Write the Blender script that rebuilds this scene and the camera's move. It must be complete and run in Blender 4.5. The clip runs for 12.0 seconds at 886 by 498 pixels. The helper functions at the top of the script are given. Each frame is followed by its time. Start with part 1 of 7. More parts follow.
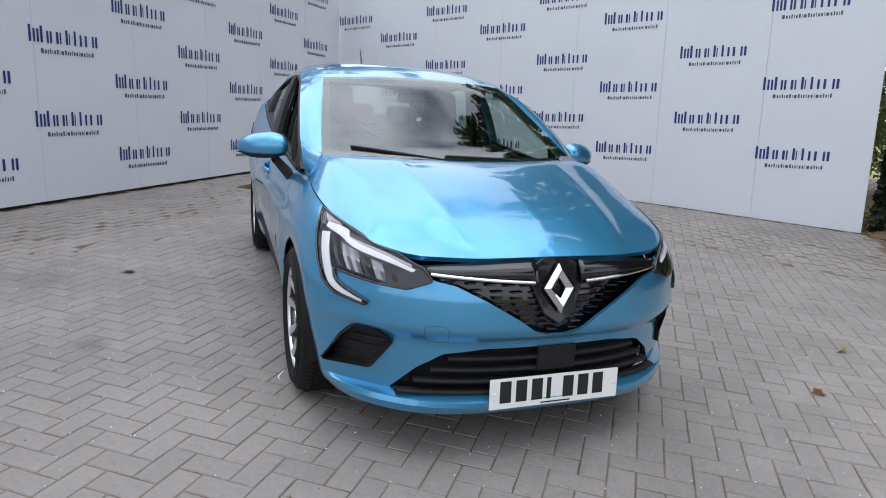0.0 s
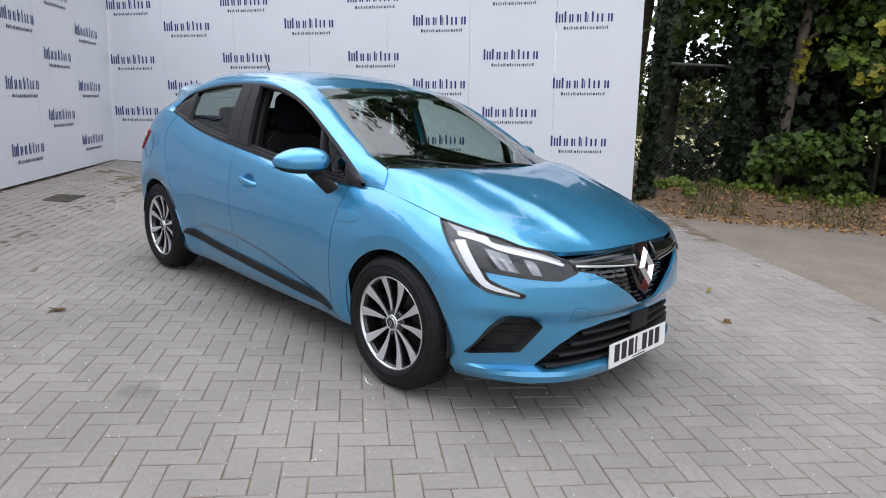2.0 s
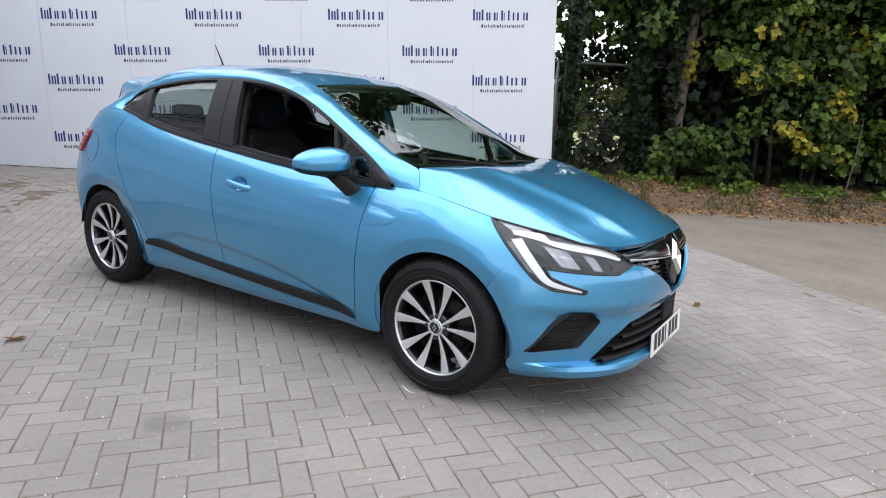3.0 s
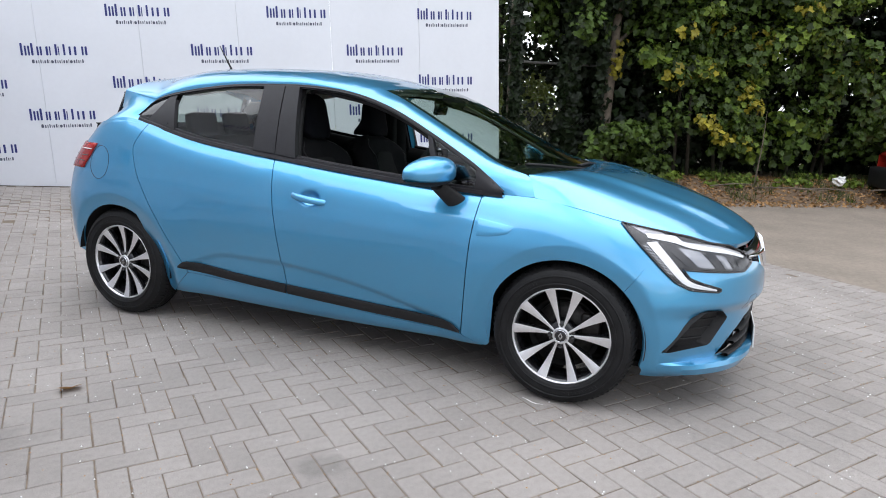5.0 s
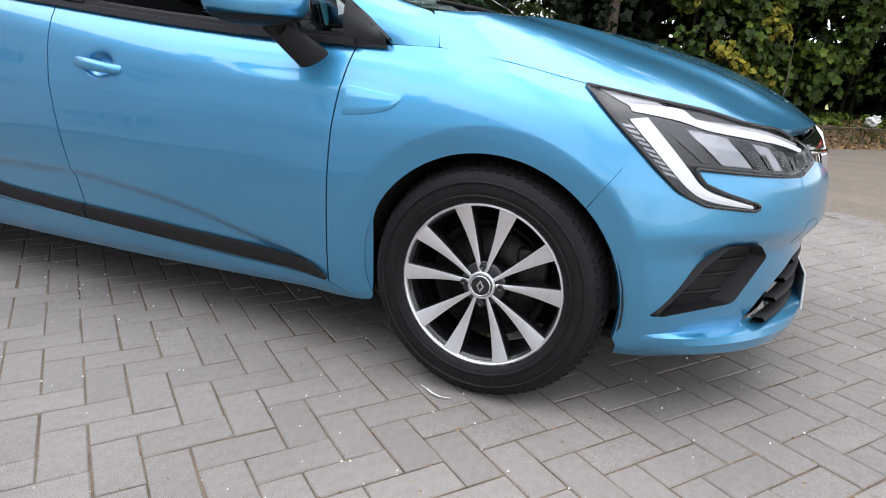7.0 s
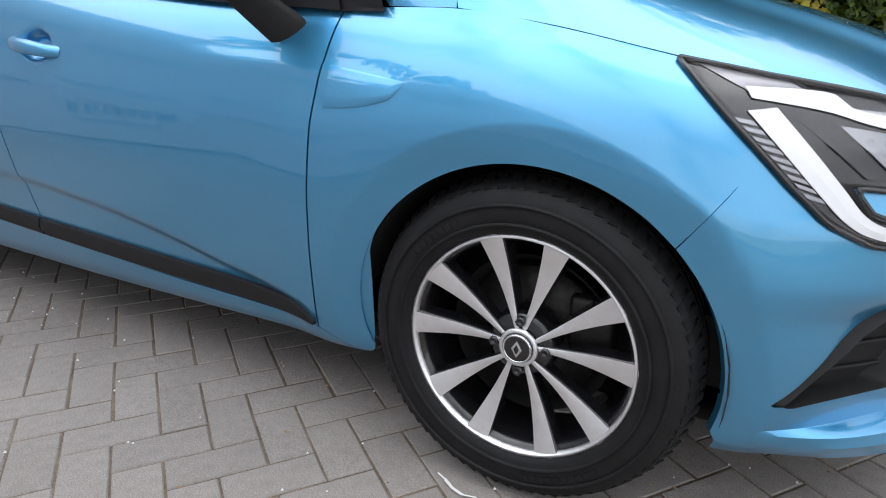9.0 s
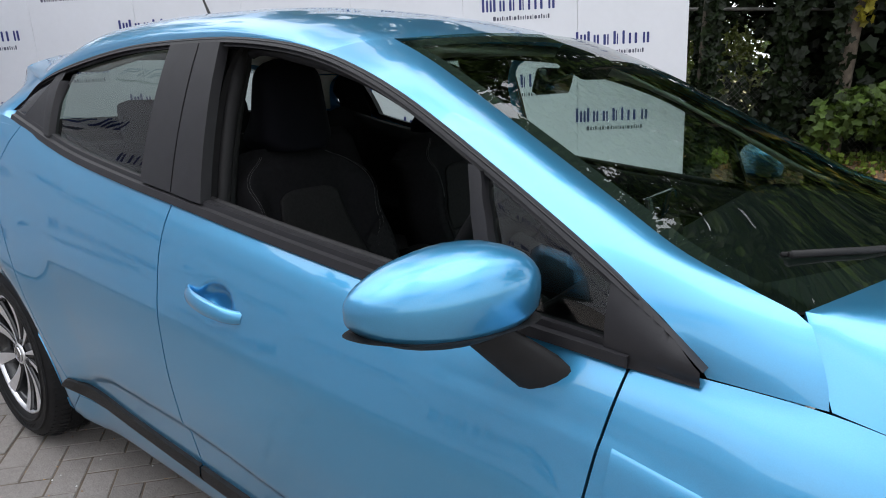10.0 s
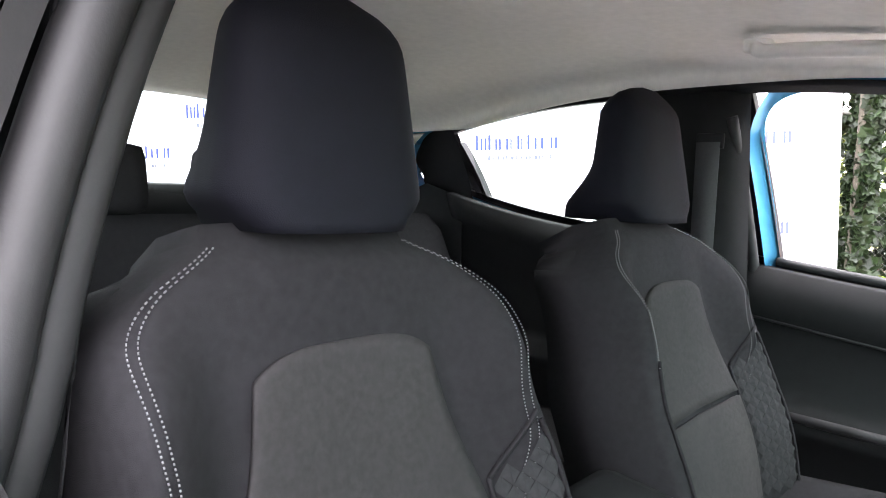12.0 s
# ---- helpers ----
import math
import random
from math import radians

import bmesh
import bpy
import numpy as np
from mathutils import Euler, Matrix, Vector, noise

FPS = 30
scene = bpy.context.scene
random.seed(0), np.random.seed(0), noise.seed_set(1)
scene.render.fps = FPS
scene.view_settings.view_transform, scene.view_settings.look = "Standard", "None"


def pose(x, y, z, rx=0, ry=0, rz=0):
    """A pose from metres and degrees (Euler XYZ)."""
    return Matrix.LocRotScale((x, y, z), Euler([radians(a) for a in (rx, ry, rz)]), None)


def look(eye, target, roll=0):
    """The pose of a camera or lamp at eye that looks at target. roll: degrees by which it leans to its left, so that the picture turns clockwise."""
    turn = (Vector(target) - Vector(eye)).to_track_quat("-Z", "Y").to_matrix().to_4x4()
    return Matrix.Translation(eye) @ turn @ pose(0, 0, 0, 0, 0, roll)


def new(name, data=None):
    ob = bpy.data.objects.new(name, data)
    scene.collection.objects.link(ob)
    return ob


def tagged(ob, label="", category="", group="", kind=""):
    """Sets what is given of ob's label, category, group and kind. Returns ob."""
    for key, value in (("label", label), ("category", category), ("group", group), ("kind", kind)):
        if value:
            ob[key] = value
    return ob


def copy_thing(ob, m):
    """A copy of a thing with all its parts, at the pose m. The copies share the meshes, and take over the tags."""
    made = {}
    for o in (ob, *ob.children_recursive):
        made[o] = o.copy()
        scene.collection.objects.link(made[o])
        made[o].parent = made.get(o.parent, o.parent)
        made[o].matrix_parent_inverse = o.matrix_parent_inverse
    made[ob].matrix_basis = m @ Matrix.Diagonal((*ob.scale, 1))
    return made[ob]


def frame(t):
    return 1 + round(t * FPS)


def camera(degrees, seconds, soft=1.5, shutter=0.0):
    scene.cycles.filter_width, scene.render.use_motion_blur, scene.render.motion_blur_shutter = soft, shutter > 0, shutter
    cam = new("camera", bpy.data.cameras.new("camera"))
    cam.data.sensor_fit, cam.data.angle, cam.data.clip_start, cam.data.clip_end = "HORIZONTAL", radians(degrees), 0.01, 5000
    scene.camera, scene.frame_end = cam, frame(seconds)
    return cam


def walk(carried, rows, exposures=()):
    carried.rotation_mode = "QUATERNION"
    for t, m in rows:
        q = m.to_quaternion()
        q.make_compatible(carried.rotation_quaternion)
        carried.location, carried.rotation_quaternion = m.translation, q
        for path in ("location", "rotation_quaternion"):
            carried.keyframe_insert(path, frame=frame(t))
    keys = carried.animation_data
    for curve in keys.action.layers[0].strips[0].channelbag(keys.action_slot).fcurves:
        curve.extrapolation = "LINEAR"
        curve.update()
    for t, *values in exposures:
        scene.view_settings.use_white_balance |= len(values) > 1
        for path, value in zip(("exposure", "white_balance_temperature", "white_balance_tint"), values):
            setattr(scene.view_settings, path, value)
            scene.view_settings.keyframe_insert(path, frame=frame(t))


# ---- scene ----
cam = camera(69.76, 12.0, 1.0)
# seconds, eye, target, roll
PATH = [
    (0, (3.9261, -1.1279, 1.2571), (2.1025, -0.4465, 0.7985), 3.453),
    (0.5, (3.8741, -1.5663, 1.2934), (2.1382, -0.6860, 0.8336), 3.237),
    (1, (3.7046, -1.9157, 1.2916), (2.0627, -0.8697, 0.8334), 3.701),
    (1.5, (3.5481, -2.2588, 1.2829), (2.0345, -1.0327, 0.8296), 3.749),
    (2, (3.3626, -2.6201, 1.3059), (2.0043, -1.2227, 0.8561), 3.387),
    (2.5, (3.0772, -2.8507, 1.2866), (1.8712, -1.3186, 0.8414), 3.115),
    (3, (2.7440, -3.0344, 1.2664), (1.6900, -1.3919, 0.8291), 3.399),
    (3.5, (2.3865, -3.1998, 1.2792), (1.4405, -1.4930, 0.8412), 3.276),
    (3.7, (2.2442, -3.2300, 1.2620), (1.3373, -1.5029, 0.8206), 3.229),
    (5.3, (1.7644, -3.4508, 1.2491), (1.0645, -1.6270, 0.8206), 2.411),
    (5.5, (1.7596, -3.3662, 1.2199), (1.0739, -1.5374, 0.7893), 2.501),
    (6, (1.8202, -2.9767, 1.1121), (1.1091, -1.1583, 0.6788), 2.400),
    (6.5, (1.8207, -2.6050, 0.9787), (1.0935, -0.7989, 0.5213), 2.738),
    (7, (1.7866, -2.2672, 0.8565), (1.0547, -0.4926, 0.2951), 2.917),
    (7.2, (1.7781, -2.1241, 0.7980), (1.0452, -0.3623, 0.1987), 3.036),
    (8.8, (1.7073, -1.7229, 0.7060), (0.8454, -0.0209, 0.1057), 1.908),
    (9, (1.6464, -1.7840, 0.8573), (0.7739, -0.1066, 0.2052), 1.220),
    (9.5, (1.4631, -1.7510, 1.1227), (0.4142, -0.1561, 0.5260), 0.764),
    (10, (1.1603, -1.5151, 1.2653), (-0.0195, 0.0124, 0.7410), 0.249),
    (10.5, (0.8886, -1.2461, 1.2667), (-0.4820, 0.1653, 0.9072), 0.861),
    (11, (0.6296, -0.9799, 1.1775), (-0.8355, 0.3536, 0.9032), 0.800),
    (11.5, (0.4574, -0.8311, 1.1179), (-1.0040, 0.5067, 0.8451), 1.521),
    (11.7, (0.3900, -0.7908, 1.1175), (-1.0447, 0.5811, 0.8729), 1.714),
    (12, (0.2819, -0.7386, 1.1183), (-1.0949, 0.6987, 0.9221), 2.397),
]
walk(cam, [(t, look(eye, target, roll)) for t, eye, target, roll in PATH], [(0, -0.50, 6100, 10), (2.5, -0.15, 6280, 10), (5.5, 0.03, 6300, 10), (7.0, 0.0, 6350, 10), (9.0, -0.16, 6400, 10), (9.5, -0.18, 6400, 10), (10.5, -0.22, 6400, 10), (11, 0.0, 6450, 10), (11.5, 1.68, 6500, 12), (12, 3.68, 6650, 17)])

# ---- light: a bright, thinly clouded sky with a weak, very soft sun ----
world = bpy.data.worlds.new("sky")
scene.world = world
world.use_nodes = True
wn, wl = world.node_tree.nodes, world.node_tree.links
wn.clear()
w_out = wn.new("ShaderNodeOutputWorld")
w_bg = wn.new("ShaderNodeBackground")
w_sky = wn.new("ShaderNodeTexSky")
w_sky.sky_type = "NISHITA"
w_sky.sun_disc = False
w_sky.sun_elevation, w_sky.sun_rotation = radians(80.2), radians(50.2)
w_sky.air_density, w_sky.dust_density = 1.0, 2.0
w_co = wn.new("ShaderNodeTexCoord")
w_noise = wn.new("ShaderNodeTexNoise")
w_noise.inputs["Scale"].default_value, w_noise.inputs["Detail"].default_value = 2.6, 8
w_noise.inputs["Roughness"].default_value = 0.55
w_ramp = wn.new("ShaderNodeValToRGB")
w_ramp.color_ramp.elements[0].position, w_ramp.color_ramp.elements[1].position = 0.27, 0.50
w_mix = wn.new("ShaderNodeMix")
w_mix.data_type = "RGBA"
# thin cloud, brighter overhead than towards the horizon
w_sep = wn.new("ShaderNodeSeparateXYZ")
w_rise = wn.new("ShaderNodeMapRange")
w_rise.inputs["From Min"].default_value, w_rise.inputs["From Max"].default_value = 0.0, 0.9
w_rise.inputs["To Min"].default_value, w_rise.inputs["To Max"].default_value = 14.0, 11.5
w_cloud = wn.new("ShaderNodeMix")
w_cloud.data_type, w_cloud.blend_type = "RGBA", "MULTIPLY"
w_cloud.inputs["Factor"].default_value = 1
w_cloud.inputs["A"].default_value = (0.96, 0.98, 1.02, 1)
wl.new(w_co.outputs["Generated"], w_sep.inputs["Vector"])
wl.new(w_sep.outputs["Z"], w_rise.inputs["Value"])
# the cloud glows more strongly round the veiled sun
w_dot = wn.new("ShaderNodeVectorMath")
w_dot.operation = "DOT_PRODUCT"
w_dot.inputs[1].default_value = Vector((1.2, 1.0, 9)).normalized()
w_glow = wn.new("ShaderNodeMapRange")
w_glow.interpolation_type = "SMOOTHSTEP"
w_glow.inputs["From Min"].default_value, w_glow.inputs["From Max"].default_value = 0.55, 1.0
w_glow.inputs["To Min"].default_value, w_glow.inputs["To Max"].default_value = 0.95, 1.9
w_both = wn.new("ShaderNodeMath")
w_both.operation = "MULTIPLY"
wl.new(w_co.outputs["Generated"], w_dot.inputs[0])
wl.new(w_dot.outputs["Value"], w_glow.inputs["Value"])
wl.new(w_rise.outputs["Result"], w_both.inputs[0])
wl.new(w_glow.outputs["Result"], w_both.inputs[1])
# and an added lift brightens the unseen south-west sky for the car's highlights
w_dot2, w_lift, w_all = wn.new("ShaderNodeVectorMath"), wn.new("ShaderNodeMapRange"), wn.new("ShaderNodeMath")
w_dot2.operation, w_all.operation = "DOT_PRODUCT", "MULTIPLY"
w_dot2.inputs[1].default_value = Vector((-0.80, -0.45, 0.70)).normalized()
w_lift.interpolation_type = "SMOOTHSTEP"
w_lift.inputs["From Min"].default_value, w_lift.inputs["From Max"].default_value = 0.55, 1.0
w_lift.inputs["To Min"].default_value, w_lift.inputs["To Max"].default_value = 0.98, 1.8
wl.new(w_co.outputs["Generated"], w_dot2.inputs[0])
wl.new(w_dot2.outputs["Value"], w_lift.inputs["Value"])
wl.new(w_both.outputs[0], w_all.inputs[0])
wl.new(w_lift.outputs["Result"], w_all.inputs[1])
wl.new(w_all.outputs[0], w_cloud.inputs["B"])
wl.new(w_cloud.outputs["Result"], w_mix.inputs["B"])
wl.new(w_co.outputs["Generated"], w_noise.inputs["Vector"])
wl.new(w_noise.outputs["Fac"], w_ramp.inputs["Fac"])
wl.new(w_ramp.outputs["Color"], w_mix.inputs["Factor"])
wl.new(w_sky.outputs["Color"], w_mix.inputs["A"])
wl.new(w_mix.outputs["Result"], w_bg.inputs["Color"])
wl.new(w_bg.outputs["Background"], w_out.inputs["Surface"])
w_bg.inputs["Strength"].default_value = 0.15

sun = new("sun", bpy.data.lights.new("sun", "SUN"))
sun.data.energy, sun.data.angle, sun.data.color = 0.6, radians(40), (1.0, 0.96, 0.9)
sun.matrix_world = look((1.2, 1.0, 9), (0, 0, 0))


# ---- materials ----
def material(name, color, rough=0.5, metal=0.0, var=0.0, scale=8.0, bump=0.0, bump_scale=60.0, coat=0.0, spec=0.5, dark=None, fine=0.0, speck=0.0):
    """A principled material with two scales of colour variation and a fine relief, in metres."""
    m = bpy.data.materials.new(name)
    m.use_nodes = True
    n, l = m.node_tree.nodes, m.node_tree.links
    p = n["Principled BSDF"]
    p.inputs["Base Color"].default_value = (*color, 1)
    p.inputs["Roughness"].default_value = rough
    p.inputs["Metallic"].default_value = metal
    p.inputs["Coat Weight"].default_value = coat
    p.inputs["Coat Roughness"].default_value = 0.03
    p.inputs["Specular IOR Level"].default_value = spec
    co = n.new("ShaderNodeTexCoord")
    if var:
        big = n.new("ShaderNodeTexNoise")
        big.inputs["Scale"].default_value, big.inputs["Detail"].default_value = scale, 6
        small = n.new("ShaderNodeTexNoise")
        small.inputs["Scale"].default_value, small.inputs["Detail"].default_value = scale * 14, 3
        l.new(co.outputs["Object"], big.inputs["Vector"])
        l.new(co.outputs["Object"], small.inputs["Vector"])
        add = n.new("ShaderNodeMath")
        add.operation = "MULTIPLY_ADD"
        l.new(small.outputs["Fac"], add.inputs[0])
        add.inputs[1].default_value = 0.5 + fine
        l.new(big.outputs["Fac"], add.inputs[2])
        ramp = n.new("ShaderNodeMapRange")
        ramp.inputs["From Min"].default_value, ramp.inputs["From Max"].default_value = 0.5, 1.05 + fine
        l.new(add.outputs[0], ramp.inputs["Value"])
        mix = n.new("ShaderNodeMix")
        mix.data_type = "RGBA"
        low = dark or tuple(c * (1 - var) for c in color)
        mix.inputs["A"].default_value = (*low, 1)
        mix.inputs["B"].default_value = (*(min(1, c * (1 + var * 0.6)) for c in color), 1)
        l.new(ramp.outputs["Result"], mix.inputs["Factor"])
        tone = mix.outputs["Result"]
        if speck:
            grain = n.new("ShaderNodeTexNoise")
            grain.inputs["Scale"].default_value, grain.inputs["Detail"].default_value = 330, 5
            l.new(co.outputs["Object"], grain.inputs["Vector"])
            span = n.new("ShaderNodeMapRange")
            span.inputs["From Min"].default_value, span.inputs["From Max"].default_value = 0.3, 0.7
            span.inputs["To Min"].default_value, span.inputs["To Max"].default_value = 1 - speck, 1 + speck * 0.8
            l.new(grain.outputs["Fac"], span.inputs["Value"])
            times = n.new("ShaderNodeMix")
            times.data_type, times.blend_type = "RGBA", "MULTIPLY"
            times.inputs["Factor"].default_value = 1
            l.new(tone, times.inputs["A"])
            l.new(span.outputs["Result"], times.inputs["B"])
            tone = times.outputs["Result"]
        l.new(tone, p.inputs["Base Color"])
    if bump:
        nb = n.new("ShaderNodeTexNoise")
        nb.inputs["Scale"].default_value, nb.inputs["Detail"].default_value = bump_scale, 4
        l.new(co.outputs["Object"], nb.inputs["Vector"])
        b = n.new("ShaderNodeBump")
        b.inputs["Strength"].default_value, b.inputs["Distance"].default_value = bump, 0.004
        l.new(nb.outputs["Fac"], b.inputs["Height"])
        l.new(b.outputs["Normal"], p.inputs["Normal"])
    return m


def random_tone(m, low, high):
    """Multiplies the base colour by a tone of its own for each object."""
    n, l = m.node_tree.nodes, m.node_tree.links
    p = n["Principled BSDF"]
    info = n.new("ShaderNodeObjectInfo")
    rng = n.new("ShaderNodeMapRange")
    rng.inputs["To Min"].default_value, rng.inputs["To Max"].default_value = low, high
    l.new(info.outputs["Random"], rng.inputs["Value"])
    mul = n.new("ShaderNodeMix")
    mul.data_type, mul.blend_type = "RGBA", "MULTIPLY"
    mul.inputs["Factor"].default_value = 1
    src = p.inputs["Base Color"].links[0].from_socket if p.inputs["Base Color"].links else None
    if src:
        l.new(src, mul.inputs["A"])
    else:
        mul.inputs["A"].default_value = p.inputs["Base Color"].default_value
    l.new(rng.outputs["Result"], mul.inputs["B"])
    l.new(mul.outputs["Result"], p.inputs["Base Color"])
    return m


def island_tone(m, low, high):
    """The same for each loose piece of one mesh."""
    n, l = m.node_tree.nodes, m.node_tree.links
    p = n["Principled BSDF"]
    info = n.new("ShaderNodeNewGeometry")
    rng = n.new("ShaderNodeMapRange")
    rng.inputs["To Min"].default_value, rng.inputs["To Max"].default_value = low, high
    l.new(info.outputs["Random Per Island"], rng.inputs["Value"])
    mul = n.new("ShaderNodeMix")
    mul.data_type, mul.blend_type = "RGBA", "MULTIPLY"
    mul.inputs["Factor"].default_value = 1
    src = p.inputs["Base Color"].links[0].from_socket if p.inputs["Base Color"].links else None
    if src:
        l.new(src, mul.inputs["A"])
    else:
        mul.inputs["A"].default_value = p.inputs["Base Color"].default_value
    l.new(rng.outputs["Result"], mul.inputs["B"])
    l.new(mul.outputs["Result"], p.inputs["Base Color"])
    return m


def glass(name, tint, ior=1.5, bend=5.0):
    """A thin pane: tinted see-through with a mirror gloss that grows towards grazing angles."""
    m = bpy.data.materials.new(name)
    m.use_nodes = True
    n, l = m.node_tree.nodes, m.node_tree.links
    n.remove(n["Principled BSDF"])
    out = n["Material Output"]
    clear, gloss, mix, face, power, lift = (n.new("ShaderNode" + k) for k in ("BsdfTransparent", "BsdfGlossy", "MixShader", "LayerWeight", "Math", "MapRange"))
    clear.inputs["Color"].default_value = (*tint, 1)
    gloss.inputs["Roughness"].default_value = 0.0
    face.inputs["Blend"].default_value = 0.5
    power.operation, power.inputs[1].default_value = "POWER", bend
    lift.inputs["To Min"].default_value = 2 * ((ior - 1) / (ior + 1)) ** 2
    l.new(face.outputs["Facing"], power.inputs[0])
    l.new(power.outputs[0], lift.inputs["Value"])
    l.new(lift.outputs["Result"], mix.inputs["Fac"])
    l.new(clear.outputs["BSDF"], mix.inputs[1])
    l.new(gloss.outputs["BSDF"], mix.inputs[2])
    l.new(mix.outputs["Shader"], out.inputs["Surface"])
    return m


PAINT = material("blue_metallic_paint", (0.066, 0.325, 0.578), 0.32, 0.74, 0.06, 600, coat=1.0)
PAINT.node_tree.nodes["Principled BSDF"].inputs["Coat IOR"].default_value = 1.66
BLACK = material("black_textured_plastic", (0.014, 0.014, 0.015), 0.6, 0, 0.25, 40, 0.15, 900, spec=0.3)
GLOSS = material("gloss_black_plastic", (0.006, 0.006, 0.008), 0.12, 0, 0.2, 30, coat=0.5)
SATIN = material("satin_black_trim", (0.021, 0.0205, 0.0235), 0.5, 0, 0.2, 30, 0.05, 500, spec=0.35)
RUBBER = material("tyre_rubber", (0.010, 0.010, 0.0108), 0.62, 0, 0.4, 25, 0.2, 300, spec=0.25)
SEAL = material("rubber_seal", (0.017, 0.0165, 0.018), 0.62, 0, 0.10, 60, 0.05, 300, spec=0.3)
VOID = material("underbody_black", (0.006, 0.006, 0.006), 0.9, 0, 0.3, 12)
CHROME = material("bright_chrome", (0.75, 0.76, 0.78), 0.10, 1.0, 0.05, 40)
ALLOY = material("diamond_cut_alloy", (0.86, 0.86, 0.88), 0.42, 1.0, 0.06, 60)
ALLOYDARK = material("gloss_black_alloy", (0.012, 0.012, 0.014), 0.22, 0.2, 0.2, 40, coat=0.6)
STEEL = material("brake_steel", (0.05, 0.047, 0.045), 0.5, 0.8, 0.4, 60)
PLATE = material("reflective_white_plate", (0.78, 0.78, 0.76), 0.35, 0, 0.04, 30)
INK = material("black_ink", (0.01, 0.01, 0.011), 0.5, 0, 0.2, 60)
GREY = material("headliner_fabric", (0.72, 0.685, 0.645), 0.95, 0, 0.08, 60, 0.2, 1500)
CLOTH = material("charcoal_seat_cloth", (0.0165, 0.0158, 0.0178), 0.95, 0, 0.25, 90, 0.35, 1800, spec=0.12)
CLOTHLIGHT = material("grey_seat_cloth", (0.031, 0.0295, 0.0305), 0.95, 0, 0.22, 120, 0.4, 2200, spec=0.12)
QUILT = material("quilted_seat_cloth", (0.026, 0.026, 0.028), 0.95, 0, 0.22, 120, 0.4, 2200, spec=0.12)
HEADCLOTH = material("dark_leatherette", (0.0042, 0.0044, 0.0076), 0.75, 0, 0.2, 60, 0.2, 900, spec=0.12)
THREAD = material("pale_grey_thread", (0.13, 0.13, 0.135), 0.8, 0, 0.1, 300)
CABIN = material("black_cabin_plastic", (0.0085, 0.0085, 0.0095), 0.75, 0, 0.2, 50, 0.2, 1200, spec=0.16)
BELT = material("seat_belt_webbing", (0.03, 0.03, 0.033), 0.8, 0, 0.2, 300, 0.3, 900)
LAMP = material("lamp_reflector", (0.32, 0.325, 0.34), 0.20, 1.0, 0.05, 20)
LAMPSHELF = material("lamp_shelf_silver", (0.40, 0.40, 0.42), 0.30, 0.15, 0.1, 50)
LAMPDARK = material("lamp_bezel", (0.012, 0.012, 0.014), 0.22, 0.0, 0.06, 20, coat=0.4)
LAMPWHITE = material("light_guide", (0.78, 0.79, 0.80), 0.25, 0, 0.04, 60)
REDLENS = material("red_lamp_lens", (0.30, 0.005, 0.004), 0.18, 0, 0.2, 60, coat=0.3)
WINDSCREEN = glass("green_tinted_glass", (0.51, 0.66, 0.585), 1.65, 4.0)
TINTED = glass("side_glass", (0.55, 0.62, 0.585), 1.52)
CLEAR = glass("clear_glass", (0.93, 0.94, 0.95), 1.32)
LENS = glass("clear_lamp_cover", (0.95, 0.95, 0.96), 1.2)
PANELWHITE = material("white_panel_paint", (0.66, 0.675, 0.72), 0.42, 0, 0.035, 1.3, 0.03, 40)
NAVY = material("navy_print", (0.014, 0.024, 0.16), 0.45, 0, 0.12, 20)
GREYINK = material("grey_print", (0.075, 0.08, 0.12), 0.5, 0, 0.1, 30)
BRICK = random_tone(material("grey_block_paving", (0.275, 0.250, 0.233), 0.88, 0, 0.24, 3.1, 0.6, 160, fine=0.35, speck=0.30), 0.93, 1.05)
BRICKFAR = island_tone(material("grey_block_paving_far", (0.275, 0.250, 0.233), 0.88, 0, 0.24, 3.1, 0.5, 160, fine=0.35, speck=0.30), 0.93, 1.05)


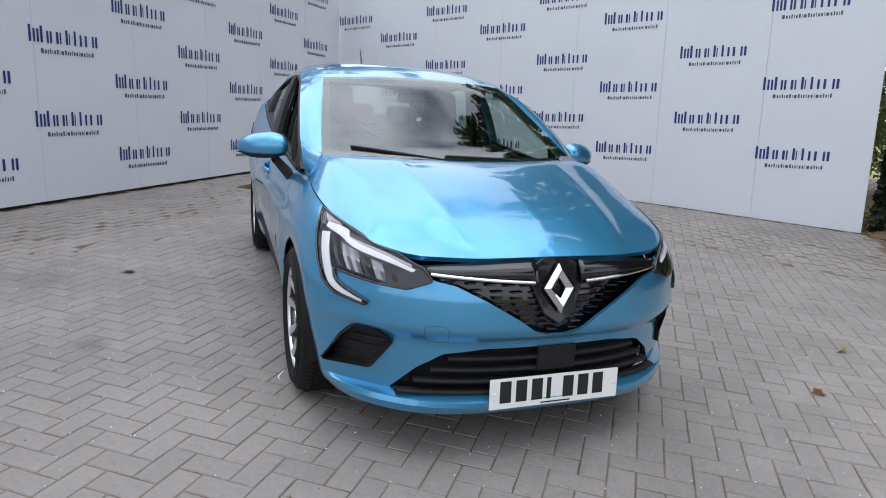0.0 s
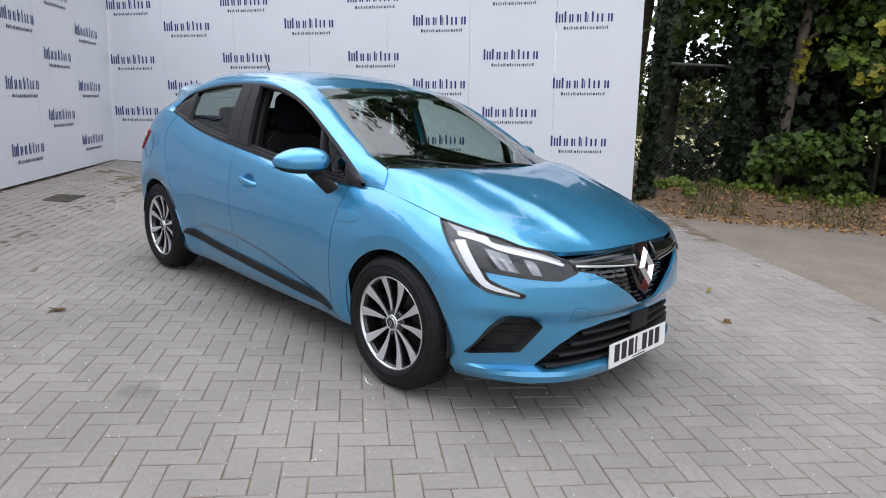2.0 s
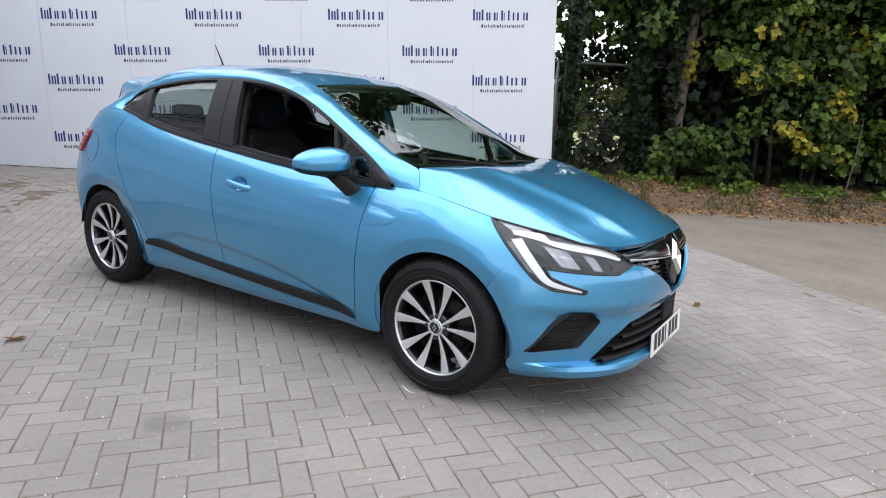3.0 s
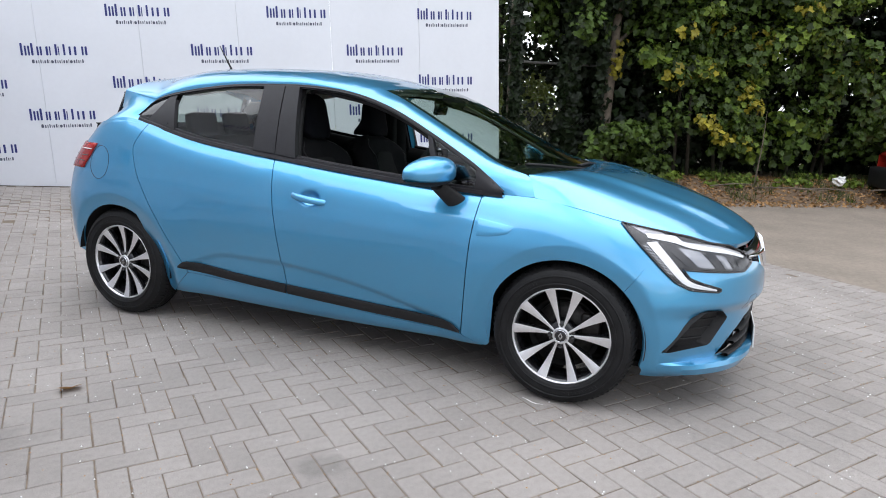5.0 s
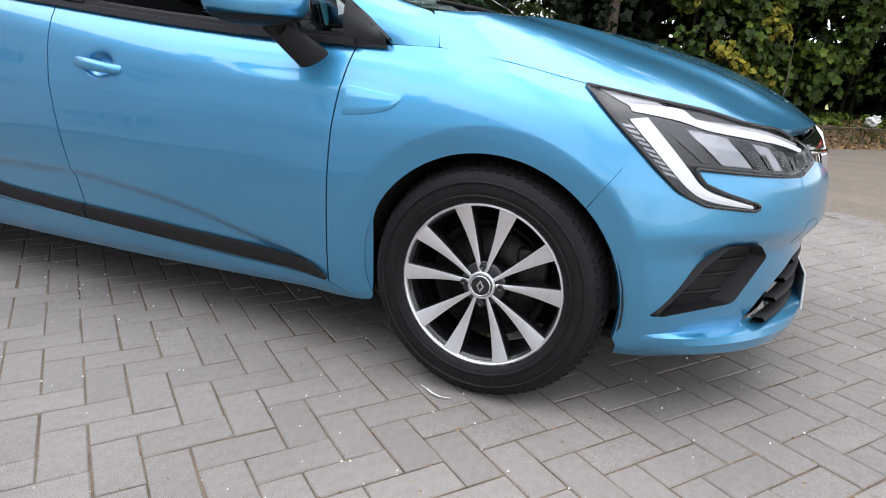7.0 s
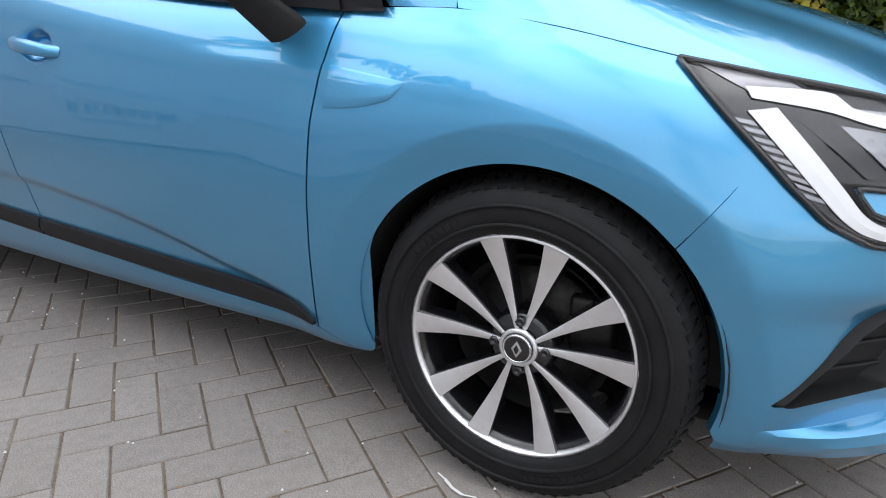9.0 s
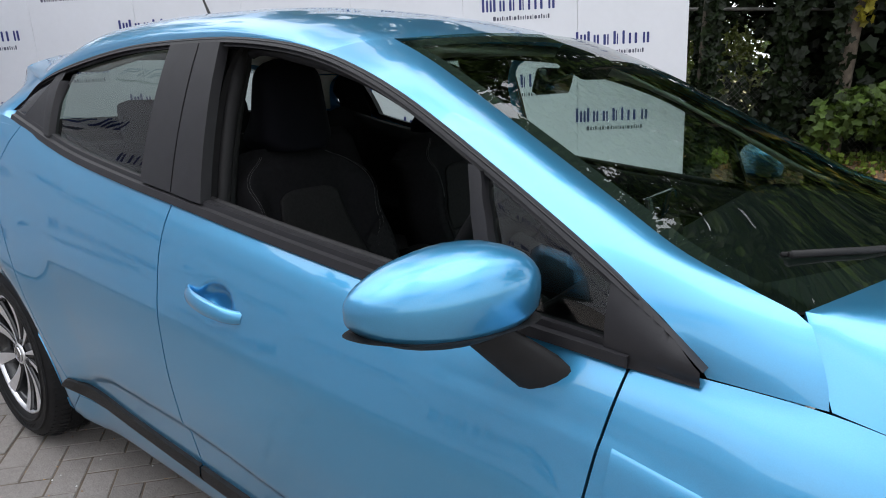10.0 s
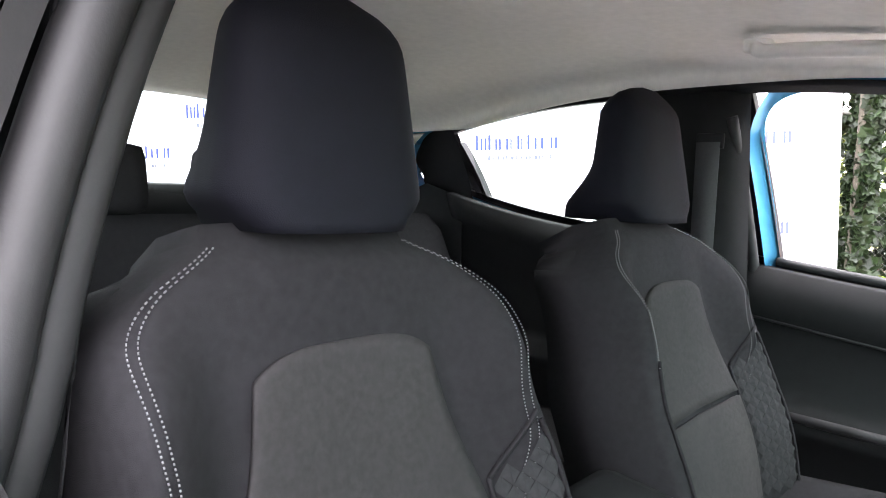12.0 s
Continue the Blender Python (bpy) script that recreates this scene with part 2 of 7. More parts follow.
def weathered(m, stains):
    """Broad uneven soiling over the whole yard, and a few oil and damp marks with ragged edges."""
    n, l = m.node_tree.nodes, m.node_tree.links
    p = n["Principled BSDF"]
    where = n.new("ShaderNodeNewGeometry")
    broad = n.new("ShaderNodeTexNoise")
    broad.inputs["Scale"].default_value, broad.inputs["Detail"].default_value = 0.9, 7
    l.new(where.outputs["Position"], broad.inputs["Vector"])
    span = n.new("ShaderNodeMapRange")
    span.inputs["From Min"].default_value, span.inputs["From Max"].default_value = 0.3, 0.7
    span.inputs["To Min"].default_value, span.inputs["To Max"].default_value = 0.86, 1.10
    l.new(broad.outputs["Fac"], span.inputs["Value"])
    tone = span.outputs["Result"]
    rag = n.new("ShaderNodeTexNoise")
    rag.inputs["Scale"].default_value, rag.inputs["Detail"].default_value = 14, 6
    l.new(where.outputs["Position"], rag.inputs["Vector"])
    for x, y, size, depth in stains:
        far = n.new("ShaderNodeVectorMath")
        far.operation = "DISTANCE"
        l.new(where.outputs["Position"], far.inputs[0])
        far.inputs[1].default_value = (x, y, 0)
        edge = n.new("ShaderNodeMath")
        edge.operation = "MULTIPLY_ADD"
        l.new(rag.outputs["Fac"], edge.inputs[0])
        edge.inputs[1].default_value = size * 1.4
        l.new(far.outputs["Value"], edge.inputs[2])
        mark = n.new("ShaderNodeMapRange")
        mark.inputs["From Min"].default_value, mark.inputs["From Max"].default_value = size * 1.2, size * 1.75
        mark.inputs["To Min"].default_value, mark.inputs["To Max"].default_value = depth, 1.0
        l.new(edge.outputs[0], mark.inputs["Value"])
        both_ = n.new("ShaderNodeMath")
        both_.operation = "MULTIPLY"
        l.new(tone, both_.inputs[0])
        l.new(mark.outputs["Result"], both_.inputs[1])
        tone = both_.outputs[0]
    mul = n.new("ShaderNodeMix")
    mul.data_type, mul.blend_type = "RGBA", "MULTIPLY"
    mul.inputs["Factor"].default_value = 1
    l.new(p.inputs["Base Color"].links[0].from_socket, mul.inputs["A"])
    l.new(tone, mul.inputs["B"])
    l.new(mul.outputs["Result"], p.inputs["Base Color"])


STAINS = ((0.65, -1.69, 0.10, 0.76), (-0.55, -2.15, 0.22, 0.85), (3.3, 0.9, 0.30, 0.86), (2.6, -1.9, 0.16, 0.82))
weathered(BRICK, STAINS)
weathered(BRICKFAR, STAINS)
SAND = material("jointing_sand", (0.165, 0.128, 0.094), 0.95, 0, 0.6, 9, 0.4, 300, speck=0.4)
TARMAC = material("worn_tarmac", (0.222, 0.186, 0.152), 0.92, 0, 0.35, 1.6, 0.7, 120, fine=0.3, speck=0.3)
SOIL = material("leaf_litter_soil", (0.15, 0.10, 0.062), 0.97, 0, 0.6, 3, 0.9, 50, fine=0.5, speck=0.35)
FIELD = material("dry_grass_field", (0.34, 0.31, 0.14), 0.95, 0, 0.3, 0.5, 0.4, 40)
BARK = material("brown_bark", (0.13, 0.105, 0.08), 0.95, 0, 0.5, 12, 1.0, 70)
IVYBARK = material("dark_bark", (0.05, 0.042, 0.03), 0.95, 0, 0.5, 12, 0.8, 70)


def leaf_material(name, color, var):
    m = island_tone(material(name, color, 0.5, 0, 0.2, 20, spec=0.28), 1 - var, 1 + var)
    n, l = m.node_tree.nodes, m.node_tree.links
    p = n["Principled BSDF"]
    tr, mix = n.new("ShaderNodeBsdfTranslucent"), n.new("ShaderNodeMixShader")
    mix.inputs["Fac"].default_value = 0.18
    l.new(p.inputs["Base Color"].links[0].from_socket, tr.inputs["Color"])
    l.new(p.outputs["BSDF"], mix.inputs[1])
    l.new(tr.outputs["BSDF"], mix.inputs[2])
    l.new(mix.outputs["Shader"], n["Material Output"].inputs["Surface"])
    return m


LEAF = leaf_material("green_leaves", (0.044, 0.075, 0.011), 0.65)
# dark ivy green; also puts the hedge's inner shade into leaf colour
LEAFDARK = leaf_material("ivy_and_shade_leaves", (0.008, 0.016, 0.004), 0.5)
LEAFLIME = leaf_material("fresh_green_leaves", (0.115, 0.165, 0.020), 0.5)
# lighter copy of the leaf green, standing in for leaves in sunlight
LEAFSUNLIT = leaf_material("sunlit_green_leaves", (0.15, 0.18, 0.045), 0.4)
LEAFYELLOW = leaf_material("yellow_leaves", (0.24, 0.21, 0.02), 0.4)
DRYLEAF = leaf_material("dry_brown_leaves", (0.32, 0.185, 0.08), 0.5)
WIRE = material("weathered_fence_steel", (0.16, 0.16, 0.15), 0.6, 0.7, 0.3, 30)
REDPAINT = material("red_car_paint", (0.55, 0.025, 0.015), 0.3, 0.2, 0.05, 300, coat=1.0)


# ---- building helpers ----
def part(name, bm, mat, parent=None, label="", smooth=True, solid=0.0, bevel=0.0, offset=-1.0):
    """Links a bmesh as one mesh object under a thing or a part. Modifiers give a sheet its thickness and soft edges."""
    me = bpy.data.meshes.new(name)
    bm.to_mesh(me)
    bm.free()
    me.materials.append(mat)
    if smooth:
        me.polygons.foreach_set("use_smooth", [True] * len(me.polygons))
    ob = new(name, me)
    if parent:
        ob.parent = parent
    if label:
        ob["label"] = label
    if solid:
        mod = ob.modifiers.new("thickness", "SOLIDIFY")
        mod.thickness, mod.offset, mod.use_even_offset = solid, offset, False
    if bevel:
        mod = ob.modifiers.new("edges", "BEVEL")
        mod.width, mod.segments, mod.limit_method, mod.angle_limit = bevel, 2, "ANGLE", radians(40)
    return ob


def empty(name, label, category, m=None, group="", kind=""):
    ob = new(name)
    ob.empty_display_size = 0.1
    if m is not None:
        ob.matrix_world = m
    return tagged(ob, label, category, group, kind)


def sheet(rows, closed=False):
    """A bmesh grid from rows of points."""
    bm = bmesh.new()
    vs = [[bm.verts.new(p) for p in r] for r in rows]
    for a, b in zip(vs, vs[1:]):
        k = len(a)
        for j in range(k if closed else k - 1):
            quad = [a[j], a[(j + 1) % k], b[(j + 1) % k], b[j]]
            bm.faces.new(quad)
    bmesh.ops.remove_doubles(bm, verts=bm.verts, dist=1e-5)
    bmesh.ops.recalc_face_normals(bm, faces=bm.faces)
    return bm


def box(sx, sy, sz, m=None, bm=None, bevel=0.0):
    """A box of that size about the origin, moved by m; its edges rounded by bevel."""
    own = bmesh.new()
    bmesh.ops.create_cube(own, size=1.0, matrix=Matrix.Diagonal((sx, sy, sz, 1)))
    if bevel:
        bmesh.ops.bevel(own, geom=own.edges[:], offset=bevel, segments=2, affect="EDGES", profile=0.6)
    if m is not None:
        own.transform(m)
    if bm is None:
        return own
    return merge(bm, own)


def merge(bm, other):
    me = bpy.data.meshes.new("tmp")
    other.to_mesh(me)
    other.free()
    bm.from_mesh(me)
    bpy.data.meshes.remove(me)
    return bm


def lathe(profile, n=48, axis="y"):
    """Turns (radius, along) points about an axis."""
    rows = []
    for r, a in profile:
        ring = []
        for k in range(n):
            c, s = math.cos(2 * math.pi * k / n), math.sin(2 * math.pi * k / n)
            ring.append((r * c, a, r * s) if axis == "y" else (r * c, r * s, a) if axis == "z" else (a, r * c, r * s))
        rows.append(ring)
    return sheet(rows, closed=True)


def tube(points, radius, n=8, bm=None):
    """A round bar along points; radius is a number or one for each point."""
    pts = [Vector(p) for p in points]
    radii = radius if isinstance(radius, (list, tuple)) else [radius] * len(pts)
    rows, side = [], None
    for i, p in enumerate(pts):
        d = (pts[min(i + 1, len(pts) - 1)] - pts[max(i - 1, 0)]).normalized()
        if side is None:
            side = d.orthogonal().normalized()
        side = (side - d * side.dot(d)).normalized()
        up = d.cross(side)
        rows.append([p + radii[i] * (math.cos(2 * math.pi * k / n) * side + math.sin(2 * math.pi * k / n) * up) for k in range(n)])
    own = sheet(rows, closed=True)
    for row in (rows[0], rows[-1]):
        c = sum(row, Vector()) / n
        vs = [own.verts.new(v) for v in row]
        mid = own.verts.new(c)
        for k in range(n):
            own.faces.new((vs[k], vs[(k + 1) % n], mid))
    bmesh.ops.remove_doubles(own, verts=own.verts, dist=1e-6)
    bmesh.ops.recalc_face_normals(own, faces=own.faces)
    return own if bm is None else merge(bm, own)


def curve(xs, ys):
    """A smooth function through knots."""
    xs, ys = list(xs), list(ys)
    n = len(xs)
    d = [(ys[i + 1] - ys[i]) / (xs[i + 1] - xs[i]) for i in range(n - 1)]
    m = [d[0]] + [0.0 if d[i - 1] * d[i] <= 0 else 2 * d[i - 1] * d[i] / (d[i - 1] + d[i]) for i in range(1, n - 1)] + [d[-1]]

    def f(x):
        if x <= xs[0]:
            return ys[0] + m[0] * (x - xs[0]) * 0
        if x >= xs[-1]:
            return ys[-1]
        i = 0
        while x > xs[i + 1]:
            i += 1
        h = xs[i + 1] - xs[i]
        t = (x - xs[i]) / h
        return ((2 * t**3 - 3 * t**2 + 1) * ys[i] + (t**3 - 2 * t**2 + t) * h * m[i] + (3 * t**2 - 2 * t**3) * ys[i + 1] + (t**3 - t**2) * h * m[i + 1])

    return f


def resample(pts, n, round_=True):
    """n points evenly along a polyline, rounded into a curve through its knots."""
    pts = [Vector(p) for p in pts]
    if round_ and len(pts) > 2:
        fine = []
        for i in range(len(pts) - 1):
            p0, p1, p2, p3 = pts[max(i - 1, 0)], pts[i], pts[i + 1], pts[min(i + 2, len(pts) - 1)]
            for k in range(12):
                t = k / 12
                fine.append(0.5 * (2 * p1 + (p2 - p0) * t + (2 * p0 - 5 * p1 + 4 * p2 - p3) * t * t + (3 * p1 - p0 - 3 * p2 + p3) * t**3))
        pts = fine + [pts[-1]]
    acc = [0.0]
    for a, b in zip(pts, pts[1:]):
        acc.append(acc[-1] + (b - a).length)
    out, i = [], 0
    for k in range(n):
        s = acc[-1] * k / (n - 1)
        while i < len(pts) - 2 and s > acc[i + 1]:
            i += 1
        t = (s - acc[i]) / max(acc[i + 1] - acc[i], 1e-9)
        out.append(pts[i].lerp(pts[i + 1], min(t, 1)))
    return out


def coons(bottom, top, left, right, nu, nv):
    """Points over four edge curves; bottom and top run from left to right, left and right from bottom to top."""
    b, t = resample(bottom, nu), resample(top, nu)
    l, r = resample(left, nv), resample(right, nv)
    rows = []
    for j in range(nv):
        v = j / (nv - 1)
        row = []
        for i in range(nu):
            u = i / (nu - 1)
            row.append((1 - v) * b[i] + v * t[i] + (1 - u) * l[j] + u * r[j]
                       - ((1 - u) * (1 - v) * b[0] + u * (1 - v) * b[-1] + (1 - u) * v * t[0] + u * v * t[-1]))
        rows.append(row)
    return rows


def smooth_step(a, b, x):
    t = max(0.0, min(1.0, (x - a) / (b - a)))
    return t * t * (3 - 2 * t)


# ---- the place: paved yard, white hoarding on two sides, lane, bank, hedge, field ----
YARD_TURN = radians(-37.14)
PITCH = 0.0984
U0, V0 = 0.0680, -0.0789


def yard(u, v, z=0.0):
    """A point of the paving from its own axes."""
    c, s = math.cos(YARD_TURN), math.sin(YARD_TURN)
    return Vector((c * u - s * v, s * u + c * v, z))


# the line where the paving meets the lane
EDGE_P, EDGE_D = Vector((2.4, 3.0, 0)), Vector((0.76, -0.65, 0)).normalized()
EDGE_N = Vector((-EDGE_D.y, EDGE_D.x, 0))


def beyond_edge(p):
    return (Vector((p[0], p[1], 0)) - EDGE_P).dot(EDGE_N)


def flat_quad(points, z):
    bm = bmesh.new()
    bm.faces.new([bm.verts.new((p[0], p[1], z)) for p in points])
    bmesh.ops.recalc_face_normals(bm, faces=bm.faces)
    for f in bm.faces:
        if f.normal.z < 0:
            f.normal_flip()
    return bm


ground = part("ground", flat_quad([(-900, -900), (900, -900), (900, 900), (-900, 900)], -0.03), FIELD, smooth=False)
tagged(ground, "dry yellow grass field stretching away behind the hedge", "ground", kind="structure")

# the lines of the hoarding: two runs meeting in a corner
WB_O, WB_A = Vector((-1.997, 5.065, 0)), 0.5915
WB_D = Vector((math.cos(WB_A), math.sin(WB_A), 0))
WB_N = Vector((WB_D.y, -WB_D.x, 0))  # towards the yard
CORNER = WB_O + WB_D * -7.15
WA_D = Vector((5.23, -4.0, 0)).normalized()
WA_N = Vector((-WA_D.y, WA_D.x, 0))


def yard_rise(x, y):
    """The paving climbs a few centimetres towards the hoarding."""
    q = Vector((x, y, 0)) - CORNER
    return 0.062 * max(1 - smooth_step(0.0, 2.4, q.dot(WB_N)), 0.6 * (1 - smooth_step(0.0, 1.6, q.dot(WA_N))))


# the worn lane, gently uneven
rows = []
for i in range(50):
    u = -14 + i * 0.7
    rows.append([(EDGE_P + EDGE_D * u + EDGE_N * v + Vector((0, 0, 0.006 * noise.noise((u, v, 1)) + min(0.0, 0.004 - 0.012)))) for v in [0.0 + j * 0.45 for j in range(34)]])
road = part("road", sheet(rows), TARMAC)
tagged(road, "worn brown-grey tarmac lane with grit and patches", "road", kind="structure")

rows = []
for i in range(85):
    rows.append([])
    for j in range(45):
        p = EDGE_P + EDGE_D * (-26 + 0.5 * i) - EDGE_N * (0.5 * j)
        rows[-1].append(Vector((p.x, p.y, yard_rise(p.x, p.y) - 0.0030)))
pavement = part("pavement", sheet(rows), SAND)
tagged(pavement, "grey herringbone block paving with sandy joints", "pavement", kind="structure")

# hoarding: two runs of white panels
WALL_TOP = 3.2
SLOPE = 0.055  # the panels and their print stand level while the yard falls away


def hoarding(name, origin, d, n, length, first, step, lean, label, gap=0.068):
    """One run of panels: each a slab with tiny joints, capped edges and rivets, and the print on it."""
    wall = new(name)
    wall.empty_display_size = 0.1
    tagged(wall, label, "wall", kind="structure")
    edges = [0.0]
    at = first
    while at < length - 0.2:
        edges.append(at)
        at += step
    edges.append(length)
    for a, b in zip(edges, edges[1:]):
        bm = bmesh.new()
        a2, b2 = a + 0.0015, b - 0.0015
        def pt(s, z, off):
            return origin + d * (s - lean * z) + n * (off - 0.022 * z * (1 if name == "wall_north" else 0)) + Vector((0, 0, z))
        ring = [pt(a2, gap, 0), pt(b2, gap, 0), pt(b2, WALL_TOP, 0), pt(a2, WALL_TOP, 0)]
        back = [pt(a2, gap, -0.04), pt(b2, gap, -0.04), pt(b2, WALL_TOP, -0.04), pt(a2, WALL_TOP, -0.04)]
        f = [bm.verts.new(p) for p in ring]
        k = [bm.verts.new(p) for p in back]
        bm.faces.new(f)
        bm.faces.new(k[::-1])
        for i in range(4):
            bm.faces.new((f[i], k[i], k[(i + 1) % 4], f[(i + 1) % 4]))
        bmesh.ops.recalc_face_normals(bm, faces=bm.faces)
        part("panel", bm, PANELWHITE, wall, smooth=False)
    return wall, pt


wall_north, on_north = hoarding("wall_north", CORNER, WB_D, WB_N, 8.31, 1.05, 1.22, SLOPE, "white painted hoarding panels printed with navy words")
wall_west, on_west = hoarding("wall_west", CORNER, WA_D, WA_N, 16.0, 1.22, 1.22, -0.0, "long white hoarding panels printed with navy words")


def word_mesh():
    """A printed word as plain bars: seven characters in navy above a thin grey line of small ones. Width 0.8."""
    navy, grey = bmesh.new(), bmesh.new()

    def bar(bm, x, z, w, h):
        r = min(w, h) * 0.25
        vs = [bm.verts.new((px, 0, pz)) for px, pz in ((x + r, z), (x + w - r, z), (x + w, z + r), (x + w, z + h - r), (x + w - r, z + h), (x + r, z + h), (x, z + h - r), (x, z + r))]
        bm.faces.new(vs)

    for x, w, h in ((0.0, 0.026, 0.15), (0.045, 0.022, 0.12), (0.083, 0.022, 0.12), (0.120, 0.026, 0.15), (0.186, 0.022, 0.11), (0.222, 0.022, 0.11),
                    (0.290, 0.026, 0.11), (0.330, 0.016, 0.11), (0.395, 0.026, 0.138), (0.432, 0.012, 0.11), (0.49, 0.024, 0.138), (0.557, 0.024, 0.11), (0.618, 0.026, 0.11), (0.705, 0.022, 0.11), (0.745, 0.026, 0.11)):
        bar(navy, x, -0.15, w, h)
    x = 0.115
    k = 0
    while x < 0.70:
        w = (0.030, 0.018, 0.012, 0.014, 0.008, 0.018, 0.018, 0.006)[k % 8]
        bar(grey, x, -0.245, w, 0.036 if k % 3 else 0.046)
        x += w + 0.012
        k += 1
    for bm in (navy, grey):
        bmesh.ops.recalc_face_normals(bm, faces=bm.faces)
    return navy, grey


navy_bm, grey_bm = word_mesh()
word_navy = bpy.data.meshes.new("printed_word")
navy_bm.to_mesh(word_navy)
word_navy.materials.append(NAVY)
word_grey = bpy.data.meshes.new("printed_line")
grey_bm.to_mesh(word_grey)
word_grey.materials.append(GREYINK)


def print_word(wall, base, along, up, n):
    z_ax = up.normalized()
    y_ax = -n
    x_ax = along.normalized()
    m = Matrix((x_ax, y_ax, z_ax)).transposed().to_4x4()
    for name, me, off in (("printed_word", word_navy, 0.004), ("printed_line", word_grey, 0.004)):
        ob = new(name, me)
        ob.matrix_world = Matrix.Translation(base + n * off) @ m
        ob.parent = wall


ROW_V = (0.929, 1.332, 1.730, 2.132, 2.615, 2.96)
# each column of print is shifted off the even spacing to fit the camera's view
COL_OFF = {0: -0.012, -1: 0.002, -2: -0.024, -3: -0.006, -4: 0.008, -5: -0.018, -6: 0.014, -7: 0.04}
for col in range(-7, 1):
    for k, v in enumerate(ROW_V):
        if (k + col) % 2:
            continue
        base = on_north(7.145 + col * 1.0111 + COL_OFF[col], v + SLOPE * (col * 1.0111), 0)
        print_word(wall_north, base, WB_D + Vector((0, 0, SLOPE)), Vector((0, 0, 1)) - WB_N * 0.022 - WB_D * SLOPE, WB_N)
for col in range(0, 15):
    for k in range(7):
        if (k + col) % 2:
            continue
        base = on_west(1.22 + col * 0.985, 0.545 + 0.385 * k, 0)
        print_word(wall_west, base, -WA_D, Vector((0, 0, 1)), WA_N)

# rivets along the panels' feet
rivet = lathe([(0.0, 0.003), (0.006, 0.0025), (0.009, 0.0)], 8, "z")
rivet_me = bpy.data.meshes.new("rivet")
rivet.to_mesh(rivet_me)
rivet.free()
rivet_me.materials.append(PANELWHITE)
for wall, put, n, length in ((wall_north, on_north, WB_N, 8.2), (wall_west, on_west, WA_N, 12.0)):
    at = 0.2
    while at < length:
        for z in (0.16, 0.62):
            ob = new("rivet", rivet_me)
            ob.matrix_world = Matrix.Translation(put(at, z + 0.02 * math.sin(at * 5), 0.001)) @ n.to_track_quat("Z", "Y").to_matrix().to_4x4()
            ob.parent = wall
        at += 0.61
# an added dark strip, no part seen there, closes the gap behind the panels' feet
for name, o, d, n, length in (("north", CORNER, WB_D, WB_N, 8.25), ("west", CORNER, WA_D, WA_N, 16.0)):
    bm = box(length, 0.05, 0.09, Matrix.Translation(o + d * (length / 2) - n * 0.075 + Vector((0, 0, 0.045))) @ Matrix.Rotation(math.atan2(d.y, d.x), 4, "Z"))
    part("foot_gap_strip", bm, IVYBARK, wall_north if name == "north" else wall_west, smooth=False)


# ---- the blue hatchback, front towards +x ----
AXLE_F, AXLE_R, HUB_Z = 1.2915, -1.2915, 0.305
ARCH = 0.347
belt = curve([-1.6, -1.25, -1.183, -0.948, -0.813, -0.644, -0.431, -0.25, 0.3, 0.88, 1.11, 1.485, 1.9, 2.1], [1.155, 1.148, 1.132, 1.074, 1.046, 1.021, 0.999, 0.980, 0.927, 0.893, 0.893, 0.827, 0.74, 0.70])
prof = curve([0, 0.05, 0.13, 0.24, 0.4, 0.55, 0.68, 0.8, 0.87, 0.94, 1.0], [0.742, 0.768, 0.786, 0.804, 0.824, 0.833, 0.830, 0.811, 0.794, 0.768, 0.735])
plan = curve([-1.9, -1.3, -0.7, 0.0, 0.8, 1.12, 1.3, 2.0], [0.97, 0.995, 1.0, 1.0, 0.995, 0.985, 0.99, 0.99])
nose = curve([0.14, 0.18, 0.25, 0.32, 0.42, 0.5, 0.6, 0.68, 0.74, 0.80, 0.9], [2.03, 2.065, 2.09, 2.10, 2.10, 2.115, 2.11, 2.085, 2.05, 2.0, 1.9])
nose_n = curve([0.15, 0.28, 0.57, 0.75, 0.9], [3.2, 3.1, 2.6, 2.4, 2.3])
tail = curve([0.2, 0.4, 0.6, 0.8, 0.95, 1.05, 1.15], [-1.84, -1.92, -1.93, -1.875, -1.765, -1.660, -1.56])


hollow = curve([-0.8, -0.73, -0.5, -0.2, 0.17, 0.374, 0.556, 0.72, 0.82], [0.36, 0.402, 0.462, 0.462, 0.428, 0.392, 0.348, 0.312, 0.28])


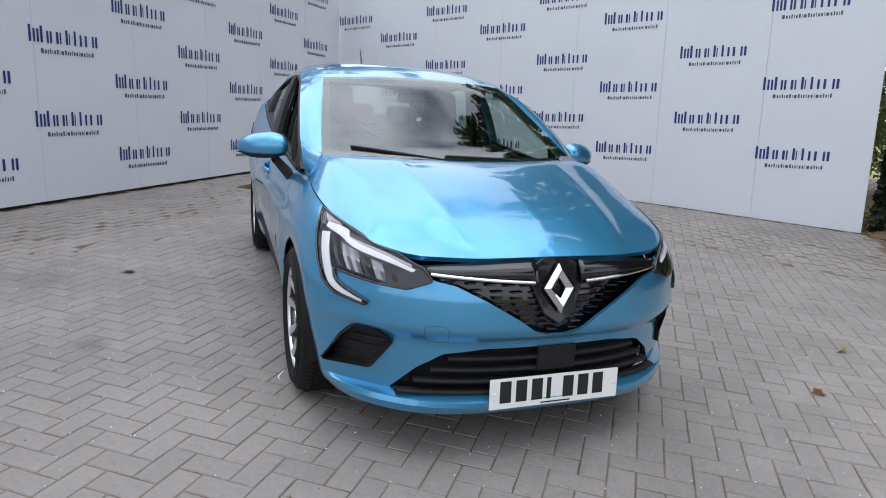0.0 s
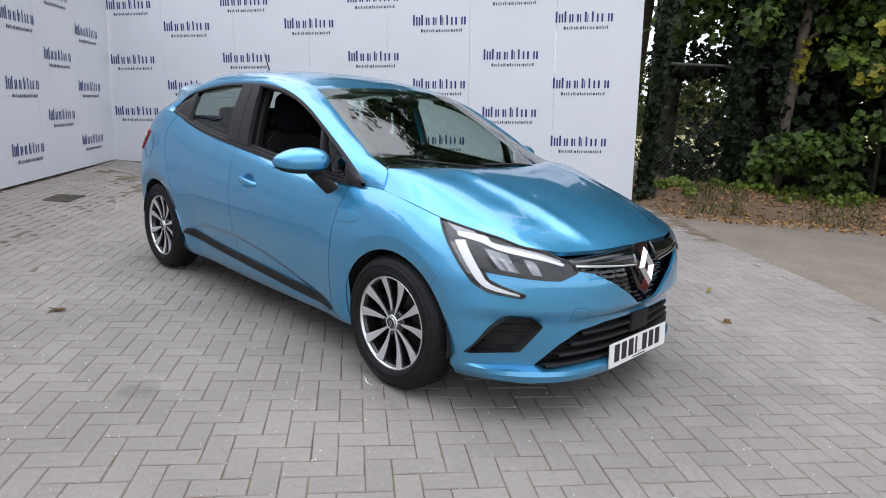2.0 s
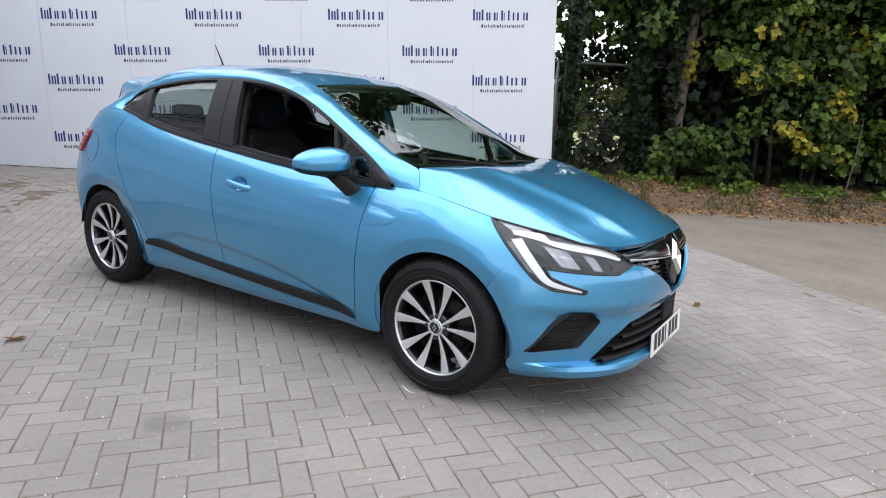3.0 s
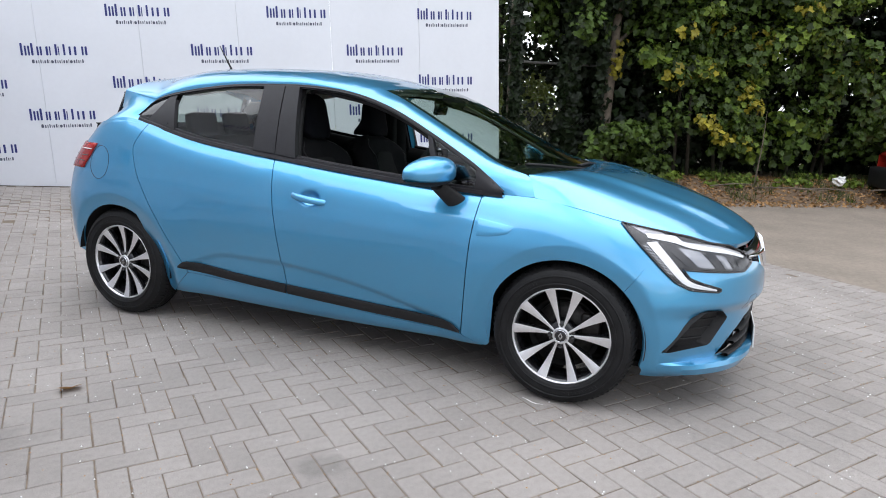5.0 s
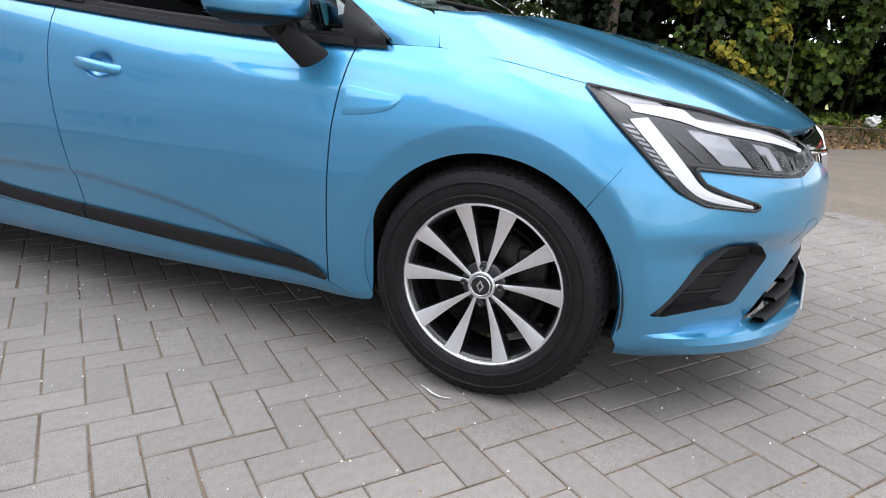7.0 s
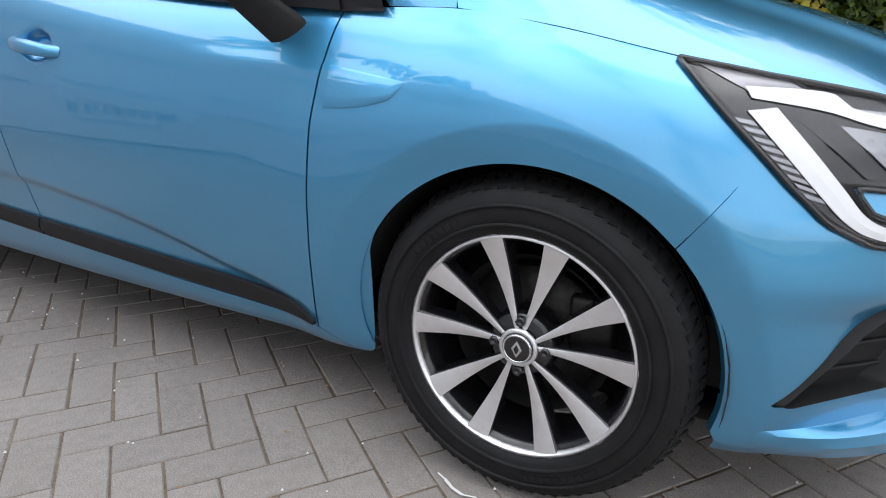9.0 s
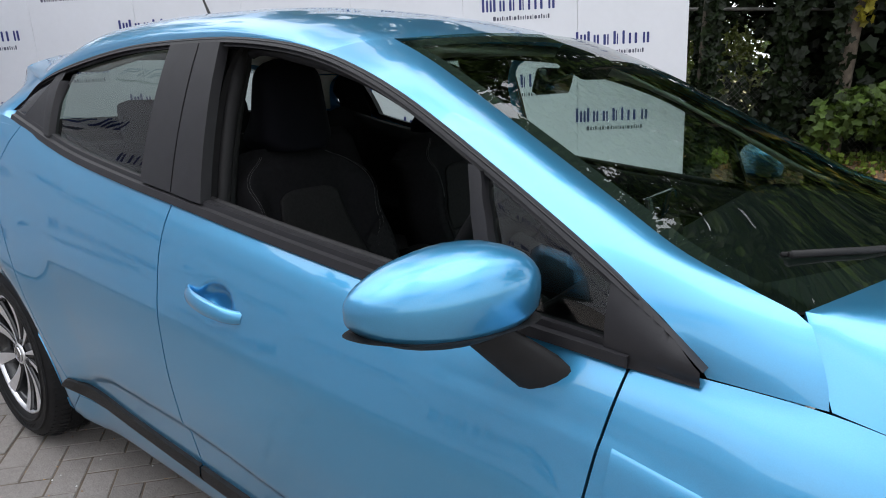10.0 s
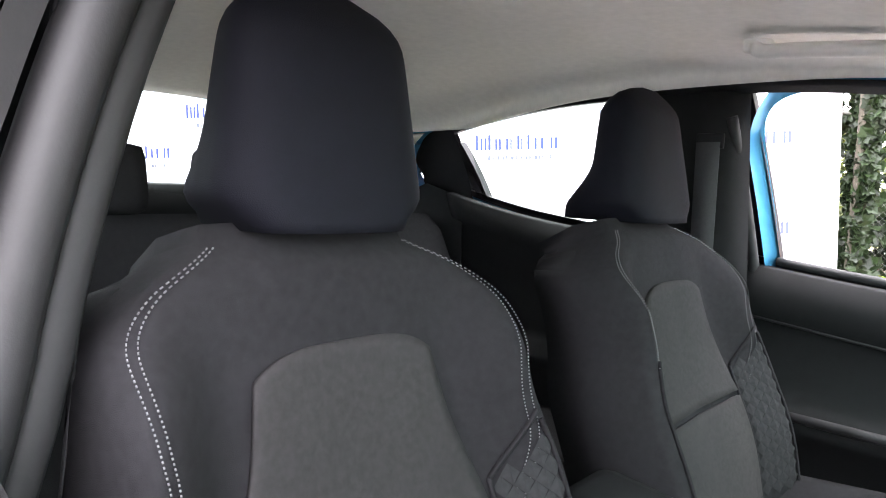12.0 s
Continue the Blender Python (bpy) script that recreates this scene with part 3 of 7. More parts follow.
def side_half(x, z):
    """Half the body's width at a place along the side, below the windows."""
    h = (z - 0.17) / (belt(x) - 0.17)
    w = prof(max(0.0, min(1.0, h))) * plan(x)
    for ax, amount in ((AXLE_F, 0.024), (AXLE_R, 0.028)):
        r = math.hypot(x - ax, z - HUB_Z)
        w += amount * 0.62 * (1 - smooth_step(0.40, 0.68, r)) * smooth_step(0.10, 0.26, z)
        # the lip turns in towards the wheel below a clear crease
        if r < 0.412:
            w -= 0.017 * (0.412 - r) / 0.065 * smooth_step(0.14, 0.26, z)
    # pressed hollow above the sill strip, under a line that rises towards the rear door
    if -0.88 < x < 0.84:
        line = hollow(x)
        w -= 0.013 * smooth_step(line + 0.004, line - 0.030, z) * smooth_step(-0.88, -0.72, x) * smooth_step(0.84, 0.70, x)
    # bowls behind the door handles
    r = math.hypot((x - 0.005) / 0.058, (z - 0.803) / 0.037)
    if r < 1.15:
        w -= 0.026 * (1 - smooth_step(0.45, 1.1, r))
    # crease that runs from the mirror into the wing blade
    if 0.40 < x < 1.08:
        line = 0.790 + 0.05 * max(0.0, 0.88 - x) - 0.13 * max(0.0, x - 0.88)
        w -= 0.0028 * smooth_step(line - 0.003, line + 0.007, z) * smooth_step(line + 0.10, line + 0.01, z) * smooth_step(0.42, 0.72, x) * smooth_step(1.07, 0.98, x)
    return w


def nose_point(q, z, out=0.0):
    """A point of the front by its angle q: 0 at the middle of the nose, 90 at the front axle's side; right side, y < 0."""
    n, xf = nose_n(z), nose(z)
    w = side_half(AXLE_F, z)
    a = radians(max(0.0, min(90.0, q)))
    c, s = math.cos(a), math.sin(a)
    x = AXLE_F + (xf + out - AXLE_F) * c ** (2 / n)
    k = smooth_step(30, 75, q)
    return Vector((x, -((1 - k) * w + k * side_half(x, z) + out) * s ** (2 / n), z))


def q_of_y(y, z):
    lo, hi = 0.0, 90.0
    for _ in range(40):
        mid = (lo + hi) / 2
        if -nose_point(mid, z).y < abs(y):
            lo = mid
        else:
            hi = mid
    return lo


def q_of_x(x, z):
    lo, hi = 0.0, 90.0
    for _ in range(40):
        mid = (lo + hi) / 2
        if nose_point(mid, z).x > x:
            lo = mid
        else:
            hi = mid
    return lo


def tail_point(q, z, out=0.0):
    """The same at the rear: 90 at the side, 0 at the middle of the tail."""
    xr, n = tail(z), 4.2
    xc = -1.2
    a = radians(q)
    x = xc + (xr - out - xc) * math.cos(a) ** (2 / n)
    return Vector((x, -(side_half(max(x, -1.75), z) + out) * math.sin(a) ** (2 / n), z))


def q_tail(x, z):
    lo, hi = 0.0, 90.0
    for _ in range(40):
        mid = (lo + hi) / 2
        if tail_point(mid, z).x < x:
            lo = mid
        else:
            hi = mid
    return lo


def side_point(x, z, out=0.0):
    """A point of the right side at (x, z), round both ends."""
    if x > AXLE_F:
        return nose_point(q_of_x(x, z), z, out)
    if x < -1.2:
        return tail_point(q_tail(x, z), z, out)
    return Vector((x, -side_half(x, z) - out, z))


def flip(rows):
    return [[Vector((p.x, -p.y, p.z)) for p in r] for r in rows]


def crisp(ob, angle=38):
    bm = bmesh.new()
    bm.from_mesh(ob.data)
    for f in bm.faces:
        f.smooth = True
    for e in bm.edges:
        if len(e.link_faces) == 2 and e.calc_face_angle(0) > radians(angle):
            e.smooth = False
    bm.to_mesh(ob.data)
    bm.free()


def flange(bm, depth):
    """Folds the free edges of a sheet inwards; the fold has its own corners, so that it shades crisply."""
    bm.normal_update()
    edges = [e for e in bm.edges if len(e.link_faces) == 1]
    quads = []
    for e in edges:
        a, b = e.verts
        quads.append((a.co.copy(), b.co.copy(), b.co - b.normal * depth, a.co - a.normal * depth))
    for q in quads:
        f = bm.faces.new([bm.verts.new(p) for p in q])
        f.smooth = False
    return bm


def both(name, rows, mat, parent, label="", solid=0.012):
    """A panel on the right side and its mirror image on the left."""
    made = []
    for r in (rows, flip(rows)):
        bm = outward(sheet(r))
        made.append(part(name, flange(bm, solid) if solid else bm, mat, parent, label))
        if not solid:
            crisp(made[-1], 30)
    return made


def outward(bm):
    """Turns a sheet of the body so that its faces look away from the car's middle."""
    s = sum(f.normal.dot(f.calc_center_median() - Vector((0.1, 0, 0.62))) * f.calc_area() for f in bm.faces)
    if s < 0:
        bmesh.ops.reverse_faces(bm, faces=bm.faces)
    return bm


car = empty("hatchback_car", "light blue metallic five-door hatchback parked on block paving", "car")
body = part("body", box(0.02, 0.02, 0.02, pose(-0.4, 0, 0.5)), VOID, car, "dark inner shell and floor")


def xz(rows, out=0.0):
    return [[side_point(p.x, p.y, out) for p in r] for r in rows]


def V2(*pts):
    return [Vector((p[0], p[1], 0)) for p in pts]


def arc(cx, cz, r, a0, a1, n=12):
    return [(cx + r * math.cos(radians(a0 + (a1 - a0) * i / n)), cz + r * math.sin(radians(a0 + (a1 - a0) * i / n))) for i in range(n + 1)]


GAP = 0.0022
seam_f = [(0.822, 0.235), (0.832, 0.32), (0.848, 0.5), (0.862, 0.75), (0.879, 0.893)]
seam_b = [(-0.147, 0.268), (-0.15, 0.34), (-0.165, 0.5), (-0.205, 0.75), (-0.247, 0.977)]
seam_r = [(-0.80, 0.315), (-0.84, 0.40), (-0.95, 0.58), (-1.10, 0.83), (-1.155, 0.97), (-1.13, 1.05), (-1.10, 1.112)]


def shift(pts, dx):
    return [(p[0] + dx, p[1]) for p in pts]


# doors below the windows
front_doors = both("front_door", xz(coons(V2(*shift(seam_b, GAP)[:1], (0.3, 0.253), *shift(seam_f, -GAP)[:1]),
                                          V2(*[(x, belt(x)) for x in (-0.245, 0.1, 0.5, 0.877)]),
                                          V2(*shift(seam_b, GAP)), V2(*shift(seam_f, -GAP)), 100, 72)), PAINT, car)
both("rear_door", xz(coons(V2(*shift(seam_r, GAP)[:1], (-0.45, 0.292), *shift(seam_b, -GAP)[:1]),
                                        V2(*[(x, belt(x)) for x in (-1.098, -0.8, -0.5, -0.249)]),
                                        V2(*shift(seam_r, GAP)), V2(*shift(seam_b, -GAP)), 60, 56)), PAINT, car)
# sills
both("sill", xz(coons(V2((-0.93, 0.185), (0.0, 0.172), (0.925, 0.188)), V2((-0.80, 0.313), (-0.45, 0.290), (0.3, 0.251), (0.82, 0.233)),
                      V2((-0.93, 0.185), (-0.80, 0.313)), V2((0.925, 0.188), (0.82, 0.233)), 40, 8)), PAINT, car)
# front wings
wing_bottom = [(0.826, 0.233), (0.925, 0.19)] + arc(AXLE_F, HUB_Z, ARCH, 196, 45, 16)
both("front_wing", xz(coons(V2(*wing_bottom), V2((0.881, 0.893), (1.114, 0.893), (1.3, 0.866), (1.485, 0.827)),
                            V2(*shift(seam_f, GAP)), V2(arc(AXLE_F, HUB_Z, ARCH, 45, 45, 1)[0], (1.572, 0.60), (1.606, 0.65), (1.632, 0.69), (1.585, 0.74), (1.49, 0.826)), 96, 64)), PAINT, car, solid=0.005)
# rear quarters, round to the tailgate
q_bottom = [(-0.803, 0.315), (-0.934, 0.187)] + arc(AXLE_R, HUB_Z, ARCH, -18, 178, 18) + [(-1.66, 0.33), (-1.80, 0.36)]
both("rear_quarter", xz(coons(V2(*q_bottom[::-1]), V2((-1.61, 1.050), (-1.52, 1.088), (-1.42, 1.118), (-1.25, 1.143), (-1.102, 1.114)),
                              V2((-1.80, 0.36), (-1.83, 0.55), (-1.80, 0.8), (-1.61, 1.050)), V2(*shift(seam_r, -GAP)), 72, 50)), PAINT, car, solid=0.005)


def tail_rows(z0, z1, q0, q1, nz=14, nq=30, out=0.0):
    rows = []
    for j in range(nz):
        z = z0 + (z1 - z0) * j / (nz - 1)
        half = [tail_point(q0 + (q1 - q0) * i / (nq - 1), z, out) for i in range(nq)]
        rows.append(half + [Vector((p.x, -p.y, p.z)) for p in half[::-1]][1 if q1 == 0 else 0:])
    return rows


part("rear_bumper", outward(sheet(tail_rows(0.30, 0.62, 42, 0))), PAINT, car, solid=0.004)
part("tailgate", outward(sheet(tail_rows(0.624, 1.05, 42, 0))), PAINT, car, solid=0.004)

# ---- upper body ----
# upper edge of the side windows, from the wing triangle up the pillar and back to the rear tip
dlo = [(0.976, -0.7262, 0.911), (0.90, -0.7262, 0.972), (0.80, -0.722, 1.042), (0.60, -0.699, 1.152), (0.40, -0.671, 1.247), (0.20, -0.641, 1.309), (0.0, -0.623, 1.340), (-0.258, -0.606, 1.352),
       (-0.65, -0.597, 1.340), (-1.02, -0.616, 1.285), (-1.138, -0.650, 1.232), (-1.196, -0.690, 1.158)]
dlo_c = resample(dlo, 120)
screen_edge = [(1.058, -0.660, 0.985), (1.0, -0.651, 1.000), (0.90, -0.637, 1.034), (0.80, -0.622, 1.086), (0.60, -0.588, 1.189), (0.40, -0.552, 1.288), (0.275, -0.530, 1.337)]


def near_dlo(x):
    return min(dlo_c, key=lambda p: abs(p.x - x) + (0.5 if p.z < 0.9 else 0))


# blue pillar between window and screen: its foot flows out of the wing and the bonnet's corner
PILLAR_TIP, PILLAR_HEEL = Vector((0.976, -0.7266, 0.8968)), Vector((1.111, -0.7225, 0.8945))
pillar_out = resample([PILLAR_TIP] + [near_dlo(x) for x in (0.93, 0.88, 0.8, 0.7, 0.6, 0.5, 0.4, 0.3, 0.2)], 40)
pillar_in = resample([PILLAR_HEEL, (1.103, -0.708, 0.925), (1.085, -0.686, 0.958), (1.066, -0.665, 0.980)] + screen_edge[1:], 40)
rows = []
for i, (a, b) in enumerate(zip(pillar_out, pillar_in)):
    v = i / 39
    full = smooth_step(0.0, 0.45, v) * (1 - 0.45 * smooth_step(0.8, 1.0, v))
    row = []
    for k in range(13):
        u = k / 12
        # a soft shoulder that lies nearer the screen, and a shallow hollow where the foot meets the wing
        lift = math.sin(math.pi * u ** 1.15) ** 0.9 * full * 0.013 - math.sin(math.pi * u) * 0.004 * smooth_step(0.0, 0.1, v) * smooth_step(0.34, 0.14, v)
        row.append(a.lerp(b, u) + Vector((0.22, -0.68, 0.70)) * lift)
    rows.append(row)
pillar_last = rows[-1]
pillars = both("windscreen_pillar", rows, PAINT, car, solid=0.008)

roof_mid = curve([-1.47, -1.25, -1.0, -0.6, -0.2, 0.1, 0.34], [1.386, 1.426, 1.446, 1.457, 1.450, 1.415, 1.350])
ROOF_CORNER = Vector((-1.445, -0.562, 1.290))


def roof_row(s_):
    xd, xm = 0.2 - 1.45 * s_, 0.34 - 1.79 * s_
    if s_ < 0.91:
        d = near_dlo(xd)
    else:
        d = near_dlo(0.2 - 1.45 * 0.91).lerp(ROOF_CORNER, (s_ - 0.91) / 0.09)
    zc = roof_mid(xm)
    row = []
    for j in range(25):
        a_ = j / 24 * math.pi / 2
        k = math.sin(a_) ** (2 / 2.3)
        k += (1 - math.cos(a_) ** (4 / 2.3) - k) * 0.75 * smooth_step(0.72, 1.0, s_)
        row.append(Vector((d.x + (xm - d.x) * (1 - math.cos(a_) ** 1.2), d.y * math.cos(a_) ** (2 / 2.3), d.z + (zc - d.z) * k)))
    return row


first = roof_row(0.0)
front_line = resample(list(pillar_last) + [Vector(p) for p in ((0.305, -0.40, 1.3445), (0.325, -0.2, 1.350), (0.334, 0, 1.352))], 200, False)
target = []
for p in first:
    target.append(min(front_line, key=lambda q: abs(q.y - p.y)))
target[0] = pillar_last[0]
rows = []
for i in range(46):
    s_ = i / 45
    fade = (1 - smooth_step(0.0, 0.22, s_))
    row = [p + (t - f) * fade for p, t, f in zip(roof_row(s_), target, first)]
    rows.append(row + [Vector((p.x, -p.y, p.z)) for p in row[-2::-1]])
roof = part("roof", flange(outward(sheet(rows)), 0.012), PAINT, car)
# rear pillars
rp_foot = resample([(-1.150, 1.112, 0), (-1.25, 1.119, 0), (-1.34, 1.110, 0), (-1.43, 1.092, 0), (-1.52, 1.062, 0), (-1.60, 1.026, 0)], 26)
rp_low = [side_point(p.x, p.y, 0.0008) for p in rp_foot]
rp_front, rp_back = near_dlo(0.2 - 1.45 * 0.91), ROOF_CORNER
rp_left = resample([rp_low[0], (-1.190, -0.712, 1.130), (-1.201, -0.694, 1.156), (-1.178, -0.674, 1.190), rp_front], 20)
rp_right = resample([rp_low[-1], (-1.505, -0.615, 1.095), (-1.464, -0.600, 1.150), (-1.447, -0.585, 1.215), rp_back], 20)
rp = []
for j in range(20):
    v, row = j / 19, []
    for i, (f, a) in enumerate(zip(rp_foot, rp_low)):
        # leaves the haunch along its surface and rolls over into the roof
        u = i / 25

        def rib(u_, a_, f_):
            b_ = rp_front.lerp(rp_back, u_)
            rise = (a_ - side_point(f_.x, f_.y - 0.02, 0.0008)).normalized() * 0.075
            over = Vector((0, 0.62, 0.78)) * 0.085
            return (1 - v) ** 3 * a_ + 3 * (1 - v) ** 2 * v * (a_ + rise) + 3 * (1 - v) * v * v * (b_ - over) + v ** 3 * b_

        p = rib(u, a, f)
        p += (1 - u) ** 3 * (rp_left[j] - rib(0, rp_low[0], rp_foot[0])) + u ** 3 * (rp_right[j] - rib(1, rp_low[-1], rp_foot[-1]))
        row.append(p)
    rp.append(row)
both("rear_pillar", rp, PAINT, car, solid=0)

# ---- bonnet ----
bon_edge = [side_point(x, z) + Vector((0, 0.0035, 0.0015)) for x, z in ((1.114, 0.893), (1.3, 0.866), (1.487, 0.827))]


def at_x(x, z):
    return nose_point(q_of_x(x, z), z)


def at_y(y, z):
    return nose_point(q_of_y(y, z), z)


N_ALONG, N_FLANK, N_TOP = 48, 7, 28
# outer edge, the crease that carries on from the pillar, and the middle line
side_edge = bon_edge + [at_x(1.62, 0.8055), at_x(1.76, 0.782), at_y(0.60, 0.760), at_y(0.52, 0.7445)]
crease = [Vector(p) for p in ((1.064, -0.656, 0.986), (1.167, -0.640, 0.990), (1.28, -0.623, 0.966), (1.374, -0.607, 0.940), (1.508, -0.584, 0.899), (1.62, -0.564, 0.866), (1.75, -0.542, 0.820), (1.85, -0.515, 0.775))] + [at_y(0.47, 0.740)]
rear_edge = [crease[0]] + [Vector(p) for p in ((1.12, -0.50, 0.992), (1.19, -0.25, 0.990), (1.22, 0, 0.988))]
front_edge = [crease[-1], at_y(0.30, 0.742), at_y(0.15, 0.746), at_y(0.0, 0.748)]
middle = []
for i in range(13):
    t = i / 12
    p = rear_edge[-1].lerp(front_edge[-1], t)
    p.z += 0.063 * 4 * t * (1 - t) + 0.012 * smooth_step(0.5, 0.85, t) * (1 - smooth_step(0.9, 1.0, t))
    middle.append(p)
top_rows = coons(rear_edge, front_edge, crease, middle, N_TOP, N_ALONG)
side_pts = resample(side_edge, N_ALONG)
rows = []
for i, (s_pt, row) in enumerate(zip(side_pts, top_rows)):
    t = i / (N_ALONG - 1)
    fade = smooth_step(0.0, 0.2, t) * smooth_step(1.0, 0.8, t)
    flank_row = []
    for k in range(N_FLANK):
        u = k / N_FLANK
        p = s_pt.lerp(row[0], u)
        flank_row.append(p + Vector((0.0, -0.25, 0.97)) * 0.005 * 4 * u * (1 - u) * fade)
    for k, p in enumerate(row):
        v = k / (N_TOP - 1)
        p.z += fade * (0.006 * math.exp(-((v - 0.40) / 0.07) ** 2) - 0.006 * math.exp(-((v - 0.24) / 0.13) ** 2) + 0.004 * math.sin(math.pi * v))
    rows.append(flank_row + row)
for _ in range(6):
    for i, r in enumerate(rows):
        soft = 0.5 * smooth_step(0.0, 0.08, i / (N_ALONG - 1)) * smooth_step(1.0, 0.9, i / (N_ALONG - 1))
        old = [p.copy() for p in r]
        for k in range(N_FLANK - 4, N_FLANK + 4):
            r[k] = old[k].lerp((old[k - 1] + old[k + 1]) / 2, soft)
bonnet_rows = [r + [Vector((p.x, -p.y, p.z)) for p in r[-2::-1]] for r in rows]
bonnet = part("bonnet", flange(outward(sheet(bonnet_rows)), 0.02), PAINT, car)
crisp(bonnet, 36)

# ---- front bumper ----
def solid_shell(rows, depth):
    """A closed shell behind a grid of points, thickened towards the middle of the car."""
    inner = [[p - Vector((p.x - 1.2, p.y, 0)).normalized() * depth for p in r] for r in rows]
    bm = bmesh.new()
    o = [[bm.verts.new(p) for p in r] for r in rows]
    n = [[bm.verts.new(p) for p in r] for r in inner]
    h, w = len(rows), len(rows[0])
    for j in range(h - 1):
        for i in range(w - 1):
            bm.faces.new((o[j][i], o[j][i + 1], o[j + 1][i + 1], o[j + 1][i]))
            bm.faces.new((n[j][i], n[j + 1][i], n[j + 1][i + 1], n[j][i + 1]))
    for i in range(w - 1):
        bm.faces.new((o[0][i], n[0][i], n[0][i + 1], o[0][i + 1]))
        bm.faces.new((o[h - 1][i], o[h - 1][i + 1], n[h - 1][i + 1], n[h - 1][i]))
    for j in range(h - 1):
        bm.faces.new((o[j][0], o[j + 1][0], n[j + 1][0], n[j][0]))
        bm.faces.new((o[j][w - 1], n[j][w - 1], n[j + 1][w - 1], o[j + 1][w - 1]))
    bmesh.ops.recalc_face_normals(bm, faces=bm.faces)
    return bm


def cut(ob, cutters):
    """Takes prisms out of a solid part for good."""
    for c in cutters:
        me = bpy.data.meshes.new("cutter")
        c.to_mesh(me)
        c.free()
        tool = new("cutter", me)
        mod = ob.modifiers.new("cut", "BOOLEAN")
        mod.operation, mod.solver, mod.object = "DIFFERENCE", "EXACT", tool
        dg = bpy.context.evaluated_depsgraph_get()
        dg.update()
        done = bpy.data.meshes.new_from_object(ob.evaluated_get(dg))
        ob.modifiers.clear()
        ob.data = done
        bpy.data.objects.remove(tool)
    crisp(ob)


def prism(outline, x0, x1):
    """A closed prism along x from (y, z) points."""
    bm = bmesh.new()
    a = [bm.verts.new((x0, p[0], p[1])) for p in outline]
    b = [bm.verts.new((x1, p[0], p[1])) for p in outline]
    bm.faces.new(a)
    bm.faces.new(b[::-1])
    for i in range(len(a)):
        k = (i + 1) % len(a)
        bm.faces.new((a[i], b[i], b[k], a[k]))
    bmesh.ops.recalc_face_normals(bm, faces=bm.faces)
    return bm


def loop2(pts, n, close=True):
    """n points round a closed outline, its corners rounded."""
    pts = [Vector((*p, 0)) for p in pts]
    out = []
    k = len(pts)
    for i in range(k):
        p0, p1, p2 = pts[i - 1], pts[i], pts[(i + 1) % k]
        r = min((p0 - p1).length, (p2 - p1).length, n) * 0.5
        a, b = p1 + (p0 - p1).normalized() * min(r, n), p1 + (p2 - p1).normalized() * min(r, n)
        for t in (0, 0.25, 0.5, 0.75, 1):
            out.append((1 - t) ** 2 * a + 2 * t * (1 - t) * p1 + t * t * b)
    return [(p.x, p.y) for p in out]


b_q = lambda x, z: q_of_x(x, z)
bl = [Vector((b_q(*p), p[1], 0)) for p in arc(AXLE_F, HUB_Z, ARCH, -14, 44.6, 8)]
bt = [bl[-1]] + [Vector((b_q(x, z), z, 0)) for x, z in ((1.573, 0.60), (1.607, 0.65), (1.633, 0.69), (1.75, 0.725))] + [Vector((q_of_y(0.60, 0.73), 0.73, 0)), Vector((q_of_y(0.50, 0.712), 0.712, 0)), Vector((q_of_y(0.40, 0.70), 0.70, 0)), Vector((0, 0.70, 0))]
bb = [bl[0], Vector((b_q(1.70, 0.19), 0.187, 0)), Vector((30, 0.165, 0)), Vector((0, 0.165, 0))]
bumper_2d = coons(bb, bt, bl, [Vector((0, 0.165, 0)), Vector((0, 0.45, 0)), Vector((0, 0.70, 0))], 120, 64)


def bumper_shape(q, z):
    """The skin: a sharp upper brow, a hollow band round the lower openings and a splitter lip."""
    p = nose_point(q, z)
    out = -0.026 * smooth_step(0.51, 0.44, z) * smooth_step(75, 50, q)
    d = Vector((p.x - 1.2, p.y, 0)).normalized()
    return p + d * out


half_rows = [[bumper_shape(p.x, p.y) for p in r] for r in bumper_2d]
full = [r + [Vector((p.x, -p.y, p.z)) for p in r[-2::-1]] for r in half_rows]
bumper = part("front_bumper", solid_shell(full, 0.016), PAINT, car)
GRILLE_LOW = [(-0.555, 0.252), (-0.475, 0.350), (-0.395, 0.408), (-0.25, 0.430), (0.25, 0.430), (0.395, 0.408), (0.475, 0.350), (0.555, 0.252), (0.42, 0.232), (-0.42, 0.232)]
VENT = [(-0.764, 0.296), (-0.712, 0.415), (-0.668, 0.478), (-0.60, 0.474), (-0.548, 0.436), (-0.615, 0.318)]
GRILLE_V = [(-0.47, 0.76), (-0.462, 0.690), (-0.436, 0.667), (-0.37, 0.655), (-0.266, 0.606), (-0.155, 0.543), (-0.09, 0.498), (-0.035, 0.482), (0.035, 0.482), (0.09, 0.498), (0.155, 0.543), (0.266, 0.606), (0.37, 0.655), (0.436, 0.667), (0.462, 0.690), (0.47, 0.76)]
cut(bumper, [prism(loop2(GRILLE_LOW, 0.03), 1.7, 2.4), prism(loop2(VENT, 0.025), 1.5, 2.4), prism([(-y, z) for y, z in loop2(VENT, 0.025)][::-1], 1.5, 2.4), prism(GRILLE_V, 1.7, 2.4)])

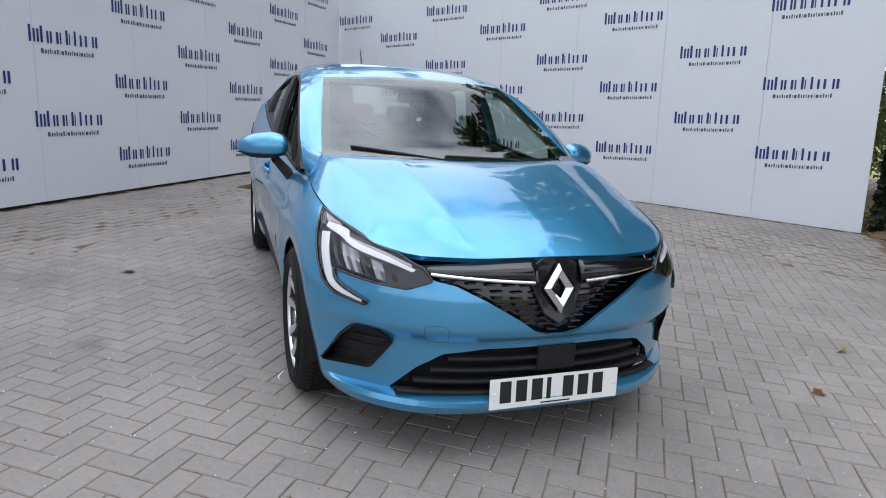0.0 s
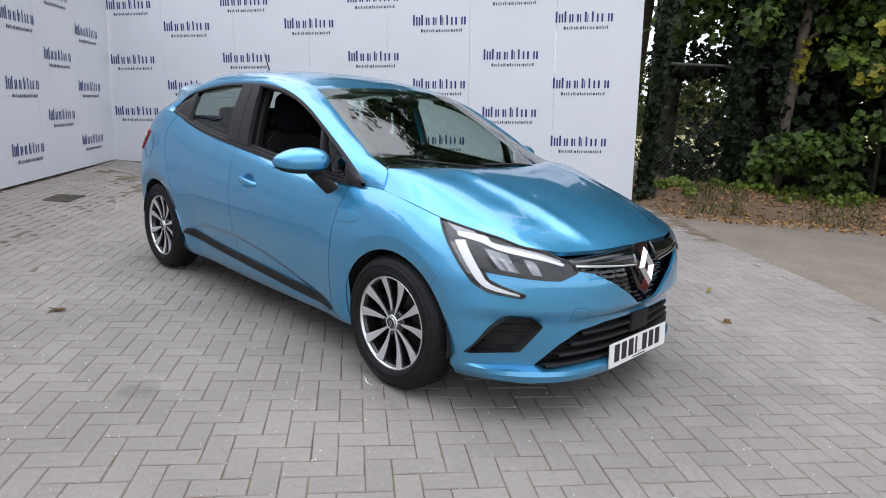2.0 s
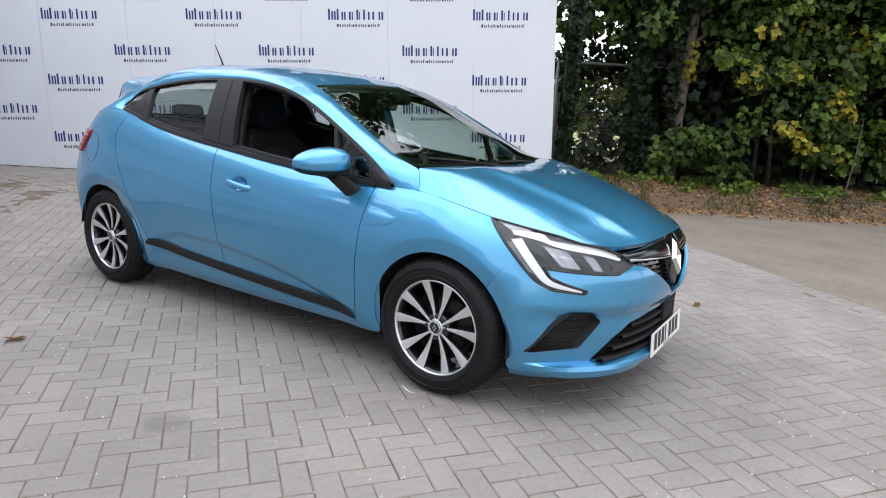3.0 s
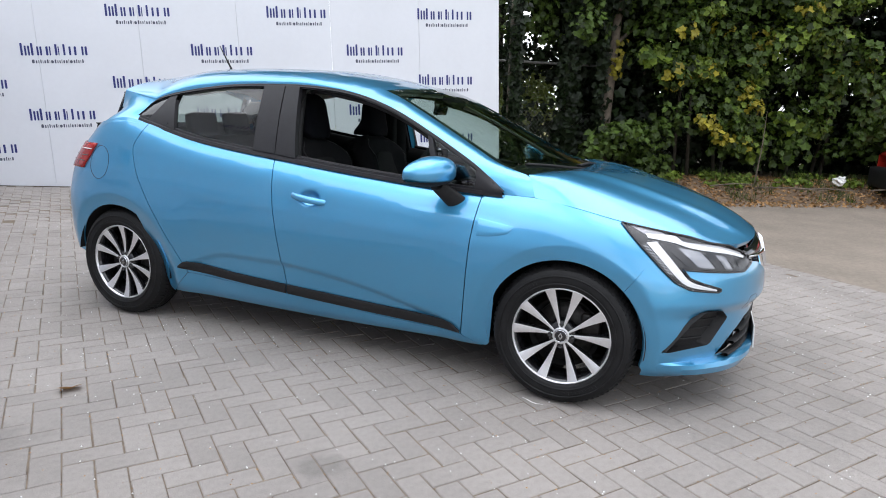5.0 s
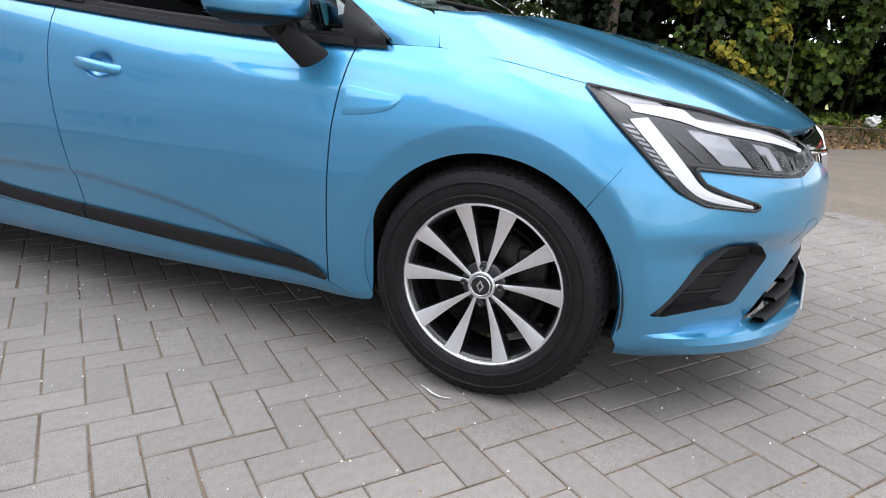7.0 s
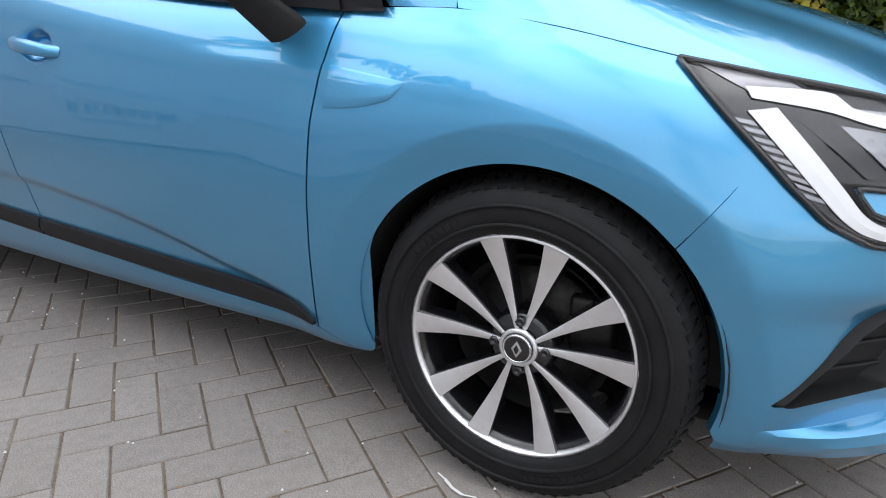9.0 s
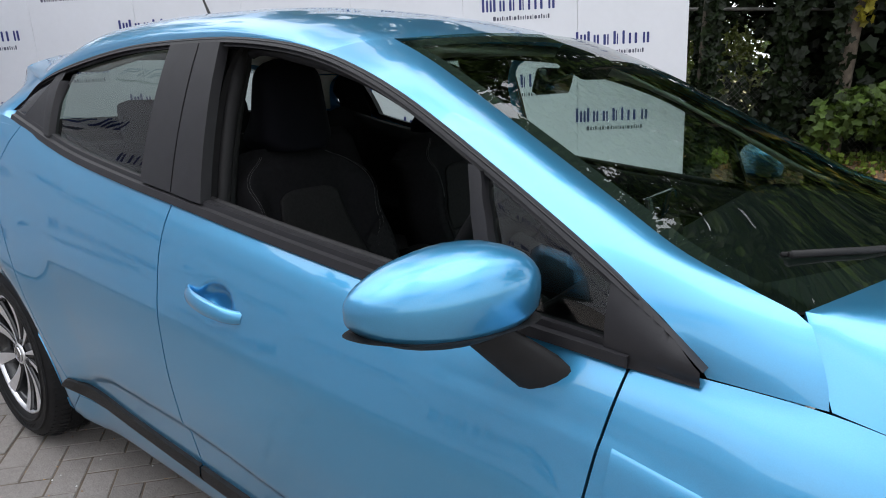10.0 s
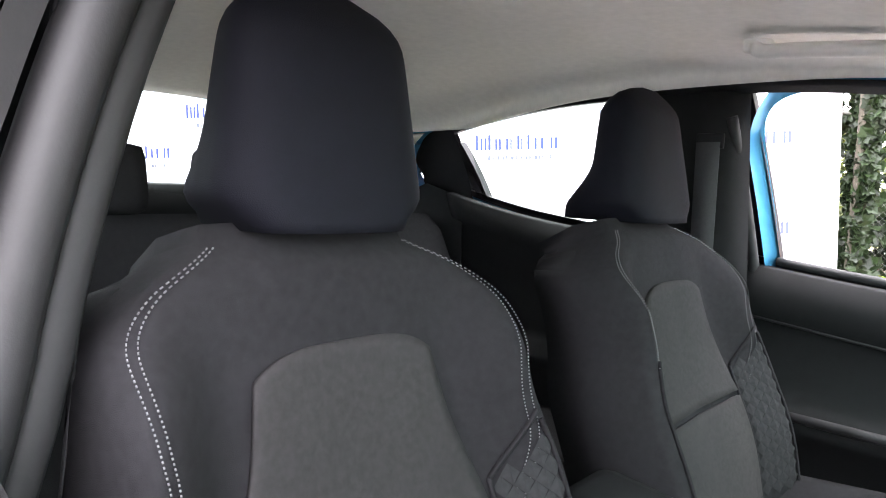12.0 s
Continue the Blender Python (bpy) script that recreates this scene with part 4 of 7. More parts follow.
# black backing sheet, added so that the panel joints read as shade
for sgn in (-1, 1):
    rows = []
    for i in range(40):
        x = -0.99 + 2.2 * i / 39
        zb = 0.20
        for ax in (AXLE_F, AXLE_R):
            if abs(x - ax) < ARCH + 0.03:
                zb = max(zb, HUB_Z + math.sqrt(max(0, (ARCH + 0.03) ** 2 - (x - ax) ** 2)))
        zt = belt(x) - 0.015
        rows.append([Vector((x, sgn * (side_half(x, zb + (zt - zb) * j / 14) - 0.036), zb + (zt - zb) * j / 14)) for j in range(15)])
    part("joint_backing", sheet(rows), VOID, car)

# splitter lip under the openings
lip = []
for i in range(61):
    q = 74 - 74 * i / 60
    k = smooth_step(74, 56, q)
    lip.append([nose_point(q, z, o * k - 0.004 * (1 - k)) for z, o in ((0.254, -0.030), (0.246, -0.004), (0.239, 0.009), (0.22, 0.013), (0.19, 0.006), (0.167, -0.02))])
lip = lip + [[Vector((p.x, -p.y, p.z)) for p in r] for r in lip[-2::-1]]
crisp(part("splitter_lip", outward(sheet(lip)), PAINT, bumper), 30)


# ---- wheels ----
def make_wheel(m):
    """A low-profile tyre on a five-twin-spoke alloy, its outer face towards -y."""
    wheel = part("wheel", lathe([(0.03, 0.05), (0.13, 0.05), (0.15, 0.0), (0.16, -0.01)], 40), VOID, None, "hub carrier")
    # tyre
    pr = [(0.212, 0.085), (0.225, 0.092), (0.262, 0.097), (0.290, 0.090), (0.305, 0.075), (0.311, 0.05)]
    prof_pts = pr + [(0.3125, 0.02), (0.3125, -0.02), (0.311, -0.05), (0.305, -0.075), (0.290, -0.092), (0.262, -0.101), (0.228, -0.098), (0.219, -0.088), (0.215, -0.080)]
    tyre = part("tyre", lathe(prof_pts, 72), RUBBER, wheel, "black road tyre with grooved tread")
    # tread blocks: shallow ribs across the shoulder
    bm = bmesh.new()
    for k in range(76):
        a = 2 * math.pi * k / 76
        for side, tilt in ((-1, 0.25), (1, -0.25)):
            b = box(0.0165, 0.048, 0.006, Matrix.Rotation(-a, 4, "Y") @ Matrix.Translation((0, side * 0.062, 0.3062)) @ Matrix.Rotation(tilt, 4, "Z") @ Matrix.Rotation(side * -0.42, 4, "X"))
            merge(bm, b)
    for y in (-0.026, 0.0, 0.026):
        merge(bm, lathe([(0.3105, y - 0.009), (0.3155, y - 0.008), (0.3155, y + 0.008), (0.3105, y + 0.009)], 72))
    part("tread", bm, RUBBER, tyre, smooth=False)
    for r in (0.238, 0.272):
        part("sidewall_ring", lathe([(r - 0.004, -0.098), (r - 0.002, -0.1035), (r + 0.002, -0.1035), (r + 0.004, -0.098)], 72), RUBBER, tyre)
    # raised marks on the sidewall, as plain bars
    for start, count in ((0.5, 8), (3.3, 10)):
        bm = bmesh.new()
        for k in range(count):
            a = start + k * 0.062
            merge(bm, box(0.010, 0.002, 0.013, Matrix.Rotation(-a, 4, "Y") @ Matrix.Translation((0, -0.1012, 0.256))))
        part("sidewall_lettering", bm, RUBBER, tyre, "raised black band of moulded bars", smooth=False)
    # rim barrel and bright lip
    part("rim_barrel", lathe([(0.216, -0.080), (0.205, -0.074), (0.199, -0.06), (0.190, 0.02), (0.192, 0.085), (0.212, 0.085)], 64), ALLOYDARK, wheel, "gloss black rim barrel")
    part("rim_lip", lathe([(0.2180, -0.081), (0.2175, -0.0885), (0.2130, -0.0888), (0.2118, -0.0885), (0.209, -0.076)], 72), ALLOY, wheel, "bright machined rim lip")
    # brake disc and caliper
    part("brake_disc", lathe([(0.05, 0.0), (0.135, 0.0), (0.135, 0.02), (0.05, 0.02)], 48), STEEL, wheel, "worn steel brake disc")
    part("brake_caliper", box(0.085, 0.05, 0.11, Matrix.Translation((0.115, 0.0, 0.045)), bevel=0.012), STEEL, wheel)

    def spoke(a0, lean):
        """One arm: black sides, a bright face cut on top; it leaves the hub narrow and meets the lip wide."""
        face, flank = [], []
        for i in range(10):
            t = i / 9
            r = 0.036 + t * 0.1765
            half = 0.0046 + 0.0215 * t ** 1.35
            off = lean * (0.0075 + 0.0575 * t)
            y = -0.068 - 0.018 * t + 0.01 * math.sin(math.pi * t)
            face.append([Vector((off + s * half, y - (0.0 if abs(s) == 1 else 0.0015), r)) for s in (-1, -0.5, 0, 0.5, 1)])
            flank.append([Vector((off + s * half * w, y + d, r)) for s, w, d in ((-1, 1.25, 0.032), (-1, 1.1, 0.012), (-1, 1.0, 0.0006), (1, 1.0, 0.0006), (1, 1.1, 0.012), (1, 1.25, 0.032))])
        rot = Matrix.Rotation(a0, 4, "Y")
        f, s = sheet(face), sheet(flank)
        f.transform(rot)
        s.transform(rot)
        return f, s

    for k in range(5):
        for lean in (-1, 1):
            f, s = spoke(2 * math.pi * k / 5, lean)
            arm = part("spoke", s, ALLOYDARK, wheel, "gloss black spoke flank")
            part("spoke_face", f, ALLOY, arm, "diamond-cut spoke face")
    part("hub_ring", lathe([(0.029, -0.0755), (0.031, -0.0775), (0.0365, -0.0765), (0.0375, -0.070)], 40), ALLOY, wheel, "bright machined ring round the cap")
    part("hub_face", lathe([(0.0, -0.070), (0.030, -0.066), (0.056, -0.063), (0.064, -0.055), (0.068, -0.015)], 40), ALLOYDARK, wheel)
    cap = part("centre_cap", lathe([(0.0, -0.0815), (0.024, -0.0815), (0.0285, -0.079), (0.030, -0.070)], 40), GLOSS, wheel, "black cap with a bright ring and lozenge")
    part("cap_ring", lathe([(0.0245, -0.0812), (0.0255, -0.083), (0.028, -0.0815), (0.0285, -0.079)], 40), CHROME, cap)
    lozenge = bmesh.new()
    for sx in (-1, 1):
        vs = [lozenge.verts.new(p) for p in ((0, -0.0825, 0.017), (sx * 0.0105, -0.0825, 0), (0, -0.0825, -0.017), (0, -0.0835, -0.010), (sx * 0.0055, -0.0835, 0), (0, -0.0835, 0.010))]
        lozenge.faces.new((vs[0], vs[1], vs[4], vs[5]))
        lozenge.faces.new((vs[1], vs[2], vs[3], vs[4]))
    part("lozenge", lozenge, CHROME, cap, smooth=False)
    for k in range(4):
        a = math.pi / 2 * k + math.pi / 4 * 0
        part("wheel_bolt", lathe([(0.0, -0.070), (0.005, -0.070), (0.0055, -0.074), (0.0095, -0.074), (0.0095, -0.05)], 6), ALLOYDARK, wheel).location = (0.05 * math.sin(a), 0, 0.05 * math.cos(a))
    wheel.matrix_world = m
    wheel.parent = car
    return wheel


first_wheel = make_wheel(Matrix.Translation((AXLE_F, -0.722, HUB_Z + 0.006)))
for x, y, r, spin in ((AXLE_R, -0.715, 0, 17), (AXLE_F, 0.722, 180, 40), (AXLE_R, 0.715, 180, 10)):
    copy_thing(first_wheel, pose(x, y, HUB_Z + 0.006, 0, 0, r) @ pose(0, 0, 0, 0, spin, 0))

# dark wheel houses, floor and bulkhead
for x in (AXLE_F, AXLE_R):
    for s in (-1, 1):
        rows = [[Vector((x + r * math.cos(radians(a)), s * y, HUB_Z + r * math.sin(radians(a)))) for a in range(-8, 181, 9)] for r, y in ((ARCH + 0.006, 0.795), (ARCH + 0.012, 0.74), (ARCH + 0.02, 0.50))]
        part("wheel_arch_liner", sheet(rows), VOID, car, "black felt wheel arch liner")
        rows = [[Vector((x + r * math.cos(radians(a)), s * 0.50, HUB_Z + r * math.sin(radians(a)))) for a in range(-8, 181, 9)] for r in (0.03, ARCH + 0.02)]
        part("wheel_arch_wall", sheet(rows), VOID, car)
part("underbody", box(3.3, 1.30, 0.03, pose(0.0, 0, 0.19), bevel=0.01), VOID, car)


# ---- windows, frames and trim ----
def glass_y(x, z):
    """Half the width of the upper body at the windows."""
    zb = belt(x)
    yb = 0.738 - 0.018 * smooth_step(-0.4, -1.25, x)
    top = near_dlo(max(-1.2, min(0.97, x)))
    zt, yt = top.z, -top.y
    t = (z - zb) / max(zt - zb, 0.05)
    return yb + (yt - yb) * t + 0.012 * 4 * max(0.0, t * (1 - t))


def gpt(x, z, out=0.0):
    return Vector((x, -(glass_y(x, z) + out), z))


def strip_between(outer, inner, n, lift, depth=0.018):
    """A moulded band between two edge lines of the window surface."""
    a, b = resample(outer, n), resample(inner, n)
    rows = []
    for p, q in zip(a, b):
        m, e = p.lerp(q, 0.58), p.lerp(q, 0.64)
        rows.append([p + Vector((0, depth * 0.4, 0)), p + Vector((0, -lift, 0)), m + Vector((0, -lift - 0.001, 0)), e + Vector((0, 0.004, 0)), q + Vector((0, 0.003, 0)), q + Vector((0, depth + 0.004, 0))])
    return rows


# waist strip along the doors
waist_a = [gpt(x, belt(x) - 0.004, 0.004) for x in (-1.178, -1.08, -0.8, -0.5, -0.25, 0.1, 0.5, 0.88)]
waist_b = [gpt(x, belt(x) + 0.026, 0.002) for x in (-1.178, -1.08, -0.8, -0.5, -0.25, 0.1, 0.5, 0.88)]
both("waist_trim", strip_between(waist_a, waist_b, 50, 0.006), SATIN, car, "satin black waist seal", solid=0)
# inner seal behind the waist strip
for s_ in (-1, 1):
    pts = [gpt(x, belt(x) + 0.022, -0.027) for x in [-0.13 + 0.74 * k / 20 for k in range(21)]]
    part("inner_waist_seal", tube([Vector((p.x, p.y * -s_, p.z)) for p in pts], 0.010, 8), SEAL, car, "black rubber glass seal")
# frame along the top of the windows
top_o = [p + Vector((0, 0.002, 0)) for p in dlo_c]
top_i = []
for i, p in enumerate(dlo_c):
    d = (dlo_c[min(i + 1, 119)] - dlo_c[max(i - 1, 0)]).normalized()
    inward = Vector((0, 1, 0)).cross(d)
    if inward.z > 0:
        inward = -inward
    k = 0.017 * smooth_step(0, 12, i) * smooth_step(119, 108, i) + 0.004
    q = p + inward.normalized() * k
    top_i.append(gpt(q.x, max(q.z, belt(q.x)), 0.0))
both("window_frame", strip_between(top_o, top_i, 90, 0.006), SATIN, car, "satin black door window frame", solid=0)
# a raised black tube stands in for the shade in the frame's groove
for s_ in (-1, 1):
    line = [p.lerp(q, 0.22) + Vector((0, -0.0063, 0)) for p, q in zip(top_o[6:116], top_i[6:116])]
    part("frame_groove_line", tube([Vector((p.x, p.y * -s_, p.z)) for p in line], 0.0016, 5), INK, car, "black line drawn for the shaded groove in the window frame")


def post(name, x0b, x1b, x0t, x1t, lift=0.007, parent=car, top=-0.045, mat=SATIN):
    """An upright black post across the window band."""
    rows = []
    for i in range(14):
        t = i / 13
        xa, xb = x0b + (x0t - x0b) * t, x1b + (x1t - x1b) * t
        r = []
        for x, o in ((xa, -0.02), (xa, lift), ((xa + xb) / 2, lift + 0.002), (xb, lift), (xb, -0.02)):
            zt = near_dlo(x).z + top
            z = belt(x) + 0.02 + (zt - belt(x) - 0.02) * t
            r.append(gpt(x, z, o))
        rows.append(r)
    return both(name, rows, mat, parent, solid=0)


post("middle_post_front", -0.245, -0.125, -0.262, -0.175, top=-0.012)
post("middle_post_rear", -0.385, -0.25, -0.40, -0.268, top=-0.012)
post("rear_post", -0.965, -0.925, -1.03, -0.975)
post("quarter_window_post", 0.652, 0.692, 0.588, 0.613, top=-0.02)


def edge_height(x):
    """Height of the window's upper edge at x."""
    for p, q in zip(dlo_c, dlo_c[1:]):
        if q.x <= x <= p.x:
            return p.z + (q.z - p.z) * (p.x - x) / max(1e-6, p.x - q.x)
    return near_dlo(x).z


def pane_rows(x0, x1, n=18, dz=0.012, low=0.012, inn=-0.012):
    rows = []
    for i in range(n):
        x = x0 + (x1 - x0) * i / (n - 1)
        zt = edge_height(x) - dz
        zb = belt(x) + low
        rows.append([gpt(x, zb + (zt - zb) * j / 9, inn) for j in range(10)])
    return rows


both("rear_side_window", pane_rows(-0.95, -0.36), TINTED, car, "tinted side glass", solid=0)


def leaning_rows(low_a, high_a, low_b, high_b, dz, low, inn):
    """Window surface between two leaning lines given by their x at the foot and at the head."""
    rows = []
    for i in range(12):
        u, row = i / 11, []
        for j in range(10):
            v = j / 9
            x = (low_a + (high_a - low_a) * v) * (1 - u) + (low_b + (high_b - low_b) * v) * u
            zb = belt(x) + low
            row.append(gpt(x, zb + (max(edge_height(x) - dz, zb + 0.004) - zb) * v, inn))
        rows.append(row)
    return rows


both("quarter_panel", leaning_rows(-1.125, -1.03, -0.985, -0.985, 0.004, 0.016, -0.001), SATIN, car, "black panel behind the rear door glass", solid=0)
both("quarter_glass", leaning_rows(-1.192, -1.172, -1.13, -1.035, 0.006, 0.010, -0.007), GLOSS, car, "small dark fixed quarter glass", solid=0)
both("quarter_lining", pane_rows(-1.185, -0.975, dz=0.0, low=-0.01, inn=-0.030), CABIN, car, "black inner trim of the rear quarter", solid=0)
both("corner_panel", pane_rows(0.843, 0.972, dz=0.004, low=-0.006, inn=0.003), SATIN, car, "black plastic corner panel", solid=0)
both("front_quarter_window", pane_rows(0.62, 0.86), TINTED, car, "tinted side glass", solid=0)
# the driver's window is wound right down; the passenger's is up
part("front_side_window", sheet(flip(pane_rows(-0.16, 0.655))), CLEAR, car, "clear side glass, wound up")

# windscreen
hdr = [Vector(p) for p in ((0.275, -0.530, 1.337), (0.32, -0.3, 1.349), (0.335, 0, 1.353), (0.32, 0.3, 1.349), (0.275, 0.530, 1.337))]
base = [Vector(p) for p in ((1.058, -0.660, 0.985), (1.17, -0.4, 0.975), (1.23, 0, 0.968), (1.17, 0.4, 0.975), (1.058, 0.660, 0.985))]
left_e = [Vector(p) for p in screen_edge]
right_e = [Vector((p.x, -p.y, p.z)) for p in left_e]
rows = coons(base, hdr, left_e, right_e, 30, 24)
for r in rows:
    for i, p in enumerate(r):
        k = (i / 29) * (1 - i / 29) * 4
        p += Vector((0.02, 0, 0.012)) * k
part("windscreen", outward(sheet(rows)), WINDSCREEN, car, "green-tinted windscreen")
# black ceramic border inside the screen
inner = [[p + Vector((-0.004, 0, -0.006)) for p in r] for r in rows]
low = [[r_ for r_ in inner[j]] for j in range(0, 3)]
part("screen_border_low", sheet(low), INK, car)
part("screen_border_top", sheet([inner[22], inner[23]]), INK, car)
for sl in (slice(0, 2), slice(28, 30)):
    part("screen_border_side", sheet([r[sl] for r in inner]), INK, car)
part("cowl_panel", sheet([[Vector((p.x, p.y * 0.97, p.z - 0.012)) for p in base], [Vector((p.x + 0.10, p.y * 0.90, p.z - 0.045)) for p in base]]), BLACK, car, "black plastic scuttle panel")

# rear screen and spoiler
rs_top = [Vector((-1.45, y, 1.350 - 0.066 * (abs(y) / 0.56) ** 2.0)) for y in (-0.52, -0.26, 0, 0.26, 0.52)]
rs_bot = [Vector((-1.645 + 0.085 * (abs(y) / 0.57) ** 2, y, 1.05)) for y in (-0.57, -0.28, 0, 0.28, 0.57)]
part("rear_window", sheet([[a.lerp(b, t / 8) for a, b in zip(resample(rs_top, 13), resample(rs_bot, 13))] for t in range(9)]), TINTED, car, "tinted heated rear glass")
for s in (-1, 1):
    part("rear_screen_pillar", sheet([[Vector((-1.448, s * 0.49, 1.296)), Vector((-1.455, s * 0.562, 1.284))], [Vector((-1.575, s * 0.55, 1.045)), Vector((-1.56, s * 0.59, 1.045))]]), GLOSS, car, solid=0.01)
sp = []
for i in range(5):
    t = i / 4
    sp.append([Vector((-1.42 - 0.065 * t, y * (1 - 0.04 * t), 1.385 - 0.03 * t - 0.088 * (abs(y) / 0.56) ** 2.0)) for y in [-0.56 + 1.12 * k / 16 for k in range(17)]])
part("spoiler", outward(sheet(sp)), PAINT, car, solid=0.02)

# tail lamps
for s in (-1, 1):
    rows = []
    for j in range(8):
        z = 0.845 + 0.145 * j / 7
        x0 = -1.43 - 0.10 * (1 - j / 7)
        x1 = tail(z) + 0.035
        r = []
        for i in range(10):
            x = x0 + (x1 - x0) * i / 9
            p = side_point(x, z, 0.008)
            r.append(Vector((p.x, -s * p.y if s > 0 else p.y, p.z)))
        rows.append(r)
    tail_lamp = part("tail_lamp", outward(sheet(rows)), REDLENS, car, "red tail lamp lens", solid=0.012)
    for z, mat in ((0.955, LAMPWHITE), (0.918, GLOSS), (0.886, GLOSS)):
        xa, xb = -1.43 - 0.10 * (0.99 - z) / 0.145 - 0.012, tail(z) + 0.050
        bar = [side_point(xa + (xb - xa) * k / 7, z, 0.009) for k in range(8)]
        part("lamp_stripe", tube([Vector((p.x, p.y * -s, p.z)) for p in bar], 0.0028, 6), mat, tail_lamp)

# sill strips on the doors
def strip(x0, x1, z_low, z_high):
    n = 24
    rows = []
    for i in range(n):
        x = x0 + (x1 - x0) * i / (n - 1)
        a, b = z_low(x), z_high(x)
        rows.append([side_point(x, a, -0.004), side_point(x, a, 0.010), side_point(x, a + (b - a) * 0.45, 0.016), side_point(x, b, 0.010), side_point(x, b + 0.004, -0.004)])
    return rows


z_lo = curve([-0.86, -0.45, 0.3, 0.82], [0.338, 0.303, 0.262, 0.242])
z_hi = curve([-0.86, -0.80, -0.45, 0.3, 0.76, 0.82], [0.343, 0.378, 0.349, 0.312, 0.286, 0.246])
both("sill_strip_rear", strip(-0.85, -0.152, z_lo, z_hi), BLACK, car, "black plastic sill strip", solid=0)
both("sill_strip_front", strip(-0.146, 0.818, z_lo, z_hi), BLACK, car, "black plastic sill strip", solid=0)


# door handles: a bowl pressed into the door and a painted bar over it
def handle(s, x, z):
    rows = []
    for i in range(13):
        t = i / 12
        xx = x - 0.10 + 0.20 * t
        lift = 0.028 * math.sin(math.pi * min(max((t - 0.02) / 0.96, 0), 1)) ** 0.5
        hh = 0.013 + 0.004 * math.sin(math.pi * t)
        zz = z + 0.010 - 0.022 * t
        ring = []
        for k in range(8):
            a = 2 * math.pi * k / 8
            p = side_point(x - 0.10, zz + hh * math.sin(a)).lerp(side_point(x + 0.10, zz + hh * math.sin(a)), t)
            ring.append(Vector((xx, (p.y - lift + 0.006 - 0.008 * math.cos(a)) * -s, zz + hh * math.sin(a))))
        rows.append(ring)
    bar = sheet(rows, closed=True)
    h = part("door_handle", bar, PAINT, front_doors[0] if s < 0 else front_doors[1], "body-coloured pull handle")
    return h


handle(-1, 0.0, 0.80)
handle(1, 0.0, 0.80)


# wing mirrors
def mirror(s):
    """A swept shell over a black base, on a short arm from the door."""
    c = Vector((0.668, -0.888, 0.986))
    rows = []
    for i in range(19):
        t = i / 18
        a = math.pi * t
        ring = []
        for k in range(24):
            b = 2 * math.pi * k / 24
            ex = math.copysign(abs(math.cos(b)) ** 0.8, math.cos(b))
            ez = math.copysign(abs(math.sin(b)) ** (0.85 if math.sin(b) > 0 else 0.5), math.sin(b))
            y = -math.cos(a) * 0.118
            w = math.sin(a) ** (0.62 + 0.30 * smooth_step(0.03, -0.10, y))
            fwd = 0.085 if ex > 0 else 0.050
            ring.append(Vector((c.x + fwd * w * ex + 0.050 * (y / 0.118), c.y + y, c.z + (0.070 * (0.86 + 0.14 * math.sin(1.6 * (y / 0.118 + 0.35))) if ez > 0 else 0.060) * w * ez + 0.006 * (y / 0.118))))
        rows.append(ring)
    bm = sheet(rows, closed=True)
    if s > 0:
        bm.transform(Matrix.Diagonal((1, -1, 1, 1)))
        bmesh.ops.recalc_face_normals(bm, faces=bm.faces)
    shell = part("door_mirror", bm, PAINT, car, "body-coloured mirror shell")
    low = sheet([[Vector((c.x + (p.x - c.x) * 1.015, c.y + (p.y - c.y) * 1.012, min(p.z, c.z - 0.036) - 0.002)) for p in r] for r in rows], closed=True)
    if s > 0:
        low.transform(Matrix.Diagonal((1, -1, 1, 1)))
        bmesh.ops.recalc_face_normals(low, faces=low.faces)
    part("mirror_base", low, BLACK, shell, "black plastic mirror base")
    arm = []
    for i in range(8):
        t = i / 7
        cen = Vector((0.69, -0.835, 0.93)).lerp(Vector((0.760, -0.765, 0.852)), t)
        arm.append([cen + Vector(((0.030 + 0.016 * t) * math.cos(a), 0.012 * math.cos(a), (0.026 + 0.012 * t) * math.sin(a))) for a in [2 * math.pi * k / 12 for k in range(12)]])
    bm = sheet(arm, closed=True)
    if s > 0:
        bm.transform(Matrix.Diagonal((1, -1, 1, 1)))
        bmesh.ops.recalc_face_normals(bm, faces=bm.faces)
    part("mirror_arm", bm, BLACK, shell, "black plastic mirror arm")
    g = sheet([[Vector((c.x - 0.034 + 0.05 * (y / 0.118), c.y + y, c.z + z)) for z in (-0.03, 0, 0.035)] for y in (-0.055, -0.03, 0, 0.03, 0.055)])
    if s > 0:
        g.transform(Matrix.Diagonal((1, -1, 1, 1)))
    part("mirror_glass", g, CHROME, shell, "mirror glass", solid=0.003)


mirror(-1)
mirror(1)

# roof aerial
aerial = part("aerial", tube([(-1.108, 0, 1.418), (-1.135, 0, 1.455), (-1.225, 0, 1.60)], [0.012, 0.007, 0.0025], 10), BLACK, car, "short black roof aerial")
part("aerial_foot", lathe([(0.0, 0.03), (0.014, 0.026), (0.024, 0.0)], 20, "z"), BLACK, aerial).location = (-1.105, 0, 1.414)

